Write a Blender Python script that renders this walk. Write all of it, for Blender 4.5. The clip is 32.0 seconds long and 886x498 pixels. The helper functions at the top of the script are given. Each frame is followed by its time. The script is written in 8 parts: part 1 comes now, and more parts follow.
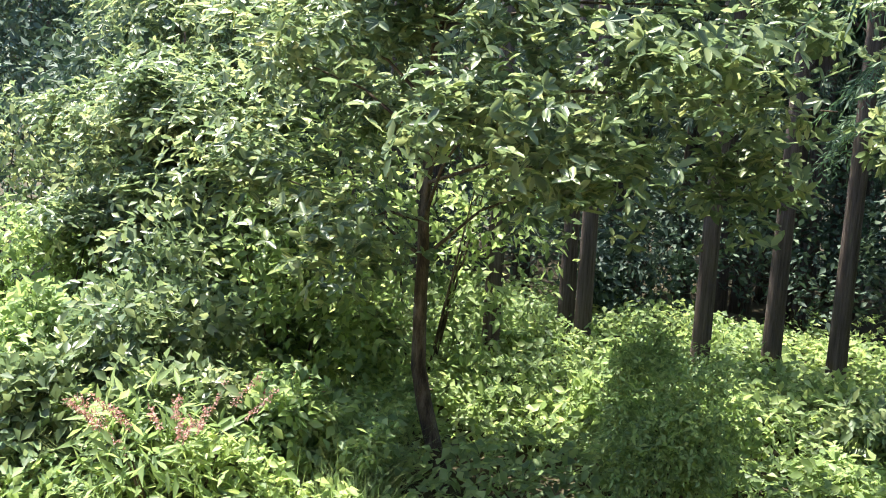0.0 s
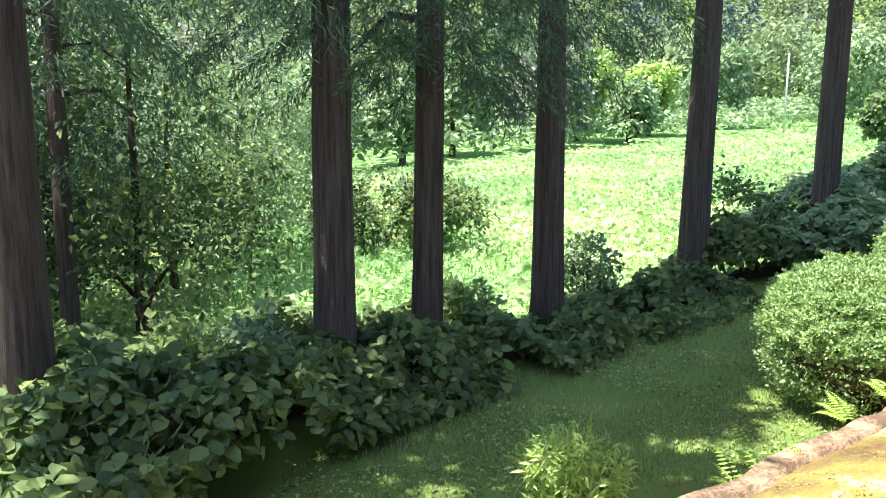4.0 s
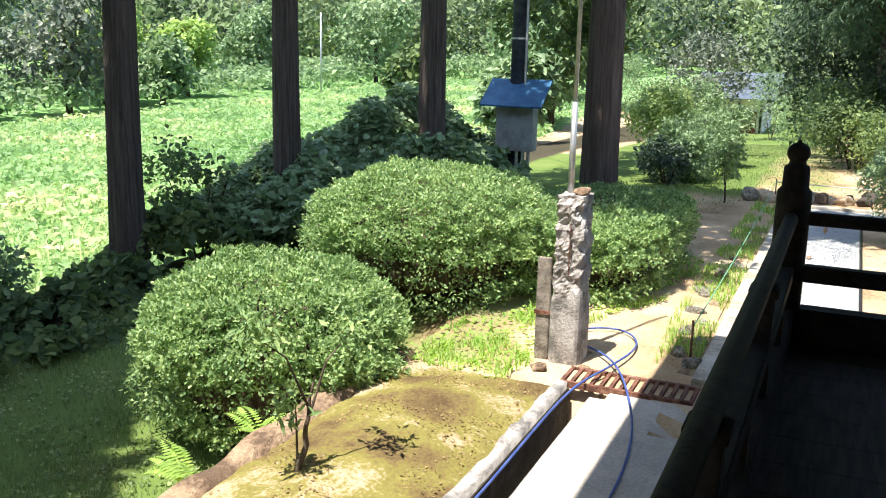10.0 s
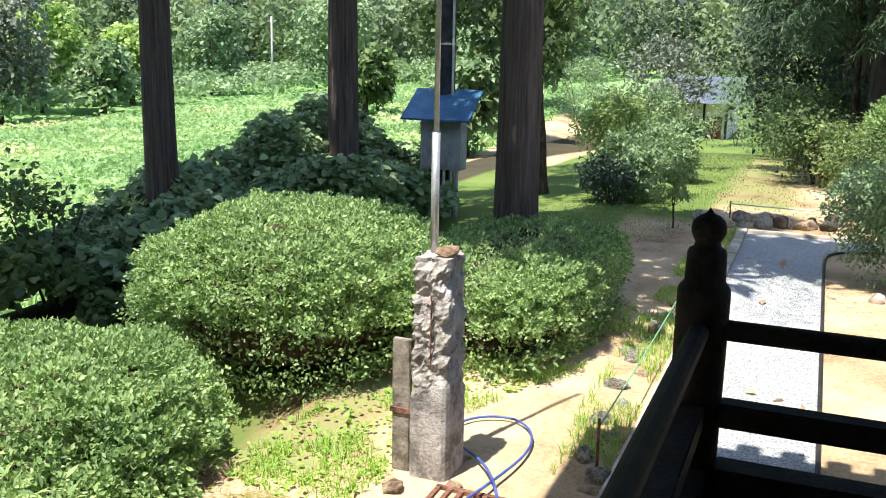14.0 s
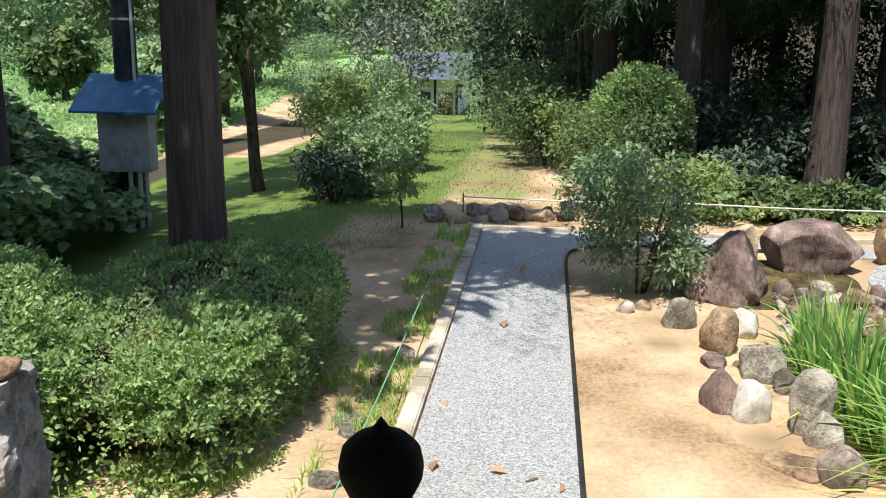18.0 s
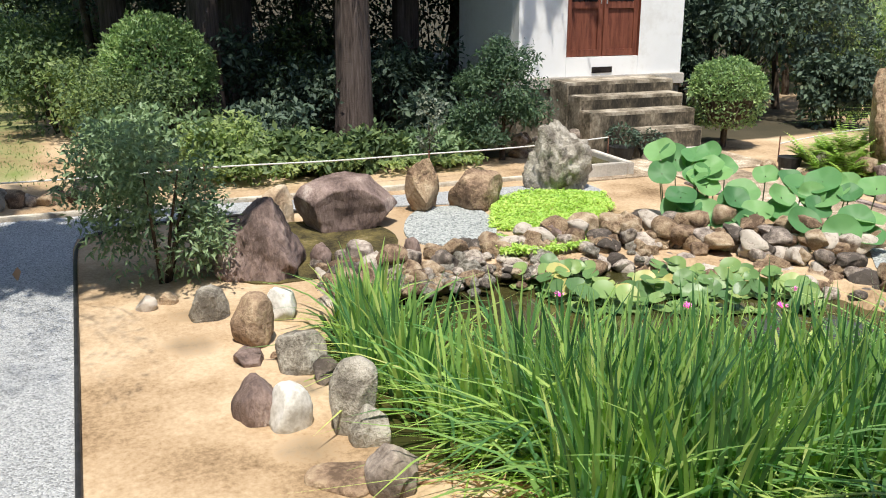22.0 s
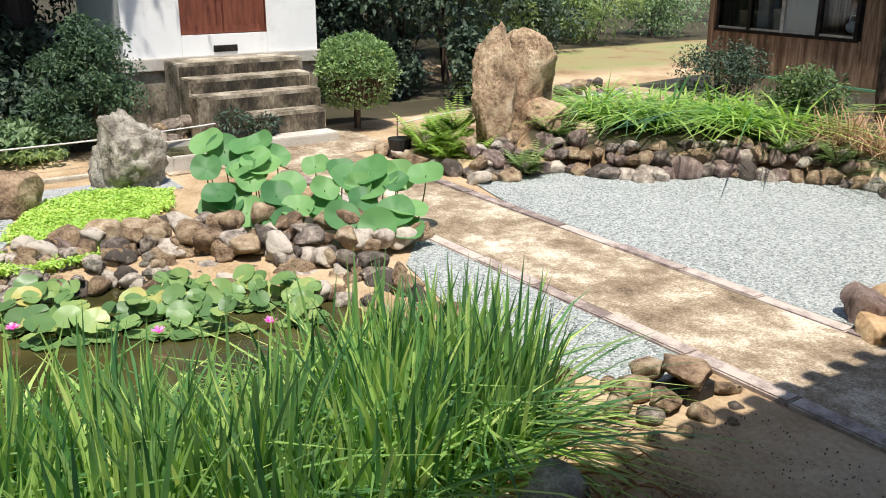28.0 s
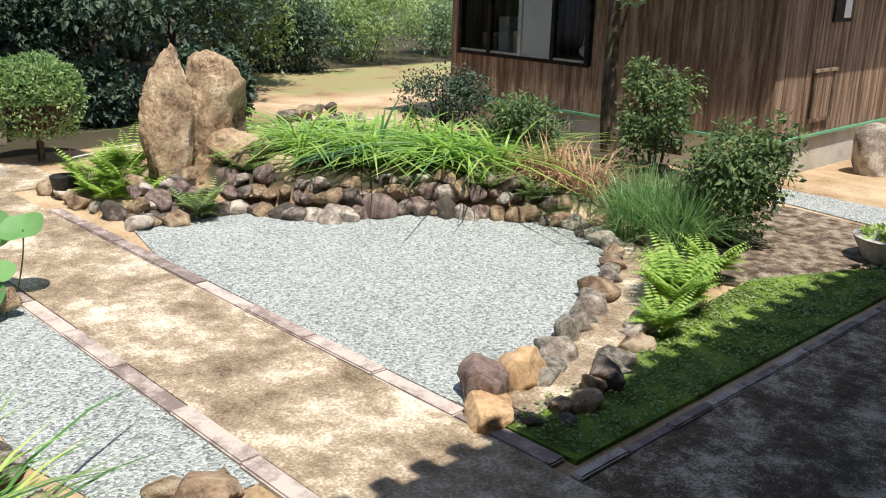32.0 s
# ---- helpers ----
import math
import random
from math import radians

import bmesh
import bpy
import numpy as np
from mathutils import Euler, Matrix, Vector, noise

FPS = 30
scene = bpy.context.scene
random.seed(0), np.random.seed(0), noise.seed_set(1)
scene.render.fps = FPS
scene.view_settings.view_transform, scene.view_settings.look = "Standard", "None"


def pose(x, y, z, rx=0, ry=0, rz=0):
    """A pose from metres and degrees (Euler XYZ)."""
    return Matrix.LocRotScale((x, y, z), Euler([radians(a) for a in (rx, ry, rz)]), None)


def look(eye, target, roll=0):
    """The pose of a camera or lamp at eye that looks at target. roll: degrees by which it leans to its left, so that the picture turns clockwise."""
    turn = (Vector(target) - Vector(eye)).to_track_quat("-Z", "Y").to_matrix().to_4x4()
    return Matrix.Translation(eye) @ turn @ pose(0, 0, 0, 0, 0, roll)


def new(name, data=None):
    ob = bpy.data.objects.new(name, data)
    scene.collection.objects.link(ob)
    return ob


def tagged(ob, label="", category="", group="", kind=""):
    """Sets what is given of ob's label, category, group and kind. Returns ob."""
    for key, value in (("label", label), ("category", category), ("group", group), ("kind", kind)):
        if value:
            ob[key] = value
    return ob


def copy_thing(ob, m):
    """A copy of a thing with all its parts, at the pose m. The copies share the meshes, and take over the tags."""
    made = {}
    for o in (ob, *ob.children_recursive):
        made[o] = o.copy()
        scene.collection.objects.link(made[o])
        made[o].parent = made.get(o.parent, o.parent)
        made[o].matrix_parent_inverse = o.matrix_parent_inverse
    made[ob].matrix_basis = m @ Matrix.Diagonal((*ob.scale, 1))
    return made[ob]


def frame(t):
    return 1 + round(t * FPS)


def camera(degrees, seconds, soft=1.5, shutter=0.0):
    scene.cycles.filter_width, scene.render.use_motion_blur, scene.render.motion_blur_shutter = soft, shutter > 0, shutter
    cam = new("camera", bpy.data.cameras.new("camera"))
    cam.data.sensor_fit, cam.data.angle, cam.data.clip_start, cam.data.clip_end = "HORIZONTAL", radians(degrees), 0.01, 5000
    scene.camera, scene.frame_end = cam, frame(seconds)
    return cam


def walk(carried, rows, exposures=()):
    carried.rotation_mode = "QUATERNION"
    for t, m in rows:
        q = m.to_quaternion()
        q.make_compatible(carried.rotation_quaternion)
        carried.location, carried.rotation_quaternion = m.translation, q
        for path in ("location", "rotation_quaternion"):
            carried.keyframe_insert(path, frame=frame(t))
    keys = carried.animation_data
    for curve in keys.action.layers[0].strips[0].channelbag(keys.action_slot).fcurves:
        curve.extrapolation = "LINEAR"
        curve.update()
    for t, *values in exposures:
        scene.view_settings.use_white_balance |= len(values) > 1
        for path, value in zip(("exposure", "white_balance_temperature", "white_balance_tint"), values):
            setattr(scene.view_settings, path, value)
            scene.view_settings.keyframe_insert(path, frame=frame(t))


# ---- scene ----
cam = camera(51.4, 32.0, 1.05)
METRES, EYE, TILT, LEAN, TURN = 13.2, 2.34, 0.0, 0.0, 25.1
ROWS = [
    (0.0, 0.0, 0.0, 0.0, 0.44, -8.8, -2.83),
    (0.5, 0.0055, 0.0007, -0.0001, -8.39, -8.72, -3.26),
    (1.0, 0.0115, -0.0018, -0.0005, -15.7, -8.57, -3.81),
    (1.5, 0.0203, -0.0034, -0.0006, -25.48, -8.4, -3.53),
    (2.0, 0.0267, -0.0041, -0.001, -33.87, -8.56, -2.72),
    (2.5, 0.032, -0.0062, -0.0017, -40.31, -9.07, -2.15),
    (3.0, 0.037, -0.0111, -0.0016, -46.58, -9.7, -1.47),
    (3.5, 0.0421, -0.0153, -0.0014, -54.69, -10.69, -0.72),
    (4.0, 0.0496, -0.017, -0.0013, -65.19, -10.41, -0.45),
    (4.5, 0.0575, -0.021, -0.0017, -74.44, -10.85, -0.27),
    (6.5, 0.1042, -0.0519, -0.0015, -90.29, -12.18, -1.89),
    (7.0, 0.1162, -0.064, -0.0005, -88.55, -11.5, -2.23),
    (7.5, 0.132, -0.0709, 0.0003, -88.85, -10.85, -2.2),
    (8.0, 0.1475, -0.0762, 0.0012, -89.99, -10.42, -1.5),
    (8.5, 0.1607, -0.0879, 0.0006, -88.36, -10.83, -1.76),
    (9.0, 0.1752, -0.098, 0.0019, -88.21, -11.22, -1.72),
    (9.5, 0.1947, -0.1058, 0.0024, -90.92, -11.81, -0.87),
    (10.0, 0.2108, -0.1179, 0.0008, -91.09, -12.52, -1.32),
    (10.5, 0.2246, -0.1287, 0.0025, -91.0, -12.05, -1.81),
    (11.0, 0.246, -0.1358, 0.0035, -93.54, -11.6, -1.78),
    (11.5, 0.2609, -0.1436, 0.0022, -93.18, -11.91, -1.84),
    (12.0, 0.2773, -0.1546, 0.0041, -91.98, -11.98, -1.74),
    (12.5, 0.2977, -0.1598, 0.0047, -93.94, -11.56, -1.33),
    (13.0, 0.3121, -0.1669, 0.0042, -94.84, -11.34, -1.26),
    (13.5, 0.3264, -0.1778, 0.0053, -93.43, -11.56, -1.28),
    (15.5, 0.4, -0.2093, 0.0054, -92.97, -13.89, -1.45),
    (16.0, 0.4193, -0.2147, 0.0057, -95.84, -14.1, -1.47),
    (16.5, 0.4351, -0.2246, 0.0049, -96.34, -13.8, -1.75),
    (17.0, 0.4537, -0.2338, 0.0056, -100.25, -13.34, -1.79),
    (17.5, 0.4698, -0.2365, 0.0071, -106.19, -13.03, -1.39),
    (18.0, 0.4817, -0.2411, 0.0058, -108.83, -13.41, -0.86),
    (18.5, 0.4932, -0.2494, 0.0062, -110.55, -13.99, -0.02),
    (19.0, 0.5019, -0.2561, 0.0063, -114.37, -14.54, 0.2),
    (19.5, 0.5153, -0.2636, 0.0061, -121.55, -14.34, -0.64),
    (20.0, 0.523, -0.2702, 0.0065, -125.78, -14.24, -0.39),
    (20.5, 0.527, -0.281, 0.0062, -127.55, -14.69, -0.25),
    (21.0, 0.5301, -0.2904, 0.006, -130.14, -15.59, -0.08),
    (21.5, 0.5362, -0.2991, 0.0054, -133.7, -15.88, -0.24),
    (22.0, 0.538, -0.3095, 0.0048, -136.34, -16.35, -0.09),
    (22.5, 0.5301, -0.3206, 0.0052, -137.47, -16.25, -0.25),
    (23.0, 0.5229, -0.3323, 0.0059, -139.98, -16.91, -0.36),
    (23.5, 0.5203, -0.3493, 0.0049, -144.8, -17.8, -0.65),
    (24.0, 0.5143, -0.363, 0.0047, -147.41, -17.6, -1.31),
    (24.5, 0.5017, -0.3758, 0.0062, -147.36, -17.36, -1.67),
    (25.0, 0.4948, -0.3955, 0.0048, -149.79, -18.08, -1.46),
    (25.5, 0.4897, -0.4104, 0.0048, -151.4, -18.67, -1.08),
    (27.5, 0.4538, -0.4687, 0.0038, -150.04, -18.47, -0.61),
    (28.0, 0.4404, -0.4811, 0.0053, -149.09, -18.03, -0.26),
    (28.5, 0.431, -0.4961, 0.0067, -151.97, -17.71, -0.24),
    (29.0, 0.4232, -0.5137, 0.0053, -154.32, -17.43, -0.56),
    (29.5, 0.4097, -0.5277, 0.0057, -153.88, -17.13, -0.8),
    (30.0, 0.4027, -0.5474, 0.005, -155.39, -16.79, -1.25),
    (30.5, 0.396, -0.5635, 0.0059, -157.18, -17.33, -1.42),
    (31.0, 0.3833, -0.5793, 0.0052, -155.66, -17.7, -1.04),
    (31.5, 0.3732, -0.5961, 0.0063, -155.58, -17.54, -1.13),
    (32.0, 0.3657, -0.6151, 0.0073, -158.76, -17.0, -1.63),
]
EXPOSURES = [(0.0, 1.95), (1.0, 2.3), (2.0, 2.45), (3.0, 2.1), (4.0, 1.75), (4.5, 1.6), (6.5, 1.24), (13.5, 1.1), (16.0, 0.78), (19.0, 0.42), (32.0, 0.34)]
walk(cam, [(t, pose(0, 0, EYE, TILT, LEAN, TURN) @ pose(METRES * x, METRES * y, METRES * z, 90 + pitch, roll, yaw)) for t, x, y, z, yaw, pitch, roll in ROWS], EXPOSURES)

# ---------------------------------------------------------------- light
SUN_WAY = Vector((0.34, -0.12, -1.0))
world = bpy.data.worlds.new("sky")
scene.world = world
world.use_nodes = True
_bg = world.node_tree.nodes["Background"]
_sky = world.node_tree.nodes.new("ShaderNodeTexSky")
_sky.sky_type, _sky.sun_disc = "NISHITA", False
_sky.sun_elevation = math.atan2(1.0, math.hypot(0.34, 0.12))
_sky.sun_rotation = math.atan2(-0.34, 0.12)
world.node_tree.links.new(_sky.outputs[0], _bg.inputs[0])
_bg.inputs[1].default_value = 0.15
sun = new("sun", bpy.data.lights.new("sun", "SUN"))
sun.data.energy, sun.data.angle, sun.data.color = 5.0, radians(0.55), (1.0, 0.95, 0.86)
sun.matrix_world = look((0, 0, 30), Vector((0, 0, 30)) + SUN_WAY)


# ---------------------------------------------------------------- materials
def nodes_of(m):
    m.use_nodes = True
    t = m.node_tree
    return t, t.nodes, t.links, t.nodes["Principled BSDF"]


def add(nt, kind, **values):
    n = nt.nodes.new(kind)
    for k, v in values.items():
        n.inputs[k].default_value = v
    return n


def ramp_of(nt, stops):
    r = nt.nodes.new("ShaderNodeValToRGB")
    e = r.color_ramp.elements
    while len(e) < len(stops):
        e.new(0.5)
    for el, (p, c) in zip(e, stops):
        el.position, el.color = p, (*c, 1)
    return r


def surface(name, stops, scale=6.0, fine=60.0, rough=0.85, bump=0.3, metal=0.0, stretch=(1, 1, 1), by_object=0.0, depth=0.02, spec=0.3, coat=0.0, broken=0.6):
    """A worn surface: two scales of noise pick the colour, the finer one gives relief."""
    m = bpy.data.materials.new(name)
    nt, nd, ln, p = nodes_of(m)
    tc = nd.new("ShaderNodeTexCoord")
    mp = nd.new("ShaderNodeMapping")
    mp.inputs["Scale"].default_value = stretch
    ln.new(tc.outputs["Object"], mp.inputs[0])
    vec = mp.outputs[0]
    if by_object:
        oi = nd.new("ShaderNodeObjectInfo")
        sc = nd.new("ShaderNodeVectorMath")
        sc.operation = "MULTIPLY_ADD"
        ln.new(oi.outputs["Random"], sc.inputs[0])
        sc.inputs[1].default_value = (37, 51, 29)
        ln.new(vec, sc.inputs[2])
        vec = sc.outputs[0]
    big = add(nt, "ShaderNodeTexNoise", Scale=scale, Detail=9.0, Roughness=broken)
    small = add(nt, "ShaderNodeTexNoise", Scale=fine, Detail=5.0, Roughness=0.65)
    ln.new(vec, big.inputs["Vector"]), ln.new(vec, small.inputs["Vector"])
    mix = nd.new("ShaderNodeMath")
    mix.operation = "MULTIPLY_ADD"
    mix.inputs[1].default_value = 0.45
    ln.new(small.outputs["Fac"], mix.inputs[0])
    half = nd.new("ShaderNodeMath")
    half.operation = "MULTIPLY_ADD"
    half.inputs[1].default_value, half.inputs[2].default_value = 1.1, -0.27
    ln.new(big.outputs["Fac"], half.inputs[0])
    ln.new(half.outputs[0], mix.inputs[2])
    val = mix.outputs[0]
    if by_object:
        ad = nd.new("ShaderNodeMath")
        ad.operation = "MULTIPLY_ADD"
        ad.inputs[1].default_value = by_object
        ln.new(oi.outputs["Random"], ad.inputs[0])
        sh = nd.new("ShaderNodeMath")
        sh.operation = "SUBTRACT"
        sh.inputs[1].default_value = by_object / 2
        ln.new(val, sh.inputs[0])
        ln.new(sh.outputs[0], ad.inputs[2])
        val = ad.outputs[0]
    r = ramp_of(nt, [(0.3 + 0.42 * q, c) for q, c in stops])
    ln.new(val, r.inputs[0])
    ln.new(r.outputs[0], p.inputs["Base Color"])
    p.inputs["Roughness"].default_value, p.inputs["Metallic"].default_value = rough, metal
    p.inputs["Specular IOR Level"].default_value = spec
    if coat:
        p.inputs["Coat Weight"].default_value = coat
    b = add(nt, "ShaderNodeBump", Strength=bump, Distance=depth)
    ln.new(mix.outputs[0], b.inputs["Height"])
    ln.new(b.outputs[0], p.inputs["Normal"])
    return m


def leafy(name, stops, trans=0.3, rough=0.45, patch=0.35, size=0.9, single=False):
    """Leaves: every leaf has its own shade, with broader drifts over the plant, and lets light through."""
    m = bpy.data.materials.new(name)
    nt, nd, ln, p = nodes_of(m)
    geo, tc = nd.new("ShaderNodeNewGeometry"), nd.new("ShaderNodeTexCoord")
    ns = add(nt, "ShaderNodeTexNoise", Scale=size, Detail=3.0)
    ln.new(tc.outputs["Object"], ns.inputs["Vector"])
    mix = nd.new("ShaderNodeMix")
    mix.inputs[0].default_value = patch
    own = nd.new("ShaderNodeObjectInfo").outputs["Random"] if single else geo.outputs["Random Per Island"]
    ln.new(own, mix.inputs[2])
    st = nd.new("ShaderNodeMapRange")
    st.inputs[1].default_value, st.inputs[2].default_value = 0.3, 0.7
    ln.new(ns.outputs["Fac"], st.inputs[0])
    ln.new(st.outputs[0], mix.inputs[3])
    r = ramp_of(nt, [(q, (c[0] * 1.56 + 0.01, c[1] * 1.32, c[2] * 1.9 + 0.014)) for q, c in stops])
    ln.new(mix.outputs[0], r.inputs[0])
    ln.new(r.outputs[0], p.inputs["Base Color"])
    p.inputs["Roughness"].default_value = rough
    p.inputs["Specular IOR Level"].default_value = 0.4
    tl = nd.new("ShaderNodeBsdfTranslucent")
    hs = add(nt, "ShaderNodeHueSaturation", Hue=0.488, Saturation=1.12, Value=1.5)
    ln.new(r.outputs[0], hs.inputs["Color"])
    ln.new(hs.outputs[0], tl.inputs[0])
    ms = nd.new("ShaderNodeMixShader")
    ms.inputs[0].default_value = trans
    ln.new(p.outputs[0], ms.inputs[1]), ln.new(tl.outputs[0], ms.inputs[2])
    ln.new(ms.outputs[0], nd["Material Output"].inputs[0])
    return m


MAT_OAK = leafy("oak_leaf", [(0, (0.04, 0.085, 0.027)), (0.5, (0.09, 0.155, 0.046)), (0.82, (0.2, 0.28, 0.088)), (1, (0.36, 0.42, 0.15))], 0.42, 0.36, 0.35, 0.8)
MAT_SHRUB = leafy("shrub_leaf", [(0, (0.05, 0.105, 0.028)), (0.5, (0.15, 0.255, 0.064)), (1, (0.31, 0.43, 0.12))], 0.48, 0.5, 0.45, 1.4)
MAT_VINE = leafy("vine_leaf", [(0, (0.024, 0.06, 0.016)), (0.5, (0.066, 0.135, 0.032)), (1, (0.17, 0.26, 0.058))], 0.32, 0.8)
MAT_CEDAR = leafy("cedar_needles", [(0, (0.02, 0.055, 0.018)), (0.6, (0.045, 0.108, 0.032)), (1, (0.105, 0.19, 0.058))], 0.35, 0.6)
MAT_HEDGE = leafy("azalea_leaf", [(0, (0.055, 0.135, 0.032)), (0.45, (0.13, 0.25, 0.06)), (1, (0.27, 0.42, 0.115))], 0.32, 0.5, 0.3, 1.5)
# Dark evergreen leaves; also carries the shade of deep wood and lane crowns.
MAT_DARK = leafy("camellia_leaf", [(0, (0.018, 0.045, 0.018)), (0.6, (0.035, 0.08, 0.028)), (1, (0.09, 0.15, 0.05))], 0.15, 0.65)
MAT_FIELD = leafy("field_weed", [(0, (0.085, 0.19, 0.05)), (0.45, (0.145, 0.28, 0.078)), (0.75, (0.24, 0.37, 0.115)), (0.92, (0.4, 0.44, 0.18)), (1, (0.45, 0.37, 0.18))], 0.35, 0.6, 0.65, 0.22)
MAT_GRASS = leafy("grass_blade", [(0, (0.075, 0.135, 0.035)), (0.6, (0.15, 0.245, 0.06)), (1, (0.27, 0.35, 0.1))], 0.35, 0.55)
MAT_LITGRASS = leafy("tall_grass_blade", [(0, (0.1, 0.22, 0.025)), (0.6, (0.18, 0.36, 0.04)), (1, (0.3, 0.44, 0.09))], 0.35, 0.5)
MAT_IRIS = leafy("iris_blade", [(0, (0.022, 0.09, 0.026)), (0.35, (0.085, 0.24, 0.048)), (0.72, (0.27, 0.46, 0.085)), (0.95, (0.42, 0.54, 0.14)), (1, (0.54, 0.48, 0.22))], 0.46, 0.3, 0.25, 1.6)
MAT_SEDGE = leafy("sedge_blade", [(0, (0.035, 0.12, 0.03)), (0.6, (0.11, 0.24, 0.055)), (1, (0.24, 0.38, 0.09))], 0.42, 0.35, 0.3)
MAT_LOTUS = leafy("lotus_leaf", [(0, (0.036, 0.14, 0.03)), (0.5, (0.072, 0.22, 0.046)), (1, (0.14, 0.32, 0.075))], 0.3, 0.55, 0.15, 5.0, True)
MAT_STALK = leafy("lotus_stalk", [(0, (0.05, 0.1, 0.03)), (1, (0.1, 0.17, 0.05))], 0.05, 0.6)
MAT_LILY = leafy("lily_leaf", [(0, (0.045, 0.12, 0.025)), (0.45, (0.09, 0.2, 0.04)), (0.85, (0.17, 0.29, 0.06)), (0.93, (0.28, 0.32, 0.07)), (1, (0.36, 0.31, 0.07))], 0.2, 0.4, 0.1, 3.0, True)
MAT_CRESS = leafy("cress_leaf", [(0, (0.15, 0.32, 0.04)), (0.5, (0.26, 0.46, 0.06)), (1, (0.38, 0.55, 0.11))], 0.3, 0.55, 0.4, 3.0)
MAT_FERN = leafy("fern_leaf", [(0, (0.12, 0.25, 0.03)), (0.6, (0.2, 0.36, 0.05)), (1, (0.32, 0.45, 0.09))], 0.35)
MAT_BAMBOO = leafy("bamboo_leaf", [(0, (0.12, 0.24, 0.05)), (0.6, (0.2, 0.34, 0.07)), (1, (0.31, 0.44, 0.11))], 0.4)
MAT_PINKISH = leafy("flower_spike", [(0, (0.17, 0.105, 0.05)), (0.6, (0.28, 0.2, 0.11)), (1, (0.36, 0.3, 0.2))], 0.2, 0.7)
MAT_REDLEAF = leafy("red_leaf", [(0, (0.1, 0.035, 0.02)), (1, (0.28, 0.1, 0.05))], 0.3)
MAT_DRY = leafy("dry_leaf", [(0, (0.19, 0.14, 0.05)), (1, (0.38, 0.3, 0.12))], 0.2, 0.8)
MAT_FAR = leafy("hill_leaf", [(0, (0.045, 0.085, 0.03)), (0.5, (0.1, 0.17, 0.055)), (1, (0.19, 0.28, 0.08))], 0.25, 0.85, 0.7, 0.16)
MAT_FARDARK = leafy("hill_needles", [(0, (0.02, 0.05, 0.03)), (0.5, (0.04, 0.085, 0.045)), (1, (0.075, 0.135, 0.06))], 0.15, 0.85, 0.6, 0.16)
MAT_MIDTREE = leafy("broadleaf", [(0, (0.06, 0.13, 0.04)), (0.5, (0.12, 0.22, 0.07)), (1, (0.22, 0.34, 0.12))], 0.3, 0.5, 0.4, 0.4)
MAT_GREY = leafy("grey_leaf", [(0, (0.05, 0.09, 0.045)), (0.5, (0.1, 0.15, 0.07)), (1, (0.19, 0.24, 0.12))], 0.2, 0.5, 0.4, 0.4)

MAT_MOSSLEAF = leafy("moss_leaf", [(0, (0.14, 0.125, 0.035)), (0.6, (0.19, 0.175, 0.045)), (1, (0.27, 0.23, 0.07))], 0.25, 0.8)
MAT_BARK = surface("cedar_bark", [(0.05, (0.042, 0.031, 0.027)), (0.4, (0.082, 0.061, 0.052)), (0.7, (0.115, 0.088, 0.077)), (1, (0.165, 0.132, 0.115))], 2.6, 12, 0.95, 0.8, stretch=(11, 11, 0.5), depth=0.02, broken=0.7)
MAT_BARK2 = surface("dark_bark", [(0.1, (0.03, 0.022, 0.016)), (0.5, (0.08, 0.058, 0.04)), (0.9, (0.15, 0.12, 0.09))], 6, 40, 0.95, 0.7, stretch=(3, 3, 0.8))
MAT_TWIG = surface("twig_bark", [(0.2, (0.13, 0.11, 0.09)), (0.8, (0.32, 0.28, 0.24))], 10, 60, 0.9, 0.4)
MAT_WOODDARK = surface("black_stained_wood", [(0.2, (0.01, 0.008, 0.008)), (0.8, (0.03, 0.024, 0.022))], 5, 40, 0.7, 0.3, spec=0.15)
MAT_DECK = surface("worn_deck_wood", [(0.2, (0.018, 0.015, 0.013)), (0.8, (0.05, 0.04, 0.034))], 4, 50, 0.7, 0.2, stretch=(1, 8, 1))
MAT_PLANK = surface("brown_board", [(0.05, (0.085, 0.05, 0.033)), (0.45, (0.19, 0.118, 0.08)), (0.85, (0.36, 0.25, 0.175))], 2.6, 26, 0.75, 0.35, stretch=(5, 5, 0.35), by_object=0.1)
MAT_REDDOOR = surface("reddish_painted_wood", [(0.2, (0.13, 0.04, 0.025)), (0.8, (0.22, 0.075, 0.045))], 3, 40, 0.55, 0.15, stretch=(6, 6, 0.6))
MAT_PLASTER = surface("white_plaster", [(0.0, (0.76, 0.75, 0.73)), (0.3, (0.84, 0.84, 0.83)), (1, (0.88, 0.88, 0.88))], 0.7, 8, 0.85, 0.04)
MAT_CONC = surface("old_concrete", [(0.05, (0.11, 0.078, 0.05)), (0.3, (0.23, 0.172, 0.115)), (0.5, (0.335, 0.262, 0.182)), (0.66, (0.5, 0.42, 0.315)), (0.85, (0.68, 0.605, 0.49))], 1.7, 48, 0.92, 0.8, depth=0.012, broken=0.8)
# Darker copy of the walkway concrete, with the eave's shade in its colour.
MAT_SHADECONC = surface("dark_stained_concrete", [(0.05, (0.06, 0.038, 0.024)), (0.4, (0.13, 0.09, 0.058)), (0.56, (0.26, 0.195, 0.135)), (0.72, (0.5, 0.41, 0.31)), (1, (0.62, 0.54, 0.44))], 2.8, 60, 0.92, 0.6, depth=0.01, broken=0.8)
MAT_STEPCONC = surface("mossy_concrete", [(0.2, (0.1, 0.085, 0.06)), (0.5, (0.26, 0.22, 0.165)), (0.85, (0.46, 0.41, 0.33))], 2.2, 22, 0.92, 0.4)
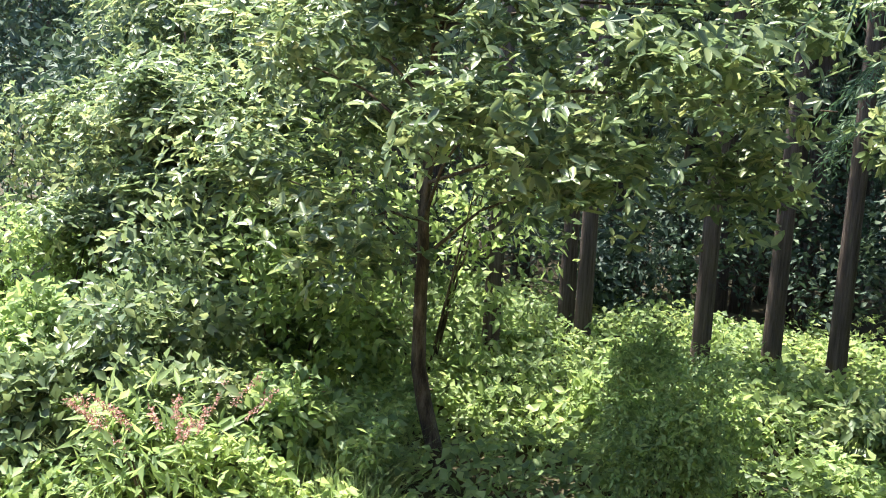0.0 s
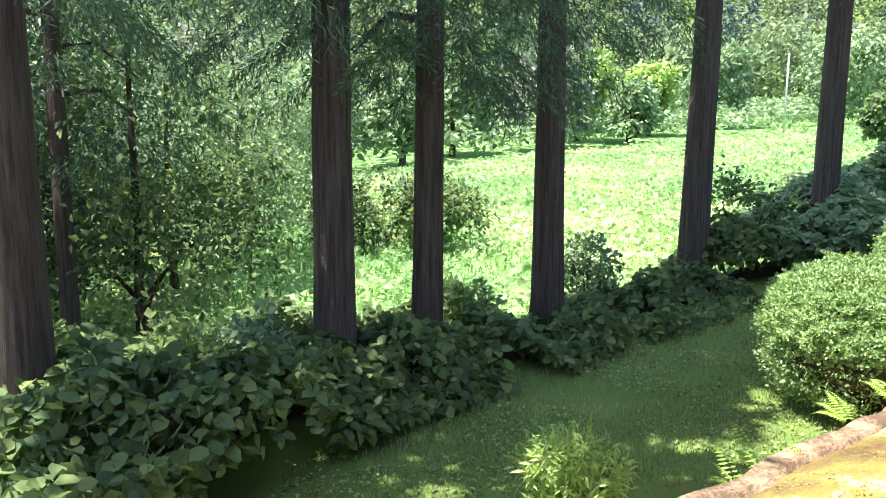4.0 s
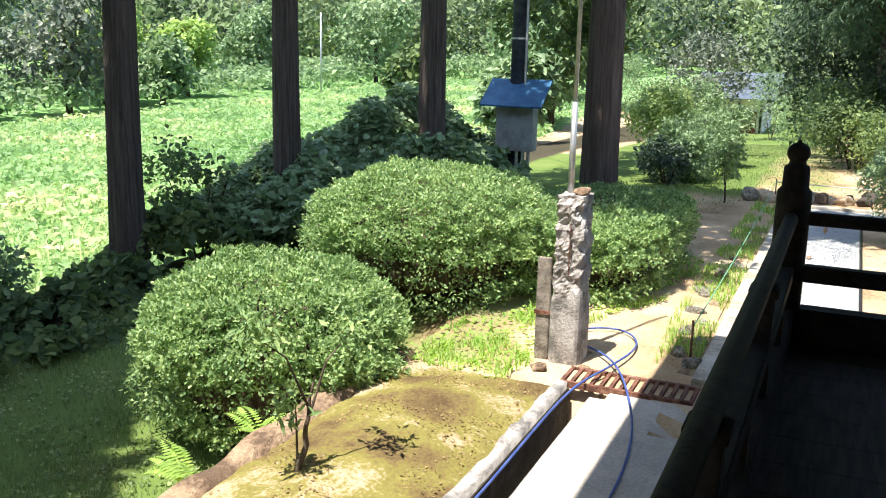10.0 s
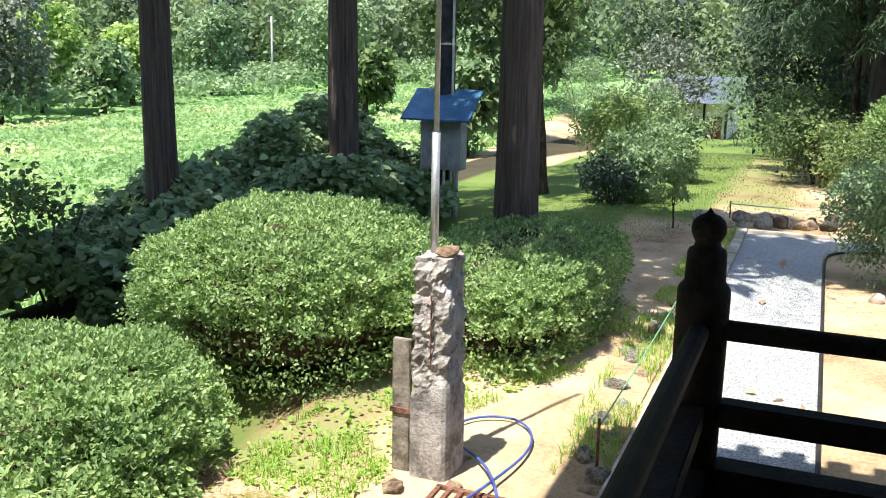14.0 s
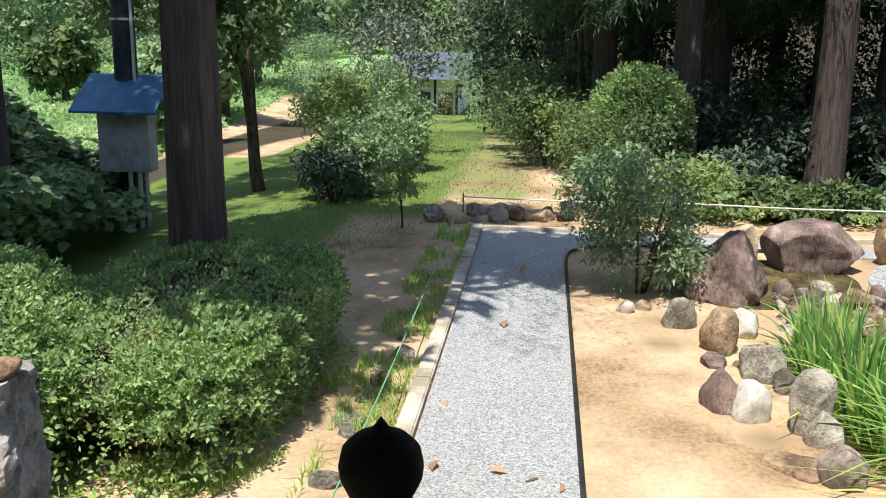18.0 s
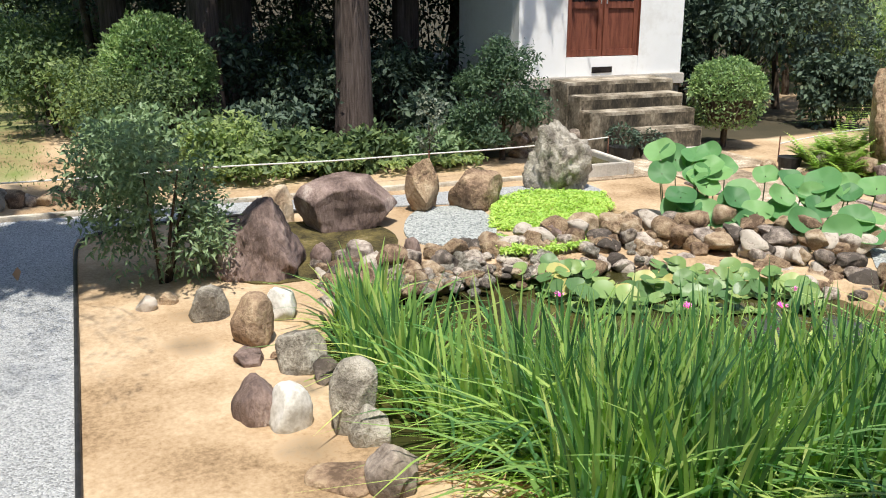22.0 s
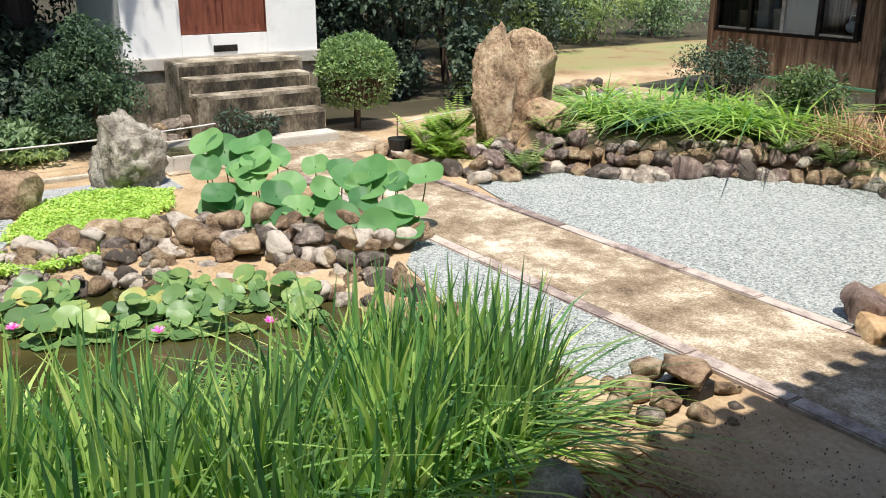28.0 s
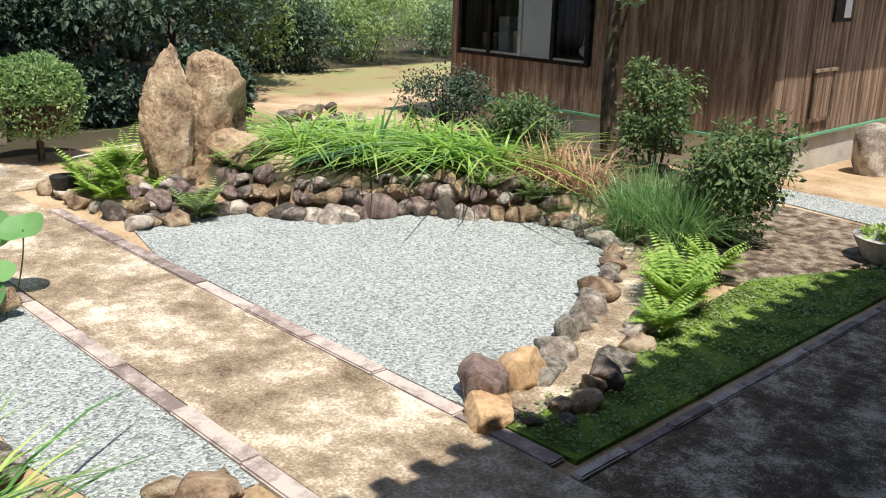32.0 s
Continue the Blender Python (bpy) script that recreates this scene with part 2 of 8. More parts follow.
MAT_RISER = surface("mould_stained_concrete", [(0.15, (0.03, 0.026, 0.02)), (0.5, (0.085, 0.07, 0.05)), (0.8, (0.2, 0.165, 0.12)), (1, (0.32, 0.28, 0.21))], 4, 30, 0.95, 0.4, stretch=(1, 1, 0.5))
MAT_SMOOTHCONC = surface("pale_concrete", [(0.2, (0.36, 0.33, 0.29)), (0.55, (0.5, 0.46, 0.4)), (0.9, (0.58, 0.55, 0.5))], 1.1, 40, 0.85, 0.12)
MAT_GREYCONC = surface("grey_concrete", [(0.15, (0.17, 0.16, 0.15)), (0.5, (0.36, 0.33, 0.31)), (0.9, (0.52, 0.49, 0.47))], 5, 45, 0.95, 0.8, depth=0.03)
MAT_STONEKERB = surface("pinkish_kerb_stone", [(0.2, (0.2, 0.155, 0.14)), (0.55, (0.36, 0.29, 0.26)), (0.9, (0.5, 0.43, 0.38))], 6, 50, 0.9, 0.35, by_object=0.3)
MAT_ROCK = surface("brown_rock", [(0.05, (0.08, 0.066, 0.055)), (0.4, (0.19, 0.155, 0.13)), (0.7, (0.33, 0.275, 0.23)), (1, (0.52, 0.46, 0.39))], 3.5, 30, 0.88, 0.7, by_object=0.55, depth=0.04)
MAT_ROCKPURPLE = surface("purplish_rock", [(0.1, (0.1, 0.07, 0.06)), (0.45, (0.21, 0.15, 0.13)), (0.8, (0.32, 0.24, 0.208)), (1, (0.45, 0.37, 0.32))], 2.4, 24, 0.85, 0.8, stretch=(1.6, 1.6, 0.7), depth=0.05)
MAT_ROCKTAN = surface("tan_rock", [(0.1, (0.13, 0.085, 0.055)), (0.35, (0.28, 0.19, 0.125)), (0.65, (0.42, 0.31, 0.2)), (1, (0.58, 0.47, 0.34))], 2.6, 30, 0.88, 0.9, by_object=0.25, depth=0.05)
MAT_ROCKBROWN = surface("warm_brown_rock", [(0.05, (0.13, 0.082, 0.054)), (0.28, (0.32, 0.215, 0.135)), (0.5, (0.48, 0.34, 0.215)), (0.75, (0.62, 0.48, 0.32)), (1, (0.74, 0.62, 0.46))], 2.2, 22, 0.88, 1.0, depth=0.08, broken=0.75)
MAT_ROCKGREY = surface("pale_grey_rock", [(0.1, (0.15, 0.13, 0.105)), (0.45, (0.33, 0.3, 0.245)), (0.8, (0.52, 0.48, 0.41))], 5, 36, 0.9, 1.0, by_object=0.2, depth=0.06)
MAT_ROCKWHITE = surface("white_rock", [(0.15, (0.4, 0.37, 0.32)), (0.5, (0.62, 0.6, 0.55)), (0.9, (0.78, 0.76, 0.72))], 3, 30, 0.8, 0.4)
MAT_ROCKORANGE = surface("orange_rock", [(0.1, (0.24, 0.15, 0.08)), (0.5, (0.5, 0.33, 0.18)), (0.9, (0.64, 0.5, 0.33))], 3, 30, 0.85, 0.8)
MAT_STEEL = surface("galvanised_steel", [(0.2, (0.42, 0.43, 0.44)), (0.8, (0.62, 0.63, 0.64))], 8, 80, 0.45, 0.05, metal=0.7)
MAT_BOX = surface("grey_enclosure_paint", [(0.15, (0.28, 0.27, 0.26)), (0.6, (0.4, 0.4, 0.41)), (1, (0.46, 0.46, 0.47))], 4, 30, 0.5, 0.05)
MAT_BLUEROOF = surface("blue_sheet_metal", [(0.2, (0.03, 0.1, 0.2)), (0.8, (0.055, 0.16, 0.29))], 5, 40, 0.45, 0.05)
MAT_POLE = surface("dark_pole", [(0.2, (0.03, 0.035, 0.045)), (0.8, (0.08, 0.085, 0.1))], 4, 50, 0.7, 0.1)
MAT_RUST = surface("rusty_iron", [(0.2, (0.07, 0.03, 0.022)), (0.6, (0.2, 0.09, 0.06)), (1, (0.32, 0.19, 0.14))], 12, 80, 0.85, 0.4)
MAT_HOSE = surface("blue_hose", [(0.2, (0.04, 0.07, 0.25)), (0.8, (0.075, 0.12, 0.36))], 10, 60, 0.4, 0.05)
MAT_NEARBLACK = surface("damp_dark_concrete", [(0.1, (0.012, 0.011, 0.009)), (0.6, (0.035, 0.03, 0.024)), (1, (0.08, 0.07, 0.055))], 6, 40, 0.8, 0.5)
MAT_ROPE = surface("white_rope", [(0.2, (0.55, 0.55, 0.52)), (0.8, (0.75, 0.75, 0.72))], 40, 200, 0.8, 0.2)
MAT_CORD = surface("green_cord", [(0.2, (0.1, 0.3, 0.17)), (0.8, (0.2, 0.42, 0.26))], 40, 200, 0.7, 0.1)
MAT_BLACK = surface("black_plastic", [(0.2, (0.015, 0.015, 0.016)), (0.8, (0.035, 0.034, 0.034))], 10, 60, 0.5, 0.1)
MAT_SLATE = surface("blue_grey_tile", [(0.2, (0.06, 0.075, 0.1)), (0.8, (0.12, 0.145, 0.19))], 3, 20, 0.7, 0.1)
MAT_PINK = leafy("pink_petal", [(0, (0.6, 0.2, 0.32)), (1, (0.8, 0.45, 0.55))], 0.3)
MAT_PALEKERB = surface("pale_timber_kerb", [(0.2, (0.3, 0.26, 0.2)), (0.55, (0.48, 0.43, 0.35)), (0.9, (0.6, 0.56, 0.47))], 3, 40, 0.85, 0.2)
MAT_LITTER = surface("leaf_litter", [(0.2, (0.07, 0.05, 0.035)), (0.5, (0.19, 0.14, 0.1)), (0.85, (0.38, 0.31, 0.24))], 8, 45, 0.95, 1.0, depth=0.04)
MAT_MOSS = surface("moss_mat", [(0.0, (0.09, 0.06, 0.03)), (0.3, (0.16, 0.115, 0.05)), (0.5, (0.19, 0.165, 0.05)), (0.66, (0.22, 0.195, 0.06)), (0.76, (0.34, 0.26, 0.15)), (1, (0.5, 0.39, 0.28))], 1.7, 42, 1.0, 0.8, depth=0.02, spec=0.1)
MAT_DARKMOSS = surface("damp_brown_moss", [(0.1, (0.03, 0.024, 0.014)), (0.45, (0.085, 0.07, 0.03)), (0.75, (0.15, 0.12, 0.045)), (1, (0.26, 0.21, 0.12))], 3.2, 40, 0.95, 1.0, depth=0.04, spec=0.15)
MAT_GREENMOSS = surface("green_moss", [(0.15, (0.06, 0.075, 0.02)), (0.5, (0.105, 0.17, 0.03)), (0.9, (0.22, 0.31, 0.06))], 3, 60, 1.0, 1.0, depth=0.03, spec=0.1)


def gravel_mat(name, stops, size=70, depth=0.02):
    m = bpy.data.materials.new(name)
    nt, nd, ln, p = nodes_of(m)
    tc = nd.new("ShaderNodeTexCoord")
    v = add(nt, "ShaderNodeTexVoronoi", Scale=size)
    ln.new(tc.outputs["Object"], v.inputs["Vector"])
    bw = nd.new("ShaderNodeSeparateColor")
    ln.new(v.outputs["Color"], bw.inputs[0])
    n2 = add(nt, "ShaderNodeTexNoise", Scale=1.3, Detail=4.0)
    ln.new(tc.outputs["Object"], n2.inputs["Vector"])
    mx = nd.new("ShaderNodeMix")
    mx.inputs[0].default_value = 0.22
    ln.new(bw.outputs[0], mx.inputs[2]), ln.new(n2.outputs["Fac"], mx.inputs[3])
    r = ramp_of(nt, stops)
    ln.new(mx.outputs[0], r.inputs[0])
    ln.new(r.outputs[0], p.inputs["Base Color"])
    p.inputs["Roughness"].default_value = 0.9
    p.inputs["Specular IOR Level"].default_value = 0.2
    b = add(nt, "ShaderNodeBump", Strength=1.0, Distance=depth)
    b.invert = True
    ln.new(v.outputs["Distance"], b.inputs["Height"])
    ln.new(b.outputs[0], p.inputs["Normal"])
    return m


MAT_GRAVEL = gravel_mat("grey_gravel", [(0.08, (0.16, 0.175, 0.17)), (0.32, (0.33, 0.355, 0.345)), (0.58, (0.43, 0.455, 0.44)), (0.92, (0.59, 0.61, 0.59))], 58)


MAT_PATHGRAVEL = gravel_mat("fine_grey_gravel", [(0.08, (0.2, 0.205, 0.21)), (0.35, (0.34, 0.35, 0.355)), (0.6, (0.41, 0.42, 0.425)), (0.92, (0.54, 0.55, 0.555))], 85, 0.011)


def ground_mat():
    """Bare sandy soil, with grass and damp earth where the painted growth masks say so."""
    m = bpy.data.materials.new("garden_soil")
    nt, nd, ln, p = nodes_of(m)
    tc = nd.new("ShaderNodeTexCoord")
    n1 = add(nt, "ShaderNodeTexNoise", Scale=0.9, Detail=7.0, Roughness=0.62)
    n2 = add(nt, "ShaderNodeTexNoise", Scale=28.0, Detail=5.0, Roughness=0.7)
    for n in (n1, n2):
        ln.new(tc.outputs["Object"], n.inputs["Vector"])
    soil = ramp_of(nt, [(0.36, (0.17, 0.11, 0.06)), (0.46, (0.37, 0.26, 0.155)), (0.56, (0.5, 0.375, 0.245)), (0.68, (0.6, 0.475, 0.34))])
    mx = nd.new("ShaderNodeMix")
    mx.inputs[0].default_value = 0.3
    ln.new(n1.outputs["Fac"], mx.inputs[2]), ln.new(n2.outputs["Fac"], mx.inputs[3])
    ln.new(mx.outputs[0], soil.inputs[0])
    grass = ramp_of(nt, [(0.25, (0.06, 0.085, 0.025)), (0.5, (0.12, 0.18, 0.045)), (0.8, (0.22, 0.25, 0.08))])
    ln.new(mx.outputs[0], grass.inputs[0])
    dark = ramp_of(nt, [(0.25, (0.03, 0.03, 0.018)), (0.7, (0.085, 0.07, 0.045))])
    ln.new(mx.outputs[0], dark.inputs[0])
    field = ramp_of(nt, [(0.25, (0.13, 0.25, 0.085)), (0.5, (0.2, 0.36, 0.125)), (0.8, (0.32, 0.46, 0.18))])
    ln.new(mx.outputs[0], field.inputs[0])
    cur = soil.outputs[0]
    for nm, col in (("grass", grass), ("humus", dark), ("field", field)):
        at = nd.new("ShaderNodeAttribute")
        at.attribute_name = nm
        jit = nd.new("ShaderNodeMath")
        jit.operation = "MULTIPLY_ADD"
        jit.inputs[1].default_value = 1.1
        ln.new(mx.outputs[0], jit.inputs[0])
        sub = nd.new("ShaderNodeMath")
        sub.operation = "MULTIPLY_ADD"
        sub.inputs[1].default_value, sub.inputs[2].default_value = 1.6, -0.85
        ln.new(at.outputs["Fac"], sub.inputs[0])
        ln.new(sub.outputs[0], jit.inputs[2])
        rng = nd.new("ShaderNodeMapRange")
        rng.inputs[1].default_value, rng.inputs[2].default_value = 0.35, 0.65
        ln.new(jit.outputs[0], rng.inputs[0])
        mm = nd.new("ShaderNodeMix")
        mm.data_type = "RGBA"
        ln.new(rng.outputs[0], mm.inputs[0])
        ln.new(cur, mm.inputs[6]), ln.new(col.outputs[0], mm.inputs[7])
        cur = mm.outputs[2]
    ln.new(cur, p.inputs["Base Color"])
    p.inputs["Roughness"].default_value = 0.95
    p.inputs["Specular IOR Level"].default_value = 0.15
    b = add(nt, "ShaderNodeBump", Strength=0.12, Distance=0.02)
    ln.new(mx.outputs[0], b.inputs["Height"])
    ln.new(b.outputs[0], p.inputs["Normal"])
    return m


MAT_GROUND = ground_mat()


def water_mat():
    m = bpy.data.materials.new("pond_water")
    nt, nd, ln, p = nodes_of(m)
    tc = nd.new("ShaderNodeTexCoord")
    n1 = add(nt, "ShaderNodeTexNoise", Scale=1.2, Detail=3.0)
    ln.new(tc.outputs["Object"], n1.inputs["Vector"])
    r = ramp_of(nt, [(0.3, (0.022, 0.023, 0.01)), (0.65, (0.08, 0.07, 0.022))])
    ln.new(n1.outputs["Fac"], r.inputs[0])
    ln.new(r.outputs[0], p.inputs["Base Color"])
    p.inputs["Roughness"].default_value, p.inputs["IOR"].default_value = 0.04, 1.33
    n2 = add(nt, "ShaderNodeTexNoise", Scale=9.0, Detail=2.0)
    ln.new(tc.outputs["Object"], n2.inputs["Vector"])
    b = add(nt, "ShaderNodeBump", Strength=0.08, Distance=0.02)
    ln.new(n2.outputs["Fac"], b.inputs["Height"])
    ln.new(b.outputs[0], p.inputs["Normal"])
    return m


MAT_WATER = water_mat()


def glass_mat():
    m = bpy.data.materials.new("window_glass")
    nt, nd, ln, p = nodes_of(m)
    p.inputs["Base Color"].default_value = (0.9, 0.93, 0.92, 1)
    p.inputs["Roughness"].default_value, p.inputs["Transmission Weight"].default_value = 0.02, 1.0
    p.inputs["IOR"].default_value = 1.45
    return m


MAT_GLASS = glass_mat()


# ---------------------------------------------------------------- builders
def thing(name, x, y, z, label, category, group="", kind=""):
    """An empty at a thing's base, that carries its parts."""
    e = new(name)
    e.location = (x, y, z)
    e.empty_display_size = 0.1
    return tagged(e, label, category, group, kind)


def mesh_ob(name, verts, faces, mat, parent=None, label="", smooth=False):
    me = bpy.data.meshes.new(name)
    V = np.asarray(verts, dtype=np.float32).reshape(-1, 3)
    if isinstance(faces, np.ndarray):
        k = faces.shape[1]
        me.vertices.add(len(V))
        me.vertices.foreach_set("co", V.ravel())
        me.loops.add(faces.size)
        me.loops.foreach_set("vertex_index", faces.astype(np.int32).ravel())
        me.polygons.add(len(faces))
        me.polygons.foreach_set("loop_start", np.arange(0, faces.size, k, dtype=np.int32))
        me.update(calc_edges=True)
    else:
        me.from_pydata(V.tolist(), [], faces)
    if smooth:
        me.polygons.foreach_set("use_smooth", np.ones(len(me.polygons), dtype=bool))
    me.materials.append(mat)
    ob = new(name, me)
    if parent is not None:
        ob.parent = parent
    return tagged(ob, label)


def part(name, bm, mat, parent=None, label="", smooth=False):
    """Links a bmesh as one mesh object under a thing or a part."""
    me = bpy.data.meshes.new(name)
    bm.normal_update()
    bm.to_mesh(me)
    bm.free()
    if smooth:
        me.polygons.foreach_set("use_smooth", np.ones(len(me.polygons), dtype=bool))
    me.materials.append(mat)
    ob = new(name, me)
    if parent is not None:
        ob.parent = parent
    return tagged(ob, label)


def box(bm, x0, y0, z0, x1, y1, z1, bevel=0.0):
    r = bmesh.ops.create_cube(bm, size=1.0)
    m = Matrix.Translation(((x0 + x1) / 2, (y0 + y1) / 2, (z0 + z1) / 2)) @ Matrix.Diagonal((x1 - x0, y1 - y0, z1 - z0, 1))
    bmesh.ops.transform(bm, matrix=m, verts=r["verts"])
    if bevel:
        es = list({e for v in r["verts"] for e in v.link_edges})
        bmesh.ops.bevel(bm, geom=es, offset=bevel, segments=2, affect="EDGES")
    return bm


def bx(*a, bevel=0.0):
    return box(bmesh.new(), *a, bevel=bevel)


def tube(path, radii, seg=12, ridge=0.0, seed=0, cap=True):
    """Verts and faces of a tapered tube along a path; ridge: how far the bark's ribs stand out."""
    rng = np.random.default_rng(seed)
    path, radii = np.asarray(path, float), np.asarray(radii, float)
    n = len(path)
    V = []
    off = rng.normal(0, 1, seg)
    ref = np.array((1.0, 0.13, 0.07))
    for i in range(n):
        d = path[min(i + 1, n - 1)] - path[max(i - 1, 0)]
        d /= np.linalg.norm(d) + 1e-9
        a = np.cross(d, ref)
        a /= np.linalg.norm(a) + 1e-9
        b = np.cross(d, a)
        th = np.linspace(0, 2 * np.pi, seg, endpoint=False)
        off = off * 0.93 + rng.normal(0, 0.36, seg)
        r = radii[i] * (1 + ridge * off)
        V.append(path[i] + np.outer(np.cos(th) * r, a) + np.outer(np.sin(th) * r, b))
    V = np.concatenate(V)
    F = []
    for i in range(n - 1):
        for j in range(seg):
            k = (j + 1) % seg
            F.append((i * seg + j, i * seg + k, (i + 1) * seg + k, (i + 1) * seg + j))
    if cap:
        F.append(tuple(range(seg))[::-1])
        F.append(tuple((n - 1) * seg + j for j in range(seg)))
    return V, F


def unit(a):
    return a / (np.linalg.norm(a, axis=-1, keepdims=True) + 1e-9)


def leaf_arrays(P, D, N, L, W, fold=0.2, droop=0.0, oval=False):
    """Kite-shaped leaves at P that point along D, face N, of length L and width W."""
    n = len(P)
    L, W = np.broadcast_to(L, n)[:, None], np.broadcast_to(W, n)[:, None]
    S = unit(np.cross(D, N))
    N = unit(np.cross(S, D))
    if oval:
        drop = np.array((0, 0, 1.0)) * L * droop
        a, c = P + D * L * 0.28, P + D * L * 0.72 - drop * 0.5
        lift = N * W * fold
        V = np.stack([P, a + S * W * 0.46 + lift, c + S * W * 0.42 + lift, P + D * L - drop, c - S * W * 0.42 + lift, a - S * W * 0.46 + lift], 1).reshape(-1, 3)
        b = np.arange(n)[:, None] * 6
        return V, np.concatenate([b + np.array([q]) for q in ([0, 1, 2], [0, 2, 3], [0, 3, 4], [0, 4, 5])])
    mid = P + D * L * 0.45
    V = np.stack([P, mid + S * W / 2 + N * W * fold, P + D * L - np.array((0, 0, 1.0)) * L * droop, mid - S * W / 2 + N * W * fold], 1).reshape(-1, 3)
    b = np.arange(n)[:, None] * 4
    F = np.concatenate([b + np.array([[0, 1, 2]]), b + np.array([[0, 2, 3]])])
    return V, F


def sphere_dirs(rng, n):
    return unit(rng.normal(0, 1, (n, 3)))


def crown(rng, clumps, n, inner=0.72, flat=0.0):
    """Points in the outer shells of ellipsoid clumps (x, y, z, rx, ry, rz), and the way out at each."""
    C = np.asarray(clumps, float)
    w = (C[:, 3] * C[:, 4] + C[:, 5] * (C[:, 3] + C[:, 4])) ** 0.9
    i = rng.choice(len(C), n, p=w / w.sum())
    d = sphere_dirs(rng, n)
    d[:, 2] = np.abs(d[:, 2]) * np.where(rng.random(n) < 0.72, 1, -1)
    r = rng.uniform(inner, 1.06, n) ** 0.7
    P = C[i, :3] + d * C[i, 3:] * r[:, None]
    return P, unit(d / C[i, 3:])


def thinned(P, O, seed, freq=1.7, cut=-0.12):
    """Leaves out what falls in the gaps between sprays."""
    k = np.array([noise.noise(Vector(p) * freq + Vector((seed * 3.7, 0, 0))) + 0.5 * noise.noise(Vector(p) * freq * 2.7) > cut for p in P])
    return P[k], O[k]


def foliage(name, rng, P, O, mat, L, W, parent=None, out=0.6, hang=0.15, up=0.5, label="", jitter=0.35, droop=0.08, whorl=0, oval=False):
    n = len(P)
    if whorl:
        A = unit(O * 0.5 + sphere_dirs(rng, n) * 0.5 + np.array((0, 0, 0.45)))
        P, A = np.repeat(P, whorl, 0), np.repeat(A, whorl, 0)
        n = len(P)
        side = unit(np.cross(A, sphere_dirs(rng, n)))
        s = rng.uniform(1 - jitter, 1 + jitter, n)
        V, F = leaf_arrays(P, unit(side + A * 0.25 - np.array((0, 0, hang))), A, L * s, W * s, droop=droop, oval=oval)
        return mesh_ob(name, V, F, mat, parent, label)
    D = unit(O * out + sphere_dirs(rng, n) * 0.8 - np.array((0, 0, hang)))
    N = unit(O * 0.6 + sphere_dirs(rng, n) * 0.6 + np.array((0, 0, up)))
    s = rng.uniform(1 - jitter, 1 + jitter, n)
    V, F = leaf_arrays(P, D, N, L * s, W * s, droop=droop, oval=oval)
    return mesh_ob(name, V, F, mat, parent, label)


def spray_arrays(rng, B, A, L, twigs=16, lobes=7, size=0.1, width=0.16):
    """Drooping conifer sprays from B along A, L long: an axis, side twigs, and short flat lobes on each twig."""
    n = len(B)
    u = np.linspace(0.12, 1.0, twigs)[None, :, None]
    L = np.broadcast_to(L, n)[:, None, None]
    down = np.array((0, 0, -1.0))
    axis_p = B[:, None] + A[:, None] * L * u + down * L * 0.55 * u ** 2
    axis_d = unit(A[:, None] + down * 1.1 * u)
    side = unit(np.cross(axis_d, np.array((0.05, 0.02, 1.0))))
    sgn = np.where(np.arange(twigs) % 2, 1.0, -1.0)[None, :, None]
    tw_d = unit(axis_d * 0.7 + side * sgn * rng.uniform(0.4, 1.0, (n, twigs, 1)) + rng.normal(0, 0.2, (n, twigs, 3)) + down * 0.35)
    tw_l = L * 0.42 * (1.15 - 0.6 * u) * rng.uniform(0.7, 1.2, (n, twigs, 1))
    v = np.linspace(0.1, 1.0, lobes)[None, None, :, None]
    P = axis_p[:, :, None] + tw_d[:, :, None] * tw_l[:, :, None] * v + down * (tw_l[:, :, None] * 0.25 * v ** 2)
    sd = unit(np.cross(tw_d, rng.normal(0, 1, tw_d.shape)))[:, :, None]
    sg = np.where(np.arange(lobes) % 2, 1.0, -1.0)[None, None, :, None]
    D = unit(tw_d[:, :, None] + sd * sg * 0.6 + rng.normal(0, 0.25, P.shape) + down * 0.2)
    P, D = P.reshape(-1, 3), D.reshape(-1, 3)
    k = len(P)
    s = size * rng.uniform(0.7, 1.4, k)
    return leaf_arrays(P, D, unit(sphere_dirs(rng, k) + np.array((0, 0, 0.6))), s, s * width, 0.1, 0.05)


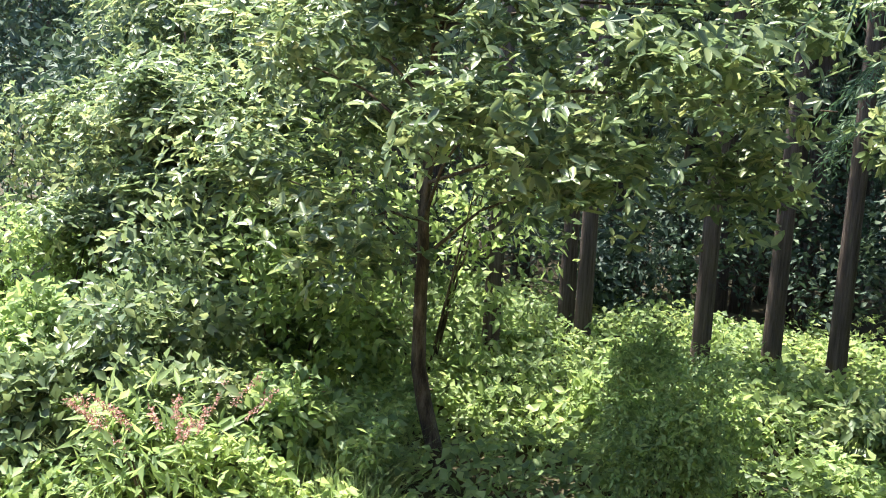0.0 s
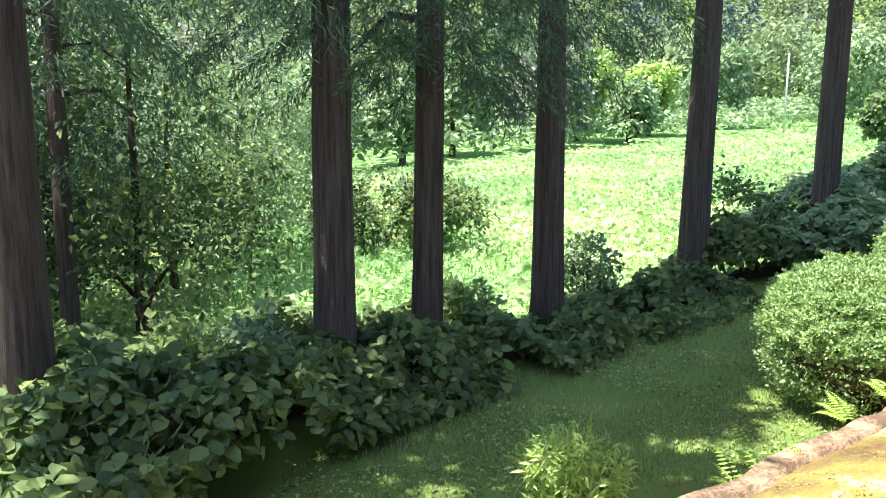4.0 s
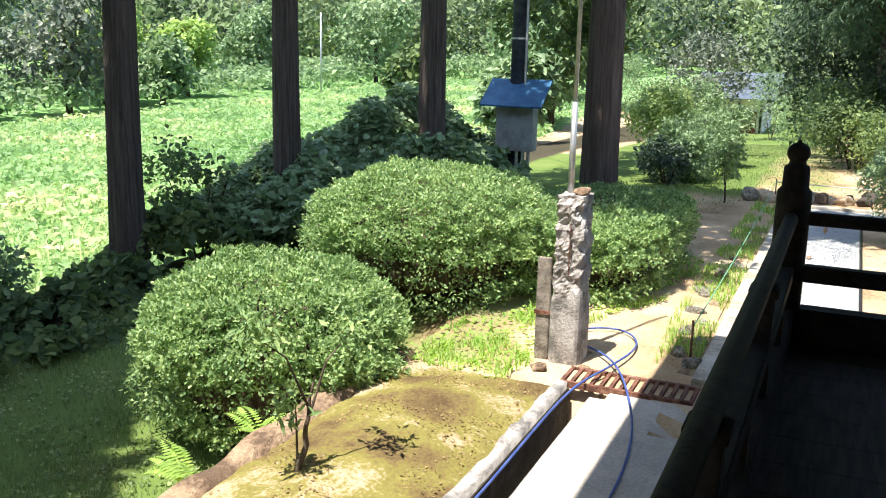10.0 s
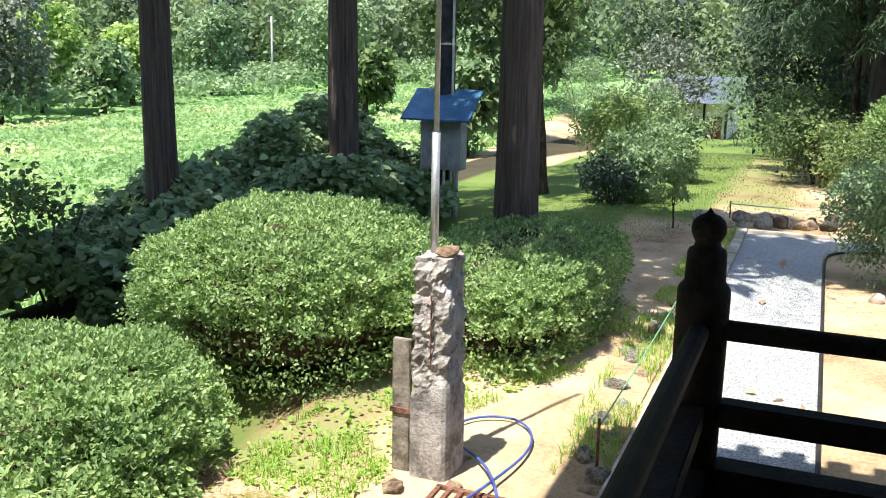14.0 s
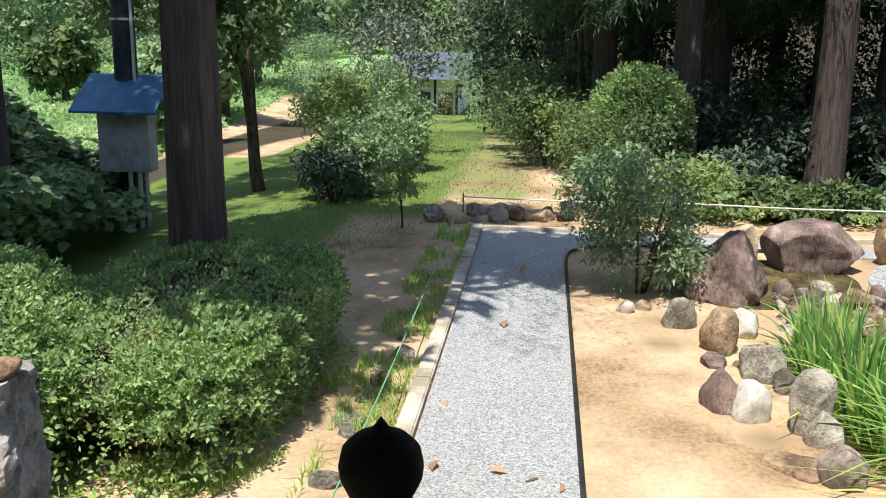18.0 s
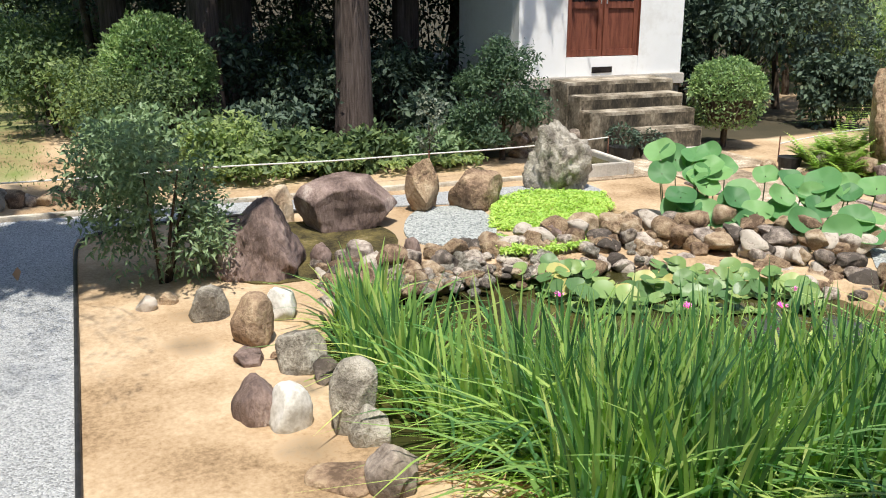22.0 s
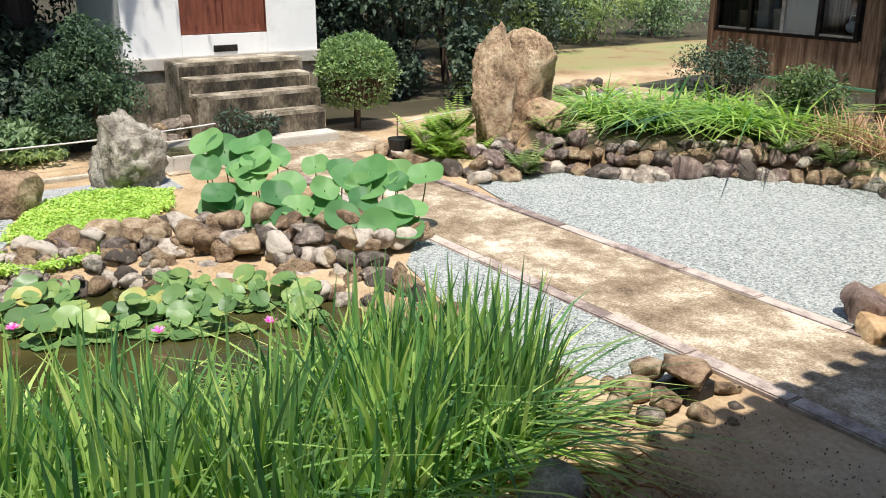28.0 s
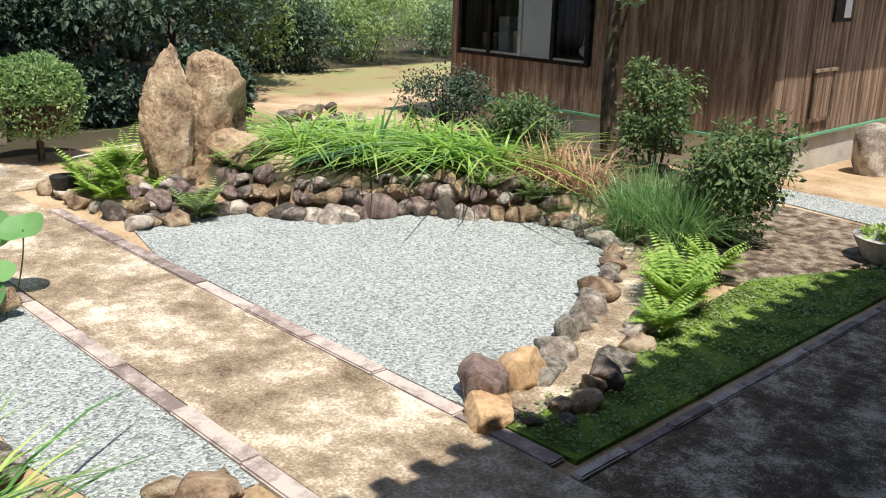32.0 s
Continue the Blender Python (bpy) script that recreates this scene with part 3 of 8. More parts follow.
def blades(rng, P, H, W, bend=0.3, way=None, segs=3, wilt=0.0):
    """Curved tapering blades from P, H high and W wide. Verts and triangles."""
    n = len(P)
    H, W = np.broadcast_to(H, n), np.broadcast_to(W, n)
    a = rng.uniform(0, 2 * np.pi, n) if way is None else way
    d = np.stack([np.cos(a), np.sin(a), 0 * a], 1)
    s = np.stack([-np.sin(a), np.cos(a), 0 * a], 1)
    tw = rng.uniform(-0.9, 0.9, n)[:, None]
    s = s * np.cos(tw) + d * np.sin(tw)
    be = np.abs(rng.normal(bend, bend * 0.5, n))
    if wilt:
        be = np.where(rng.random(n) < wilt, be + rng.uniform(0.5, 1.1, n), be)
    rows = []
    for k in range(segs + 1):
        t = k / segs
        c = P + d * (H * be * t ** 2)[:, None] + np.array((0, 0, 1.0)) * (H * (t - 0.42 * np.minimum(be, 1.3) ** 1.5 * t ** 2.6))[:, None]
        if k == segs:
            rows.append(c[:, None])
        else:
            w = (W * (1 - 0.55 * t) / 2)[:, None]
            rows.append(np.stack([c - s * w, c + s * w], 1))
    V = np.concatenate(rows, 1)
    m = V.shape[1]
    b = np.arange(n)[:, None] * m
    F = []
    for k in range(segs - 1):
        o = 2 * k
        F += [b + np.array([[o, o + 1, o + 3]]), b + np.array([[o, o + 3, o + 2]])]
    o = 2 * (segs - 1)
    F.append(b + np.array([[o, o + 1, o + 2]]))
    return V.reshape(-1, 3), np.concatenate(F)


def inside(P, poly):
    x, y = P[:, 0], P[:, 1]
    r = np.zeros(len(P), bool)
    n = len(poly)
    for i in range(n):
        (x0, y0), (x1, y1) = poly[i], poly[(i + 1) % n]
        c = ((y0 > y) != (y1 > y)) & (x < (x1 - x0) * (y - y0) / (y1 - y0 + 1e-12) + x0)
        r ^= c
    return r


def scatter(rng, poly, n):
    A = np.asarray(poly)
    lo, hi = A.min(0), A.max(0)
    out = np.zeros((0, 2))
    while len(out) < n:
        Q = rng.uniform(lo, hi, (n * 2, 2))
        out = np.concatenate([out, Q[inside(Q, poly)]])
    return out[:n]


def rounded(poly, times=2):
    P = [Vector(p) for p in poly]
    for _ in range(times):
        Q = []
        for i in range(len(P)):
            a, b = P[i], P[(i + 1) % len(P)]
            Q += [a * 0.75 + b * 0.25, a * 0.25 + b * 0.75]
        P = Q
    return [tuple(p) for p in P]


def slab(name, poly, z0, z1, mat, label, category="", kind="structure", cell=0.0):
    """A flat sheet with thickness over a polygon."""
    bm = bmesh.new()
    f = bm.faces.new([bm.verts.new((x, y, z1)) for x, y in poly])
    bm.normal_update()
    if f.normal.z < 0:
        f.normal_flip()
    r = bmesh.ops.extrude_face_region(bm, geom=[f])
    vs = [g for g in r["geom"] if isinstance(g, bmesh.types.BMVert)]
    for v in vs:
        v.co.z = z0
    bmesh.ops.recalc_face_normals(bm, faces=bm.faces)
    bmesh.ops.triangulate(bm, faces=[g for g in bm.faces if len(g.verts) > 4])
    ob = part(name, bm, mat)
    return tagged(ob, label, category, "", kind)


def rock_mesh(name, seed, mat, sub=3, sx=1.0, sy=1.0, sz=1.0, cuts=14, rough=0.06, freq=1.6, round_off=0.0, boxy=1.0, taper=0.0):
    """A stone of the given size that sits on z = 0: a ball cut by planes and roughened."""
    rng = random.Random(seed)
    bm = bmesh.new()
    bmesh.ops.create_icosphere(bm, subdivisions=sub, radius=0.62)
    planes = []
    for _ in range(cuts):
        n = Vector((rng.gauss(0, 1), rng.gauss(0, 1), rng.gauss(0, 0.8))).normalized()
        planes.append((n, rng.uniform(0.3, 0.46) + round_off))
    o = Vector((rng.uniform(0, 90), rng.uniform(0, 90), rng.uniform(0, 90)))
    for v in bm.verts:
        if boxy < 1:
            v.co = Vector([math.copysign((abs(q) / 0.62) ** boxy, q) * 0.55 for q in v.co])
        for n, d in planes:
            k = v.co.dot(n) - d
            if k > 0:
                v.co -= n * k * 0.97
        q = v.co * freq + o
        v.co += v.co.normalized() * (noise.noise(q) * rough + noise.noise(q * 3.1) * rough * 0.5 + noise.noise(q * 8) * rough * 0.3)
    lo = [min(v.co[i] for v in bm.verts) for i in range(3)]
    hi = [max(v.co[i] for v in bm.verts) for i in range(3)]
    for v in bm.verts:
        u = [(v.co[i] - lo[i]) / (hi[i] - lo[i]) for i in range(3)]
        k = 1 - taper * (1 - u[2]) ** 1.4 if taper > 0 else 1 + taper * u[2] ** 1.2
        v.co = Vector(((u[0] - 0.5) * sx * k, (u[1] - 0.5) * sy * k, u[2] * sz))
    bm.normal_update()
    me = bpy.data.meshes.new(name)
    bm.to_mesh(me)
    bm.free()
    if sub > 1:
        me.polygons.foreach_set("use_smooth", np.ones(len(me.polygons), dtype=bool))
    me.materials.append(mat)
    return me


def big_rock(name, seed, mat, x, y, z, sx, sy, sz, label, turn=0, cuts=14, rough=0.06, sub=5, lean=(0, 0), freq=1.6, round_off=0.0, boxy=0.8, taper=0.0):
    ob = new(name, rock_mesh(name, seed, mat, sub, sx, sy, sz * 1.3, cuts, rough, freq, round_off, boxy, taper))
    ob.matrix_world = pose(x, y, z - 0.27 * sz, lean[0], lean[1], turn)
    return tagged(ob, label, "rock")


STONES = {}


def stone_set(mat, count=9, sub=3):
    key = mat.name + str(sub)
    if key not in STONES:
        STONES[key] = [rock_mesh("stone", 40 + i * 7 + len(mat.name), mat, sub, 1.0, 0.85, 0.75, 11, 0.06, 2.4, 0.0, 0.85) for i in range(count)]
    return STONES[key]


def lay_stones(parent, rows, rng, mats, sink=0.12):
    """Stones of a border as pieces: rows of (x, y, z, size)."""
    for x, y, z, s in rows:
        me = rng.choice(stone_set(rng.choice(mats), 9, 3 if s > 0.16 else 2))
        o = new("stone", me)
        o.parent = parent
        k = s * rng.uniform(0.85, 1.15)
        o.matrix_basis = Matrix.LocRotScale(Vector((x, y, z - sink * s)) - Vector(parent.location), Euler((rng.uniform(-0.25, 0.25), rng.uniform(-0.25, 0.25), rng.uniform(0, 6.3))), (k, k * rng.uniform(0.75, 1.1), k * rng.uniform(0.7, 1.05)))


def along(pts, step, rng=None, jit=0.0):
    """Points every step metres along a line."""
    out = []
    carry = 0.0
    for (x0, y0), (x1, y1) in zip(pts, pts[1:]):
        L = math.hypot(x1 - x0, y1 - y0)
        d = carry
        while d < L:
            t = d / L
            out.append((x0 + (x1 - x0) * t + (rng.uniform(-jit, jit) if rng else 0), y0 + (y1 - y0) * t + (rng.uniform(-jit, jit) if rng else 0)))
            d += step
        carry = d - L
    return out


def cord(name, pts, r, mat, label="", category="", parent=None):
    cu = bpy.data.curves.new(name, "CURVE")
    cu.dimensions, cu.bevel_depth, cu.bevel_resolution = "3D", r, 2
    s = cu.splines.new("NURBS")
    s.points.add(len(pts) - 1)
    for p, c in zip(s.points, pts):
        p.co = (*c, 1)
    s.use_endpoint_u, s.order_u = True, min(4, len(pts))
    cu.materials.append(mat)
    ob = new(name, cu)
    if parent is not None:
        ob.parent = parent
    return tagged(ob, label, category)


# ---------------------------------------------------------------- ground
def sm(a, b, t):
    t = np.clip((t - a) / (b - a), 0, 1)
    return t * t * (3 - 2 * t)


POND = rounded([(12.2, -2.05), (13.6, -1.95), (14.55, -2.2), (15.0, -3.0), (15.15, -4.0), (15.05, -4.8), (14.7, -5.6), (14.05, -6.2), (13.2, -6.45), (12.4, -6.5), (11.5, -6.3), (11.2, -5.2), (11.35, -4.0), (11.7, -2.9)])


PLANT_BED = [(16.0, -9.7), (15.75, -10.35), (15.0, -10.75), (14.85, -11.4), (14.1, -12.15), (13.2, -12.55), (12.3, -12.35), (12.0, -12.6), (12.8, -14.6), (14.6, -14.9), (16.6, -14.7), (17.6, -13.2), (17.7, -11.8), (16.9, -10.7)]
STONE_MOUND = [(15.8, -9.15), (17.7, -9.05), (18.1, -10.6), (17.5, -11.4), (16.4, -11.0), (16.0, -10.3)]


def gz(x, y):
    """The ground's height."""
    x, y = np.asarray(x, float), np.asarray(y, float)
    west = 1 - sm(9.2, 11.5, x)
    lawn = -0.55 * sm(2.75, 3.15, y) * west - 0.3 * sm(2.6, 6.5, y) * (1 - west)
    far = np.clip(y, 9, 29)
    fieldz = -1.15 + 0.028 * (np.clip(x, -15, 70) - 10) - 0.03 * (far - 9)
    k = sm(6.8, 9.6, y)
    z = lawn * (1 - k) + fieldz * k
    wood = -0.75 - 0.02 * np.clip(y - 5, 0, 40)
    kw = 1 - sm(1.0, 5.0, x)
    z = np.where(y > 2.7, z * (1 - kw) + (wood * sm(2.7, 3.6, y)) * kw, z)
    z = z - 1.85 * sm(24, 52, x) * (1 - sm(4.0, 12, y)) * sm(-3, 0, y)
    r = np.hypot(x - 15, y - 5)
    z = z + np.where((y > -25), 0.42 * np.maximum(r - 78, 0) * sm(78, 95, r), 0.1 * np.maximum(r - 78, 0))
    z = np.minimum(z, 95)
    z = z - 0.3 * inside(np.stack([x.ravel(), y.ravel()], 1), POND).reshape(x.shape)
    pts = np.stack([x.ravel(), y.ravel()], 1)
    z = z + 0.27 * inside(pts, PLANT_BED).reshape(x.shape) + 0.14 * inside(pts, STONE_MOUND).reshape(x.shape)
    gut = (y > 0.85) & (y < 1.8) & (x < 9.2)
    z = np.where(gut, -0.6, z)
    apron = (y <= 1.27) & (y > -17.0) & (x < 8.6)
    z = np.where(apron, np.minimum(z, -0.06), z)
    return z


def axis(fine0, fine1, step, ends):
    a = list(np.arange(fine0, fine1 + 1e-6, step))
    d, lo = step, fine0
    while lo > ends[0]:
        d *= 1.22
        lo -= d
        a.insert(0, lo)
    d, hi = step, fine1
    while hi < ends[1]:
        d *= 1.22
        hi += d
        a.append(hi)
    return np.array(a)


def build_ground():
    xs, ys = axis(-6, 27, 0.17, (-1500, 1500)), axis(-20, 12, 0.17, (-1500, 1500))
    X, Y = np.meshgrid(xs, ys, indexing="ij")
    Z = gz(X, Y)
    rng = np.random.default_rng(5)
    near = (np.abs(X - 12) < 40) & (np.abs(Y) < 40)
    Z = Z + rng.normal(0, 0.0025, Z.shape) * near
    V = np.stack([X, Y, Z], -1).reshape(-1, 3)
    ny = len(ys)
    i, j = np.meshgrid(np.arange(len(xs) - 1), np.arange(ny - 1), indexing="ij")
    a = (i * ny + j).ravel()
    F = np.stack([a, a + ny, a + ny + 1, a + 1], 1)
    ob = mesh_ob("ground", V, F, MAT_GROUND, smooth=True)
    x, y = V[:, 0], V[:, 1]
    grass = np.zeros(len(V))
    grass = np.maximum(grass, sm(2.9, 3.4, y) * 0.85)
    grass = np.maximum(grass, sm(1.5, 2.4, y) * sm(8.9, 9.4, x) * 0.52)
    grass = np.maximum(grass, sm(17, 20, x) * sm(0.9, 1.4, y) * 0.7)
    grass = np.maximum(grass, sm(19.0, 21, x) * sm(-0.8, 0.2, y) * 0.52)
    grass = np.maximum(grass, sm(14, 16, x) * sm(1.9, 2.6, y) * 0.75)
    grass = np.maximum(grass, sm(19, 23, x) * (1 - sm(-16, -13, y)) * 0.49)
    grass = np.where((x > 2.5) & (x < 13) & (y > 3.2) & (y < 6.6), np.minimum(grass, 0.63), grass)
    humus = np.zeros(len(V))
    humus = np.maximum(humus, sm(19.3, 20.2, x) * (1 - sm(-1.6, -0.4, y)) * sm(-19, -8, y))
    humus = np.maximum(humus, sm(25, 27, x) * (1 - sm(-1.6, -0.4, y)))
    humus = np.maximum(humus, (1 - sm(1.5, 4.5, x)) * sm(3.2, 4.5, y))
    humus = np.maximum(humus, sm(6.1, 7.1, y) * (1 - sm(8.0, 9.0, y)) * 0.9)
    humus = np.maximum(humus, 0.55 * inside(V[:, :2], POND))
    humus = np.maximum(humus, 0.66 * inside(V[:, :2], PLANT_BED))
    humus = np.maximum(humus, 0.42 * sm(15.2, 15.5, x) * (1 - sm(17.3, 17.6, x)) * sm(-5.0, -4.4, y) * (1 - sm(-1.9, -1.5, y)))
    for a, b, r in ((14.25, -1.2, 0.45), (12.5, -1.65, 0.5), (14.85, -1.25, 0.4), (13.3, -1.75, 0.35)):
        humus = np.maximum(humus, 0.5 * np.exp(-((x - a) ** 2 + (y - b) ** 2) / r ** 2))
    grass = np.maximum(grass, sm(60, 75, np.hypot(x - 15, y - 5)))
    tan = sm(25.5, 27, x) * (1 - sm(44, 47, x)) * sm(5.2, 6.0, y - 0.1 * (x - 26)) * (1 - sm(8.4, 9.0, y - 0.1 * (x - 26)))
    grass = grass * (1 - tan)
    field = (1 - tan) * sm(8.4, 9.4, y) * sm(2.5, 6, x) * (1 - sm(70, 80, np.hypot(x - 15, y - 5)))
    for nm, a in (("grass", grass), ("humus", humus), ("field", field)):
        at = ob.data.attributes.new(nm, "FLOAT", "POINT")
        at.data.foreach_set("value", np.clip(a, 0, 1).astype(np.float32))
    return tagged(ob, "sandy garden soil with grass and a green field", "ground", "", "structure")


build_ground()


# ---------------------------------------------------------------- hall and veranda
def build_hall():
    """The hall behind the walker: walls, roof with wide eaves and the raised veranda."""
    deck = thing("veranda_floor", 2, -1, 0.85, "dark worn boards of a raised timber veranda", "floor", "", "structure")
    k = 0
    for i in range(60):
        x = -8 + i * 0.2707
        bm = bx(x - 2, -1.62 + 1, -0.04, x + 0.266 - 2, 0.16 + 1, 0.0, bevel=0.0)
        part("board", bm, MAT_DECK, deck)
    for i in range(62):
        y = -1.625 - i * 0.2707
        bm = bx(6.55 - 2, y - 0.266 + 1, -0.04, 8.36 - 2, y + 1, 0.0)
        part("board", bm, MAT_DECK, deck)
    tagged(part("veranda_joists", bx(-8, -1.65, 0.775, 8.3, 0.1, 0.808), MAT_WOODDARK), "dark plank underside of the veranda", "floor", "", "structure")
    tagged(part("veranda_joists", bx(6.45, -18.3, 0.775, 8.3, -1.653, 0.808), MAT_WOODDARK), "dark plank underside of the veranda", "floor", "", "structure")
    w = tagged(part("wall_north", bx(-8, -1.9, 0.0, 6.4, -1.7, 3.95), MAT_PLANK), "dark timber wall of the hall beside the veranda", "wall", "", "structure")
    w = tagged(part("wall_east", bx(6.2, -18.4, 0.0, 6.4, -1.903, 3.95), MAT_PLANK), "dark timber wall of the hall beside the veranda", "wall", "", "structure")
    w = tagged(part("wall_west", bx(-8.2, -18.4, 0.0, -8.003, -1.7, 3.95), MAT_PLANK), "timber back wall of the hall", "wall", "", "structure")
    w = tagged(part("wall_south", bx(-8.003, -18.6, 0.0, 6.4, -18.403, 3.95), MAT_PLANK), "timber end wall of the hall", "wall", "", "structure")
    # roof: a hipped slab with overhanging eaves
    bm = bmesh.new()
    e, top = 1.4, 3.95
    a = [bm.verts.new(p) for p in ((-9.4, e, top), (9.38, e, top), (9.38, -20, top), (-9.4, -20, top))]
    b = [bm.verts.new(p) for p in ((-9.4, e, top + 0.16), (9.38, e, top + 0.16), (9.38, -20, top + 0.16), (-9.4, -20, top + 0.16))]
    c = [bm.verts.new(p) for p in ((-2, -6.5, 8.5), (1.5, -6.5, 8.5), (1.5, -13, 8.5), (-2, -13, 8.5))]
    bm.faces.new(a)
    bm.faces.new(c)
    for i in range(4):
        j = (i + 1) % 4
        bm.faces.new((a[i], a[j], b[j], b[i]))
        bm.faces.new((b[i], b[j], c[j], c[i]))
    bmesh.ops.recalc_face_normals(bm, faces=bm.faces)
    tagged(part("roof", bm, MAT_SLATE), "wide tiled hall roof with deep eaves", "roof", "", "structure")
    # wavy tile ends along the eave
    tiles = thing("eave_tiles", 0, 0, top + 0.17, "row of round tile ends along the eaves", "roof tiles", "", "structure")
    me = bpy.data.meshes.new("tile")
    bmt = bmesh.new()
    bmesh.ops.create_cone(bmt, cap_ends=True, segments=8, radius1=0.075, radius2=0.075, depth=0.5)
    bmt.to_mesh(me)
    bmt.free()
    me.materials.append(MAT_SLATE)
    for i in range(74):
        o = new("tile", me)
        o.parent = tiles
        o.matrix_basis = pose(-9.2 + i * 0.25, e - 0.25, 0.0, 90, 0, 0)
    for i in range(80):
        o = new("tile", me)
        o.parent = tiles
        o.matrix_basis = pose(9.22, e - 0.2 - i * 0.26, 0.0, 0, 90, 0)


def newel_bm():
    """A square-set round newel post with an onion cap."""
    prof = [(0.0, 0.0), (0.086, 0.0), (0.087, 0.79), (0.083, 0.81), (0.067, 0.83), (0.064, 0.925), (0.058, 0.938), (0.044, 0.946), (0.041, 0.962), (0.047, 0.972), (0.055, 0.99), (0.057, 1.008), (0.052, 1.03), (0.036, 1.046), (0.014, 1.056), (0.007, 1.066), (0.0, 1.075)]
    bm = bmesh.new()
    n = 20
    rings = []
    for r, z in prof:
        rings.append([bm.verts.new((max(r, 0.0005) * math.cos(2 * math.pi * i / n), max(r, 0.0005) * math.sin(2 * math.pi * i / n), z)) for i in range(n)])
    for a, b in zip(rings, rings[1:]):
        for i in range(n):
            bm.faces.new((a[i], a[(i + 1) % n], b[(i + 1) % n], b[i]))
    return bm


def rail_run(name, x, y, length, turn, strut=0.72):
    """A railing that starts at a newel and runs along its own x."""
    r = thing(name, x, y, 0.85, "black stained timber railing with three rails on a veranda", "railing", "veranda railings")
    r.rotation_euler = (0, 0, radians(turn))
    part("sill", bx(0.08, -0.06, 0.0, length, 0.06, 0.2, bevel=0.006), MAT_WOODDARK, r)
    part("middle_rail", bx(0.08, -0.04, 0.34, length, 0.04, 0.425, bevel=0.006), MAT_WOODDARK, r)
    V, F = tube([(0.08, 0, 0.67), (length, 0, 0.67)], [0.036, 0.036], 12)
    mesh_ob("top_rail", V, F, MAT_WOODDARK, r, smooth=True)
    d = strut
    while d < length:
        part("strut", bx(d - 0.045, -0.045, 0.2, d + 0.045, 0.045, 0.34, bevel=0.004), MAT_WOODDARK, r)
        if int(d / strut) % 2 == 0:
            part("strut", bx(d - 0.04, -0.04, 0.425, d + 0.04, 0.04, 0.635, bevel=0.004), MAT_WOODDARK, r)
            part("bracket", bx(d - 0.06, -0.055, 0.6, d + 0.06, 0.055, 0.635, bevel=0.004), MAT_WOODDARK, r)
        d += strut
    return r


def build_railing():
    n = thing("newel_post", 8.21, 0.01, 0.85, "black newel post with an onion shaped cap at the veranda corner", "post")
    part("shaft", newel_bm(), MAT_WOODDARK, n, smooth=True)
    rail_run("railing", 8.21, 0.01, 6.6, 180)
    rail_run("railing", 8.21, 0.01, 18.0, -90)
    # posts under the veranda on footing stones
    for i in range(9):
        p = thing("veranda_post", 8.1 - i * 1.9, 0.02, -0.06, "dark square post carrying the veranda edge", "post", "veranda posts")
        part("shaft", bx(-0.07, -0.07, 0.12, 0.07, 0.07, 0.87), MAT_WOODDARK, p)
        part("footing", bx(-0.15, -0.15, 0.0, 0.15, 0.15, 0.12, bevel=0.02), MAT_GREYCONC, p)
    for i in range(1, 9):
        p = thing("veranda_post", 8.2, 0.02 - i * 1.9, -0.06, "dark square post carrying the veranda edge", "post", "veranda posts")
        part("shaft", bx(-0.07, -0.07, 0.12, 0.07, 0.07, 0.87), MAT_WOODDARK, p)
        part("footing", bx(-0.15, -0.15, 0.0, 0.15, 0.15, 0.12, bevel=0.02), MAT_GREYCONC, p)
    b = tagged(part("veranda_beam", bx(-8, 0.0, 0.62, 8.3, 0.12, 0.806), MAT_WOODDARK), "dark beam under the veranda edge", "beam", "", "structure")
    b = tagged(part("veranda_beam", bx(8.18, -18, 0.62, 8.3, -0.003, 0.806), MAT_WOODDARK), "dark beam under the veranda edge", "beam", "", "structure")


# ---------------------------------------------------------------- north side: apron, gutter, moss, post
def bank_z(x, y):
    """The moss bank's height."""
    t = min(max((y - 1.5) / 1.22, 0.0), 1.0)
    return 0.02 + 0.15 * math.sin(math.pi * min(t * 1.05, 1)) ** 0.8 * (0.8 + 0.4 * noise.noise(Vector((x * 0.8, y, 0)))) * float(1 - sm(8.3, 9.1, x)) + 0.018 * noise.noise(Vector((x * 7, y * 7, 1))) + 0.008 * noise.noise(Vector((x * 21, y * 21, 1)))


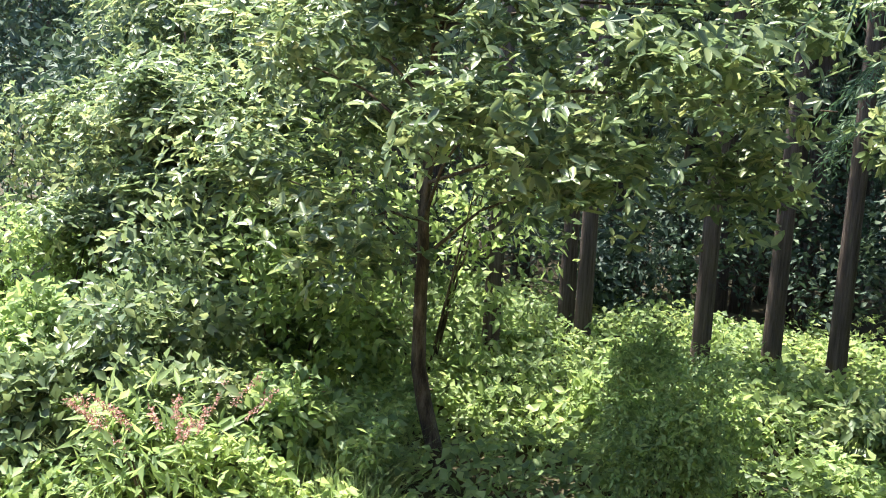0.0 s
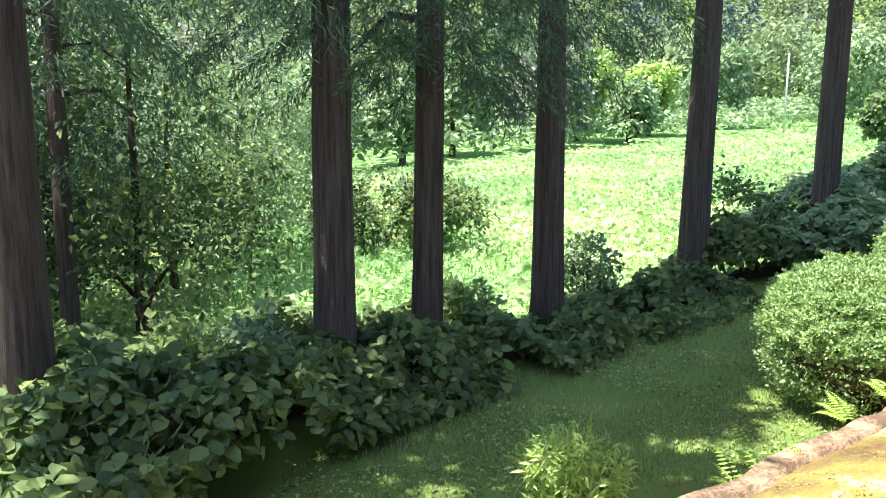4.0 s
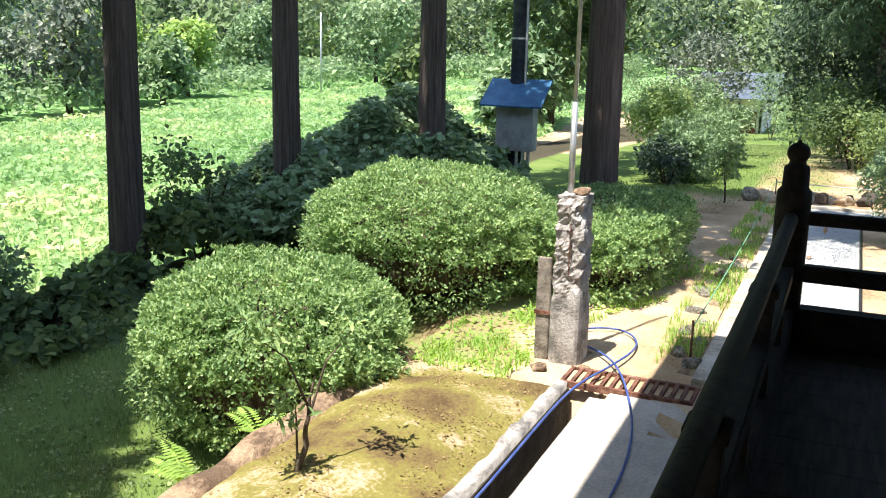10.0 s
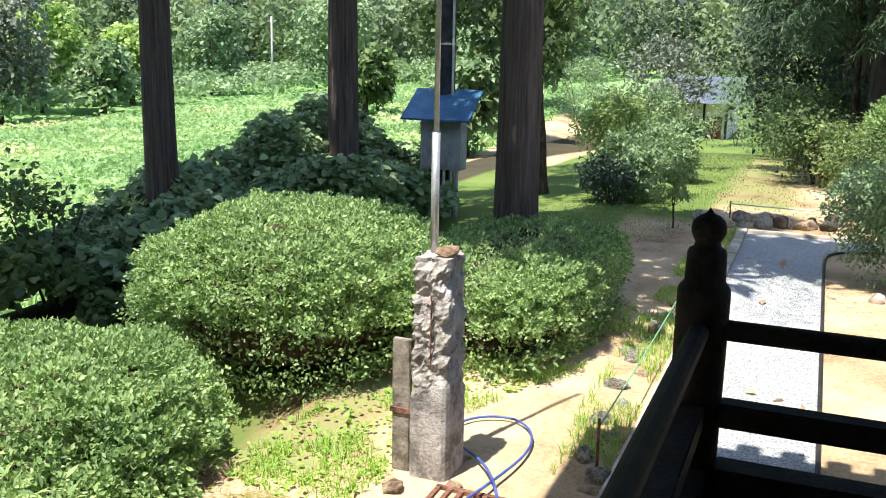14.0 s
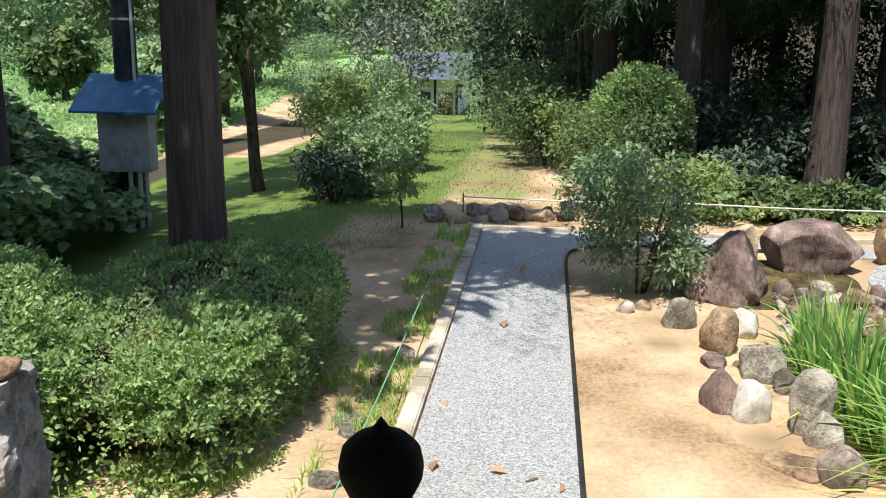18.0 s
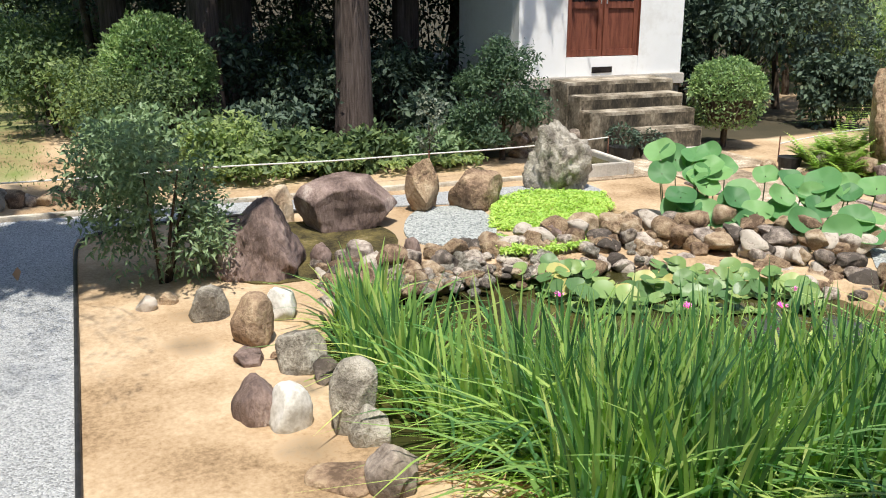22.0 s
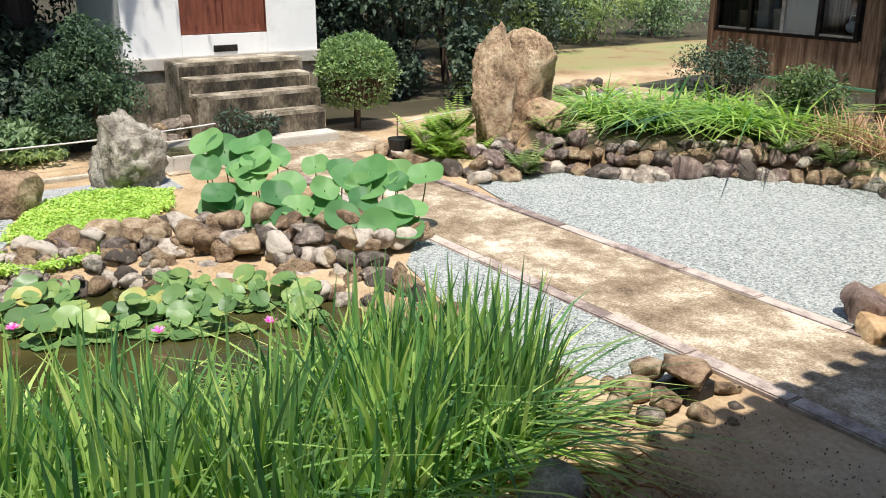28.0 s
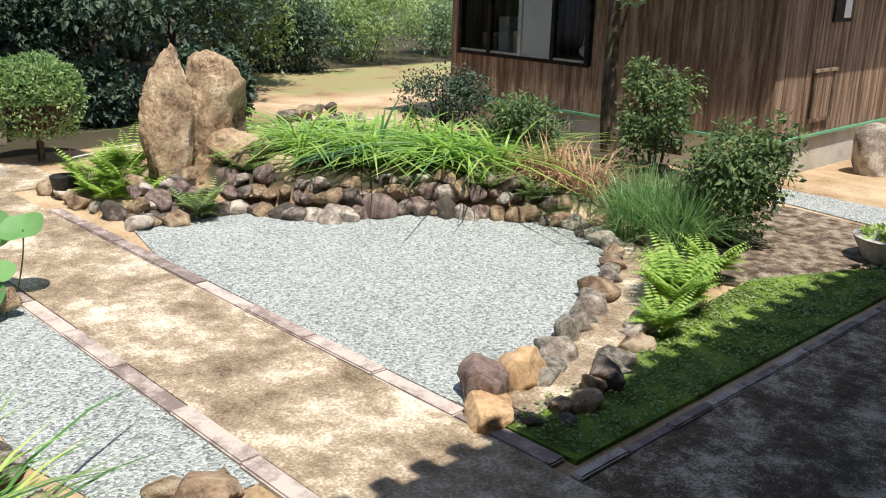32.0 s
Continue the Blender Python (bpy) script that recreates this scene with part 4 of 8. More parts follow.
def build_north():
    tagged(part("concrete_apron", bx(-8, -1.65, -0.12, 9.22, 1.13, 0.0, bevel=0.008), MAT_SMOOTHCONC), "pale concrete apron along the hall", "pavement", "", "structure")
    tagged(part("gutter_ledge", bx(-8, 1.133, -0.2, 9.22, 1.268, -0.055, bevel=0.006), MAT_SMOOTHCONC), "narrow concrete ledge beside the gutter", "ledge", "", "structure")
    tagged(part("gutter_floor", bx(-8, 1.2, -0.55, 9.22, 1.5, -0.42), MAT_STEPCONC), "damp concrete floor of the gutter", "gutter", "", "structure")
    tagged(part("gutter_wall", bx(-8, 1.25, -0.5, 9.22, 1.272, -0.06), MAT_GREYCONC), "gutter side wall of rough concrete", "gutter", "", "structure")
    # Far wall of the gutter is coloured near black, its near wall grey.
    tagged(part("gutter_far_wall", bx(-8, 1.418, -0.5, 9.22, 1.428, -0.012), MAT_NEARBLACK), "damp black far wall of the gutter", "gutter", "", "structure")
    rng = random.Random(3)
    # rough far lip of the gutter
    bm = bmesh.new()
    n = 240
    top = []
    for i in range(n + 1):
        x = -8 + i * 17.22 / n
        w = 0.06 + 0.03 * noise.noise(Vector((x * 3, 0, 0))) + 0.02 * noise.noise(Vector((x * 9, 5, 0)))
        z = 0.03 + 0.02 * noise.noise(Vector((x * 4, 3, 0)))
        top.append([bm.verts.new(p) for p in ((x, 1.45, -0.45), (x, 1.432 + 0.012 * noise.noise(Vector((x * 8, 0, 7))), z), (x, 1.45 + w, z + 0.01), (x, 1.5 + w, -0.1))])
    for a, b in zip(top, top[1:]):
        for i in range(3):
            bm.faces.new((a[i], a[i + 1], b[i + 1], b[i]))
    bmesh.ops.recalc_face_normals(bm, faces=bm.faces)
    tagged(part("gutter_lip", bm, MAT_GREYCONC, smooth=True), "crumbling concrete lip of the gutter", "gutter", "", "structure")
    # moss bank
    nx, ny = 260, 40
    V, F = [], []
    for i in range(nx + 1):
        x = -6 + 15.1 * i / nx
        for j in range(ny + 1):
            t = j / ny
            edge = 2.72 + 0.1 * noise.noise(Vector((x * 1.3, 2, 0)))
            y = 1.5 + (edge - 1.5) * t
            z = bank_z(x, y)
            V.append((x, y, z))
    for i in range(nx):
        for j in range(ny):
            a = i * (ny + 1) + j
            F.append((a, a + ny + 1, a + ny + 2, a + 1))
    mb = tagged(mesh_ob("moss_bank", V, F, MAT_MOSS, smooth=True), "low bank covered with brown and yellow-green moss", "moss", "", "structure")
    # sandy stone edging towards the lawn
    bm = bmesh.new()
    rows = []
    for i in range(160):
        x = -6 + 15.3 * i / 159
        e = 2.72 + 0.1 * noise.noise(Vector((x * 1.3, 2, 0)))
        w = 0.16 + 0.07 * noise.noise(Vector((x * 2.2, 9, 0)))
        z = 0.06 + 0.05 * noise.noise(Vector((x * 2.5, 4, 0)))
        rows.append([bm.verts.new(p) for p in ((x, e - 0.08, -0.02), (x, e - 0.03, z), (x, e + w * 0.6, z + 0.01), (x, e + w, z - 0.08), (x, e + w + 0.1, -0.7))])
    for a, b in zip(rows, rows[1:]):
        for i in range(4):
            bm.faces.new((a[i], a[i + 1], b[i + 1], b[i]))
    bmesh.ops.recalc_face_normals(bm, faces=bm.faces)
    tagged(part("terrace_edge", bm, MAT_ROCKTAN, smooth=True), "sandy stone edge of the moss terrace", "edging", "", "structure")
    # rusty grating
    g = thing("drain_grate", 9.4, 1.03, -0.02, "rusty iron drain grating at the end of the apron", "grate")
    part("frame_bar", bx(-0.17, -0.47, 0.0, -0.14, 0.47, 0.045), MAT_RUST, g)
    part("frame_bar", bx(0.14, -0.47, 0.0, 0.17, 0.47, 0.045), MAT_RUST, g)
    me = None
    for i in range(14):
        y = -0.455 + i * 0.07
        if me is None:
            o = part("bar", bx(-0.139, -0.013, 0.0, 0.139, 0.013, 0.045), MAT_RUST, g)
            me = o.data
        else:
            o = new("bar", me)
            o.parent = g
        o.location = (0, y, 0)
    # Black block below the bars; the pit's shade is put into its colour.
    tagged(part("drain_pit", bx(9.223, 0.5, -0.5, 9.58, 1.55, -0.3), MAT_BLACK), "dark pit under the grating", "drain", "", "structure")
    # concrete post with broken upper half
    bm = bmesh.new()
    sec = 40
    rows = []
    zz = np.linspace(0, 1.35, 64)
    for z in zz:
        ring = []
        for k in range(sec):
            a = 2 * math.pi * k / sec
            c, s = math.cos(a), math.sin(a)
            m = 1 / max(abs(c), abs(s))
            taper = 1 - 0.13 * max(0, z - 0.5)
            x, y = 0.16 * c * min(m, 1.28) * taper, 0.122 * s * min(m, 1.28) * taper
            brk = float(sm(0.45, 0.75, z + 0.2 * noise.noise(Vector((x * 9, y * 9, z * 3)))))
            d = brk * (0.028 * noise.noise(Vector((x * 14, y * 14, z * 10))) + 0.022 * noise.noise(Vector((x * 34 + 5, y * 34, z * 26))) - 0.012)
            q = 1 + d / 0.13
            ring.append(bm.verts.new((x * q, y * q, z + 0.02 * brk * noise.noise(Vector((x * 20, y * 20, 3))))))
        rows.append(ring)
    for a, b in zip(rows, rows[1:]):
        for i in range(sec):
            bm.faces.new((a[i], a[(i + 1) % sec], b[(i + 1) % sec], b[i]))
    bm.faces.new(rows[-1])
    post = thing("concrete_post", 9.79, 1.6, -0.06, "old grey concrete post with a crumbling upper half", "post")
    part("shaft", bm, MAT_GREYCONC, post)
    part("reinforcing_bar", bx(-0.158, -0.017, 0.75, -0.15, -0.011, 1.15), MAT_RUST, post)
    st = new("stone_on_post", rock_mesh("stone_on_post", 71, MAT_ROCKTAN, 3, 0.16, 0.12, 0.06))
    st.location = (9.79, 1.55, 1.285)
    tagged(st, "small flat brown stone lying on a concrete post", "stone")
    bd = thing("wooden_stake", 9.7, 1.79, -0.06, "weathered grey plank stake tied behind a concrete post", "stake")
    part("plank", bx(-0.02, -0.06, 0.0, 0.02, 0.05, 0.86, bevel=0.005), MAT_TWIG, bd)
    part("wire_tie", bx(-0.03, -0.07, 0.42, 0.03, 0.06, 0.45), MAT_RUST, bd)
    pipe = thing("steel_pole", 9.84, 1.66, 1.2, "thin galvanised steel pole fixed on a concrete post", "pole")
    V, F = tube([(0, 0, 0), (0, 0, 0.76)], [0.024, 0.024], 12)
    mesh_ob("lower_tube", V, F, MAT_STEEL, pipe, "wider bright lower tube", smooth=True)
    V, F = tube([(0, 0, 0.7), (0.0, 0, 3.2)], [0.016, 0.016], 10)
    mesh_ob("upper_tube", V, F, MAT_STEEL, pipe, smooth=True)
    # loose stones at the post's foot
    for i, (x, y, s) in enumerate(((9.45, 1.72, 0.16), (9.62, 1.42, 0.12), (9.98, 1.5, 0.1))):
        o = new("stone", stone_set(MAT_ROCKTAN)[i])
        o.matrix_world = Matrix.LocRotScale((x, y, -0.03), Euler((0, 0, i)), (s, s, s * 0.7))
        tagged(o, "small tan stone at the foot of a concrete post", "stone", "loose stones")
    # blue hose
    cord("garden_hose", [(5.2, 1.12, 0.02), (6.2, 1.05, 0.02), (6.62, 1.22, 0.02), (6.75, 1.38, 0.05), (7.2, 1.36, 0.03), (8.4, 1.38, 0.03), (9.1, 1.36, 0.05), (9.4, 1.25, 0.07), (9.75, 1.2, 0.05), (10.3, 1.12, 0.03), (10.7, 1.35, 0.03), (10.55, 1.7, 0.03), (10.15, 1.75, 0.03), (9.95, 1.35, 0.05), (9.5, 1.12, 0.07), (9.2, 1.0, 0.05), (8.5, 0.78, 0.02), (7.6, 0.72, 0.02), (6.9, 0.78, 0.02), (5.9, 0.62, 0.02), (4.5, 0.5, 0.02)], 0.0085, MAT_HOSE, "blue garden hose lying across the apron and grating", "hose")


# ---------------------------------------------------------------- gravel path and kerbs
def kerb_run(name, x0, y0, x1, y1, w, z0, z1, mat, label, piece=0.9):
    k = thing(name, x0, y0, 0, label, "kerb", "", "structure")
    L = math.hypot(x1 - x0, y1 - y0)
    n = max(1, round(L / piece))
    rng = random.Random(int(x0 * 100 + y0 * 7))
    for i in range(n):
        a, b = i / n, (i + 1) / n
        dx, dy = (x1 - x0) / L, (y1 - y0) / L
        s, e = a * L + 0.003, b * L - 0.003
        o = part("kerb_stone", bx(s, -w / 2, z0, e, w / 2, z1 + rng.uniform(-0.008, 0.008), bevel=0.01), mat, k)
        o.matrix_basis = pose(0, rng.uniform(-0.008, 0.008), 0, 0, 0, 0)
    k.rotation_euler = (0, 0, math.atan2(y1 - y0, x1 - x0))
    return k


def build_paths():
    path = [(9.6, 0.51), (18.25, 0.51), (18.25, -0.2), (18.3, -2.0), (18.0, -4.0), (17.9, -6.3), (17.3, -6.3), (17.35, -4.6), (17.6, -3.3), (17.75, -1.6), (17.6, -0.75), (17.35, -0.5), (17.0, -0.46), (9.6, -0.46)]
    slab("gravel_path", path, -0.05, 0.014, MAT_PATHGRAVEL, "straight path of crushed grey gravel", "path")
    kerb_run("path_kerb", 9.6, 0.575, 18.4, 0.575, 0.12, -0.08, 0.055, MAT_PALEKERB, "pale timber kerb along a gravel path", 1.8)
    kerb_run("path_kerb", 18.32, 0.51, 18.32, -5.9, 0.1, -0.08, 0.05, MAT_PALEKERB, "pale timber kerb along a gravel path", 1.6)
    cord("path_edging", [(9.6, -0.475, 0.02), (12, -0.475, 0.024), (14.5, -0.48, 0.024), (16.6, -0.475, 0.024), (17.25, -0.5, 0.024), (17.55, -0.8, 0.024), (17.72, -1.6, 0.024), (17.6, -3.2, 0.024)], 0.017, MAT_BLACK, "thin dark plastic edging beside gravel", "edging")
    wedge = [(14.5, -7.45), (13.9, -6.95), (12.9, -6.7), (12.2, -6.65), (11.3, -6.85), (11.25, -7.45)]
    slab("gravel_patch", wedge, -0.05, 0.012, MAT_GRAVEL, "patch of pale crushed gravel beside the walkway", "gravel")
    heart = rounded([(15.7, -8.77), (16.0, -9.6), (15.6, -10.35), (14.85, -10.65), (14.7, -11.45), (13.5, -12.4), (12.5, -12.1), (11.85, -11.05), (11.35, -9.9), (10.95, -8.95), (10.95, -8.77), (12.5, -8.77)], 1)
    slab("gravel_bed", heart, -0.05, 0.016, MAT_GRAVEL, "bed of pale crushed gravel like a dry pond", "gravel")
    slab("gravel_patch", rounded([(17.2, -4.6), (17.35, -4.05), (17.0, -3.7), (16.2, -3.4), (15.75, -3.7), (15.85, -4.2), (16.4, -4.5)]), -0.05, 0.02, MAT_GRAVEL, "small patch of grey gravel among pond stones", "gravel")
    # concrete walkway
    tagged(part("walkway", bx(8.45, -8.62, -0.1, 17.9, -7.58, 0.02), MAT_CONC), "stained concrete walkway towards the storehouse", "walkway", "", "structure")
    # Veranda-side stretch: stains plus the eave's shade, both in the colour.
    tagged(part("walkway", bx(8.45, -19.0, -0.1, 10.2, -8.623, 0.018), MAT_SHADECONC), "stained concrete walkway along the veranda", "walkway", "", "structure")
    tagged(part("storehouse_pad", bx(17.903, -9.3, -0.1, 19.4, -6.35, 0.016), MAT_CONC), "concrete pad before the storehouse steps", "pavement", "", "structure")
    kerb_run("walkway_kerb", 8.45, -7.51, 17.4, -7.51, 0.13, -0.08, 0.03, MAT_STONEKERB, "pinkish stone kerb of a concrete walkway", 0.75)
    kerb_run("walkway_kerb", 10.4, -8.69, 16.9, -8.69, 0.13, -0.08, 0.03, MAT_STONEKERB, "pinkish stone kerb of a concrete walkway", 0.75)
    kerb_run("walkway_kerb", 10.24, -8.63, 10.24, -18.5, 0.075, -0.08, 0.032, MAT_STONEKERB, "stone kerb of a concrete walkway", 0.42)
    # moss strip and litter bed
    slab("moss_strip", [(10.34, -8.76), (10.95, -8.76), (10.9, -9.6), (11.1, -10.6), (11.25, -12.2), (10.7, -13.4), (10.34, -18)], -0.05, 0.03, MAT_GREENMOSS, "strip of bright green moss along a kerb", "moss")
    slab("litter_bed", rounded([(11.25, -11.6), (12.8, -12.5), (13.3, -14.2), (12.6, -15.0), (10.9, -14.7), (10.75, -13.5)], 1), -0.05, 0.022, MAT_LITTER, "bed of dry leaf litter and grit", "soil")
    slab("side_path", [(10.34, -14.75), (12.8, -15.15), (12.9, -15.75), (10.34, -15.75)], -0.05, 0.016, MAT_GRAVEL, "narrow gravel path by the wooden house", "path")


# ---------------------------------------------------------------- storehouse
def build_storehouse():
    h = thing("storehouse", 20.6, -8.13, 0.0, "white plastered storehouse with brown double doors and concrete steps", "storehouse")

    def P(name, a, mat, label="", bevel=0.0, parent=None):
        return part(name, bx(*a, bevel=bevel), mat, parent or h, label)
    P("plinth", (0.0, -1.42, 0.0, 2.3, 1.42, 0.82), MAT_STEPCONC, "grey concrete plinth", 0.01)
    P("ledge", (-0.06, -1.47, 0.823, 2.36, 1.46, 0.985), MAT_SMOOTHCONC, "pale cement ledge", 0.01)
    P("wall", (0.0, 0.627, 0.988, 0.22, 1.42, 4.2), MAT_PLASTER, "white plaster wall")
    P("wall", (0.0, -1.42, 0.988, 0.22, -0.627, 4.2), MAT_PLASTER)
    P("wall", (0.0, -0.624, 0.988, 0.22, 0.624, 1.27), MAT_PLASTER)
    P("wall", (0.0, -0.624, 3.15, 0.22, 0.624, 4.2), MAT_PLASTER)
    P("wall", (0.223, 1.2, 0.988, 2.3, 1.42, 4.2), MAT_PLASTER)
    P("wall", (0.223, -1.42, 0.988, 2.3, -1.2, 4.2), MAT_PLASTER)
    P("wall", (2.08, -1.197, 0.988, 2.3, 1.197, 4.2), MAT_PLASTER)
    V = [(-0.5, -1.9, 4.203), (-0.5, 1.9, 4.203), (2.8, 1.9, 4.203), (2.8, -1.9, 4.203), (-0.5, 0, 5.4), (2.8, 0, 5.4)]
    mesh_ob("roof", V, [(0, 1, 2, 3), (1, 4, 5, 2), (0, 3, 5, 4), (0, 4, 1), (3, 2, 5)], MAT_SLATE, h, "grey tiled roof")
    P("vent", (-0.014, -0.17, 1.03, -0.002, 0.18, 1.12), MAT_WOODDARK, "small dark floor vent")
    for s in (-1, 1):
        d = part("door", bx(0.06, min(s * 0.006, s * 0.62), 1.275, 0.1, max(s * 0.006, s * 0.62), 3.14, bevel=0.004), MAT_REDDOOR, h, "brown painted panelled door")
        y0, y1 = sorted((s * 0.012, s * 0.616))
        part("stile", bx(0.035, y0, 1.28, 0.058, y0 + 0.075, 3.13, bevel=0.004), MAT_REDDOOR, d)
        part("stile", bx(0.035, y1 - 0.075, 1.28, 0.058, y1, 3.13, bevel=0.004), MAT_REDDOOR, d)
        for z in (1.28, 1.98, 3.03):
            part("rail", bx(0.036, y0 + 0.076, z, 0.057, y1 - 0.076, z + 0.1, bevel=0.004), MAT_REDDOOR, d)
        for i in range(5):
            y = y0 + 0.12 + i * (y1 - y0 - 0.24) / 4
            part("lattice_bar", bx(0.03, y - 0.012, 2.082, 0.055, y + 0.012, 3.027), MAT_WOODDARK, d)
        for z in (2.36, 2.66):
            part("lattice_bar", bx(0.04, y0 + 0.08, z, 0.052, y1 - 0.08, z + 0.02), MAT_WOODDARK, d)
        part("dark_panel", bx(0.056, y0 + 0.08, 2.085, 0.0585, y1 - 0.08, 3.025), MAT_WOODDARK, d)
        V, F = tube([(0.02, s * 0.05, 2.05), (0.02, s * 0.05, 2.2)], [0.01, 0.01], 8)
        mesh_ob("handle", V, F, MAT_STEEL, d, "small metal handle")
    for s in (-1, 1):
        P("door_jamb", (-0.01, s * 0.6235 - 0.003 * (1 - s) / 2, 1.272, 0.12, s * 0.6235 + 0.003 * (1 + s) / 2, 3.15), MAT_REDDOOR)
    for dx, w0, w1, top, back in ((0.62, -0.88, 0.92, 0.97, 0.003), (0.97, -0.82, 0.9, 0.8, -0.623), (1.32, -0.8, 0.92, 0.62, -0.973), (1.65, -0.7, 0.32, 0.4, -1.323)):
        # Riser face in a darker concrete than the step, up to its nosing.
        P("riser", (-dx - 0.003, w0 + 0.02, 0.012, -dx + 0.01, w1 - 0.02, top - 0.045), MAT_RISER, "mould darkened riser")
        P("step", (-dx, w0, 0.0, back - (0.066 if back > 0 else 0.0), w1, top), MAT_STEPCONC, "weathered concrete step", 0.014)
    P("step_slab", (-1.98, -0.72, 0.0, -1.653, 0.3, 0.13), MAT_SMOOTHCONC, "pale flat slab at the foot of the steps", 0.012)
    # stone basin frame beside the steps
    b = thing("stone_basin", 18.55, -6.75, 0.0, "low rectangular stone basin with a rim", "basin")
    for a in ((-0.5, -0.4, 0.0, 0.5, -0.3, 0.17), (-0.5, 0.3, 0.0, 0.5, 0.4, 0.17), (-0.5, -0.297, 0.0, -0.4, 0.297, 0.17), (0.4, -0.297, 0.0, 0.5, 0.297, 0.17)):
        part("rim", bx(*a, bevel=0.01), MAT_SMOOTHCONC, b)
    part("water", bx(-0.397, -0.297, 0.0, 0.397, 0.297, 0.1), MAT_WATER, b, "dark still water")
    rng = random.Random(8)
    rw = thing("rubble_wall", 19.6, -6.9, 0.0, "small rubble stone wall beside the steps", "stone wall")
    lay_stones(rw, [(19.75 + rng.uniform(-0.12, 0.12), -6.3 - 0.17 * k, 0.17 * r, rng.uniform(0.2, 0.34)) for k in range(7) for r in range(2)], rng, [MAT_ROCK, MAT_ROCKTAN])
    # potted bonsai on the pad
    for x, y, s in ((19.0, -7.55, 1.1), (18.95, -7.95, 0.9)):
        p = thing("potted_plant", x, y, 0.016, "small dark potted plant at the foot of the steps", "plant pot", "pots by the steps")
        bm = bmesh.new()
        bmesh.ops.create_cone(bm, cap_ends=True, segments=16, radius1=0.13 * s, radius2=0.17 * s, depth=0.16 * s)
        bmesh.ops.translate(bm, verts=bm.verts, vec=(0, 0, 0.08 * s))
        part("pot", bm, MAT_BLACK, p)
        r2 = np.random.default_rng(int(x * 100))
        Q, O = crown(r2, [(0, 0, 0.28 * s, 0.2 * s, 0.2 * s, 0.14 * s)], 260)
        foliage("leaves", r2, Q, O, MAT_DARK, 0.06, 0.03, p)


# ---------------------------------------------------------------- wooden house
def build_wooden_house():
    x0, x1, y = 13.06, 18.62, -15.85
    h = thing("wooden_house", x0, y, 0.0, "brown board clad wooden house with a strip of windows", "house")
    L = x1 - x0
    part("foundation", bx(0.04, -6.96, 0.0, L - 0.04, -0.04, 0.48), MAT_SMOOTHCONC, h, "pale concrete foundation")
    part("drip_rail", bx(-0.03, -7.0, 0.482, L + 0.02, 0.03, 0.515), MAT_CORD, h, "thin teal flashing strip")
    wx0, wx1, wz0, wz1 = 15.9 - x0, 18.42 - x0, 1.2, 2.35
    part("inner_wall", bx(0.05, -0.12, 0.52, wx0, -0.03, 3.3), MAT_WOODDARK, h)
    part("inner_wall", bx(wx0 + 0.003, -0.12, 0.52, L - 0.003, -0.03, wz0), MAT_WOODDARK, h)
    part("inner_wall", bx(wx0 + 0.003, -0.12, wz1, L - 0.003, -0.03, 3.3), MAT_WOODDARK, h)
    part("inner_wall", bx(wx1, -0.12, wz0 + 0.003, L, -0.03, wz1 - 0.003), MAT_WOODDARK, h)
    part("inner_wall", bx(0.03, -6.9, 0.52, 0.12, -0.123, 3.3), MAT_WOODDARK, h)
    part("back_wall", bx(0.123, -7.0, 0.52, L, -6.9, 3.3), MAT_PLANK, h)
    part("side_wall", bx(L - 0.1, -6.897, 0.52, L, -0.123, 3.3), MAT_PLANK, h)
    part("room_floor", bx(0.15, -6.8, 0.482, L - 0.12, -0.15, 0.6), MAT_PLANK, h)
    V = [(-0.7, 0.3, 3.303), (L + 0.7, 0.3, 3.303), (L + 0.7, -7.7, 3.303), (-0.7, -7.7, 3.303), (-0.7, -3.5, 5.0), (L + 0.7, -3.5, 5.0)]
    mesh_ob("roof", V, [(0, 1, 2, 3), (0, 4, 5, 1), (2, 5, 4, 3), (0, 3, 4), (1, 2, 5)], MAT_SLATE, h, "tiled roof")
    # upright boards
    rng = random.Random(4)
    x = 0.0
    while x < L - 0.02:
        w = min(rng.choice((0.15, 0.18, 0.2)), L - x)
        d = rng.uniform(0.0, 0.008)
        spans = [(0.52, 3.3)]
        if x + w > wx0 and x < wx1:
            spans = [(0.52, wz0 - 0.03), (wz1 + 0.03, 3.3)]
        for z0, z1 in spans:
            part("board", bx(x + 0.002, -0.027, z0, x + w - 0.002, 0.0 + d, z1), MAT_PLANK, h)
        x += w
    yy = 0.0
    while yy > -6.9:
        w = rng.choice((0.15, 0.18, 0.2))
        part("board", bx(0.0 - rng.uniform(0, 0.008), yy - w + 0.002, 0.52, 0.028, yy - 0.03 if yy == 0.0 else yy - 0.002, 3.3), MAT_PLANK, h)
        yy -= w
    # window strip with four sashes
    win = part("window_frame", bx(wx0 - 0.05, -0.06, wz0 - 0.05, wx1 + 0.05, 0.03, wz0, bevel=0.004), MAT_WOODDARK, h, "dark timber window frame")
    part("window_head", bx(wx0 - 0.05, -0.06, wz1, wx1 + 0.05, 0.03, wz1 + 0.05), MAT_WOODDARK, win)
    n = 4
    for i in range(n + 1):
        xx = wx0 + (wx1 - wx0) * i / n
        part("mullion", bx(xx - 0.03, -0.06, wz0 + 0.002, xx + 0.03, 0.028, wz1 - 0.002), MAT_STEEL if i == 2 else MAT_WOODDARK, win)
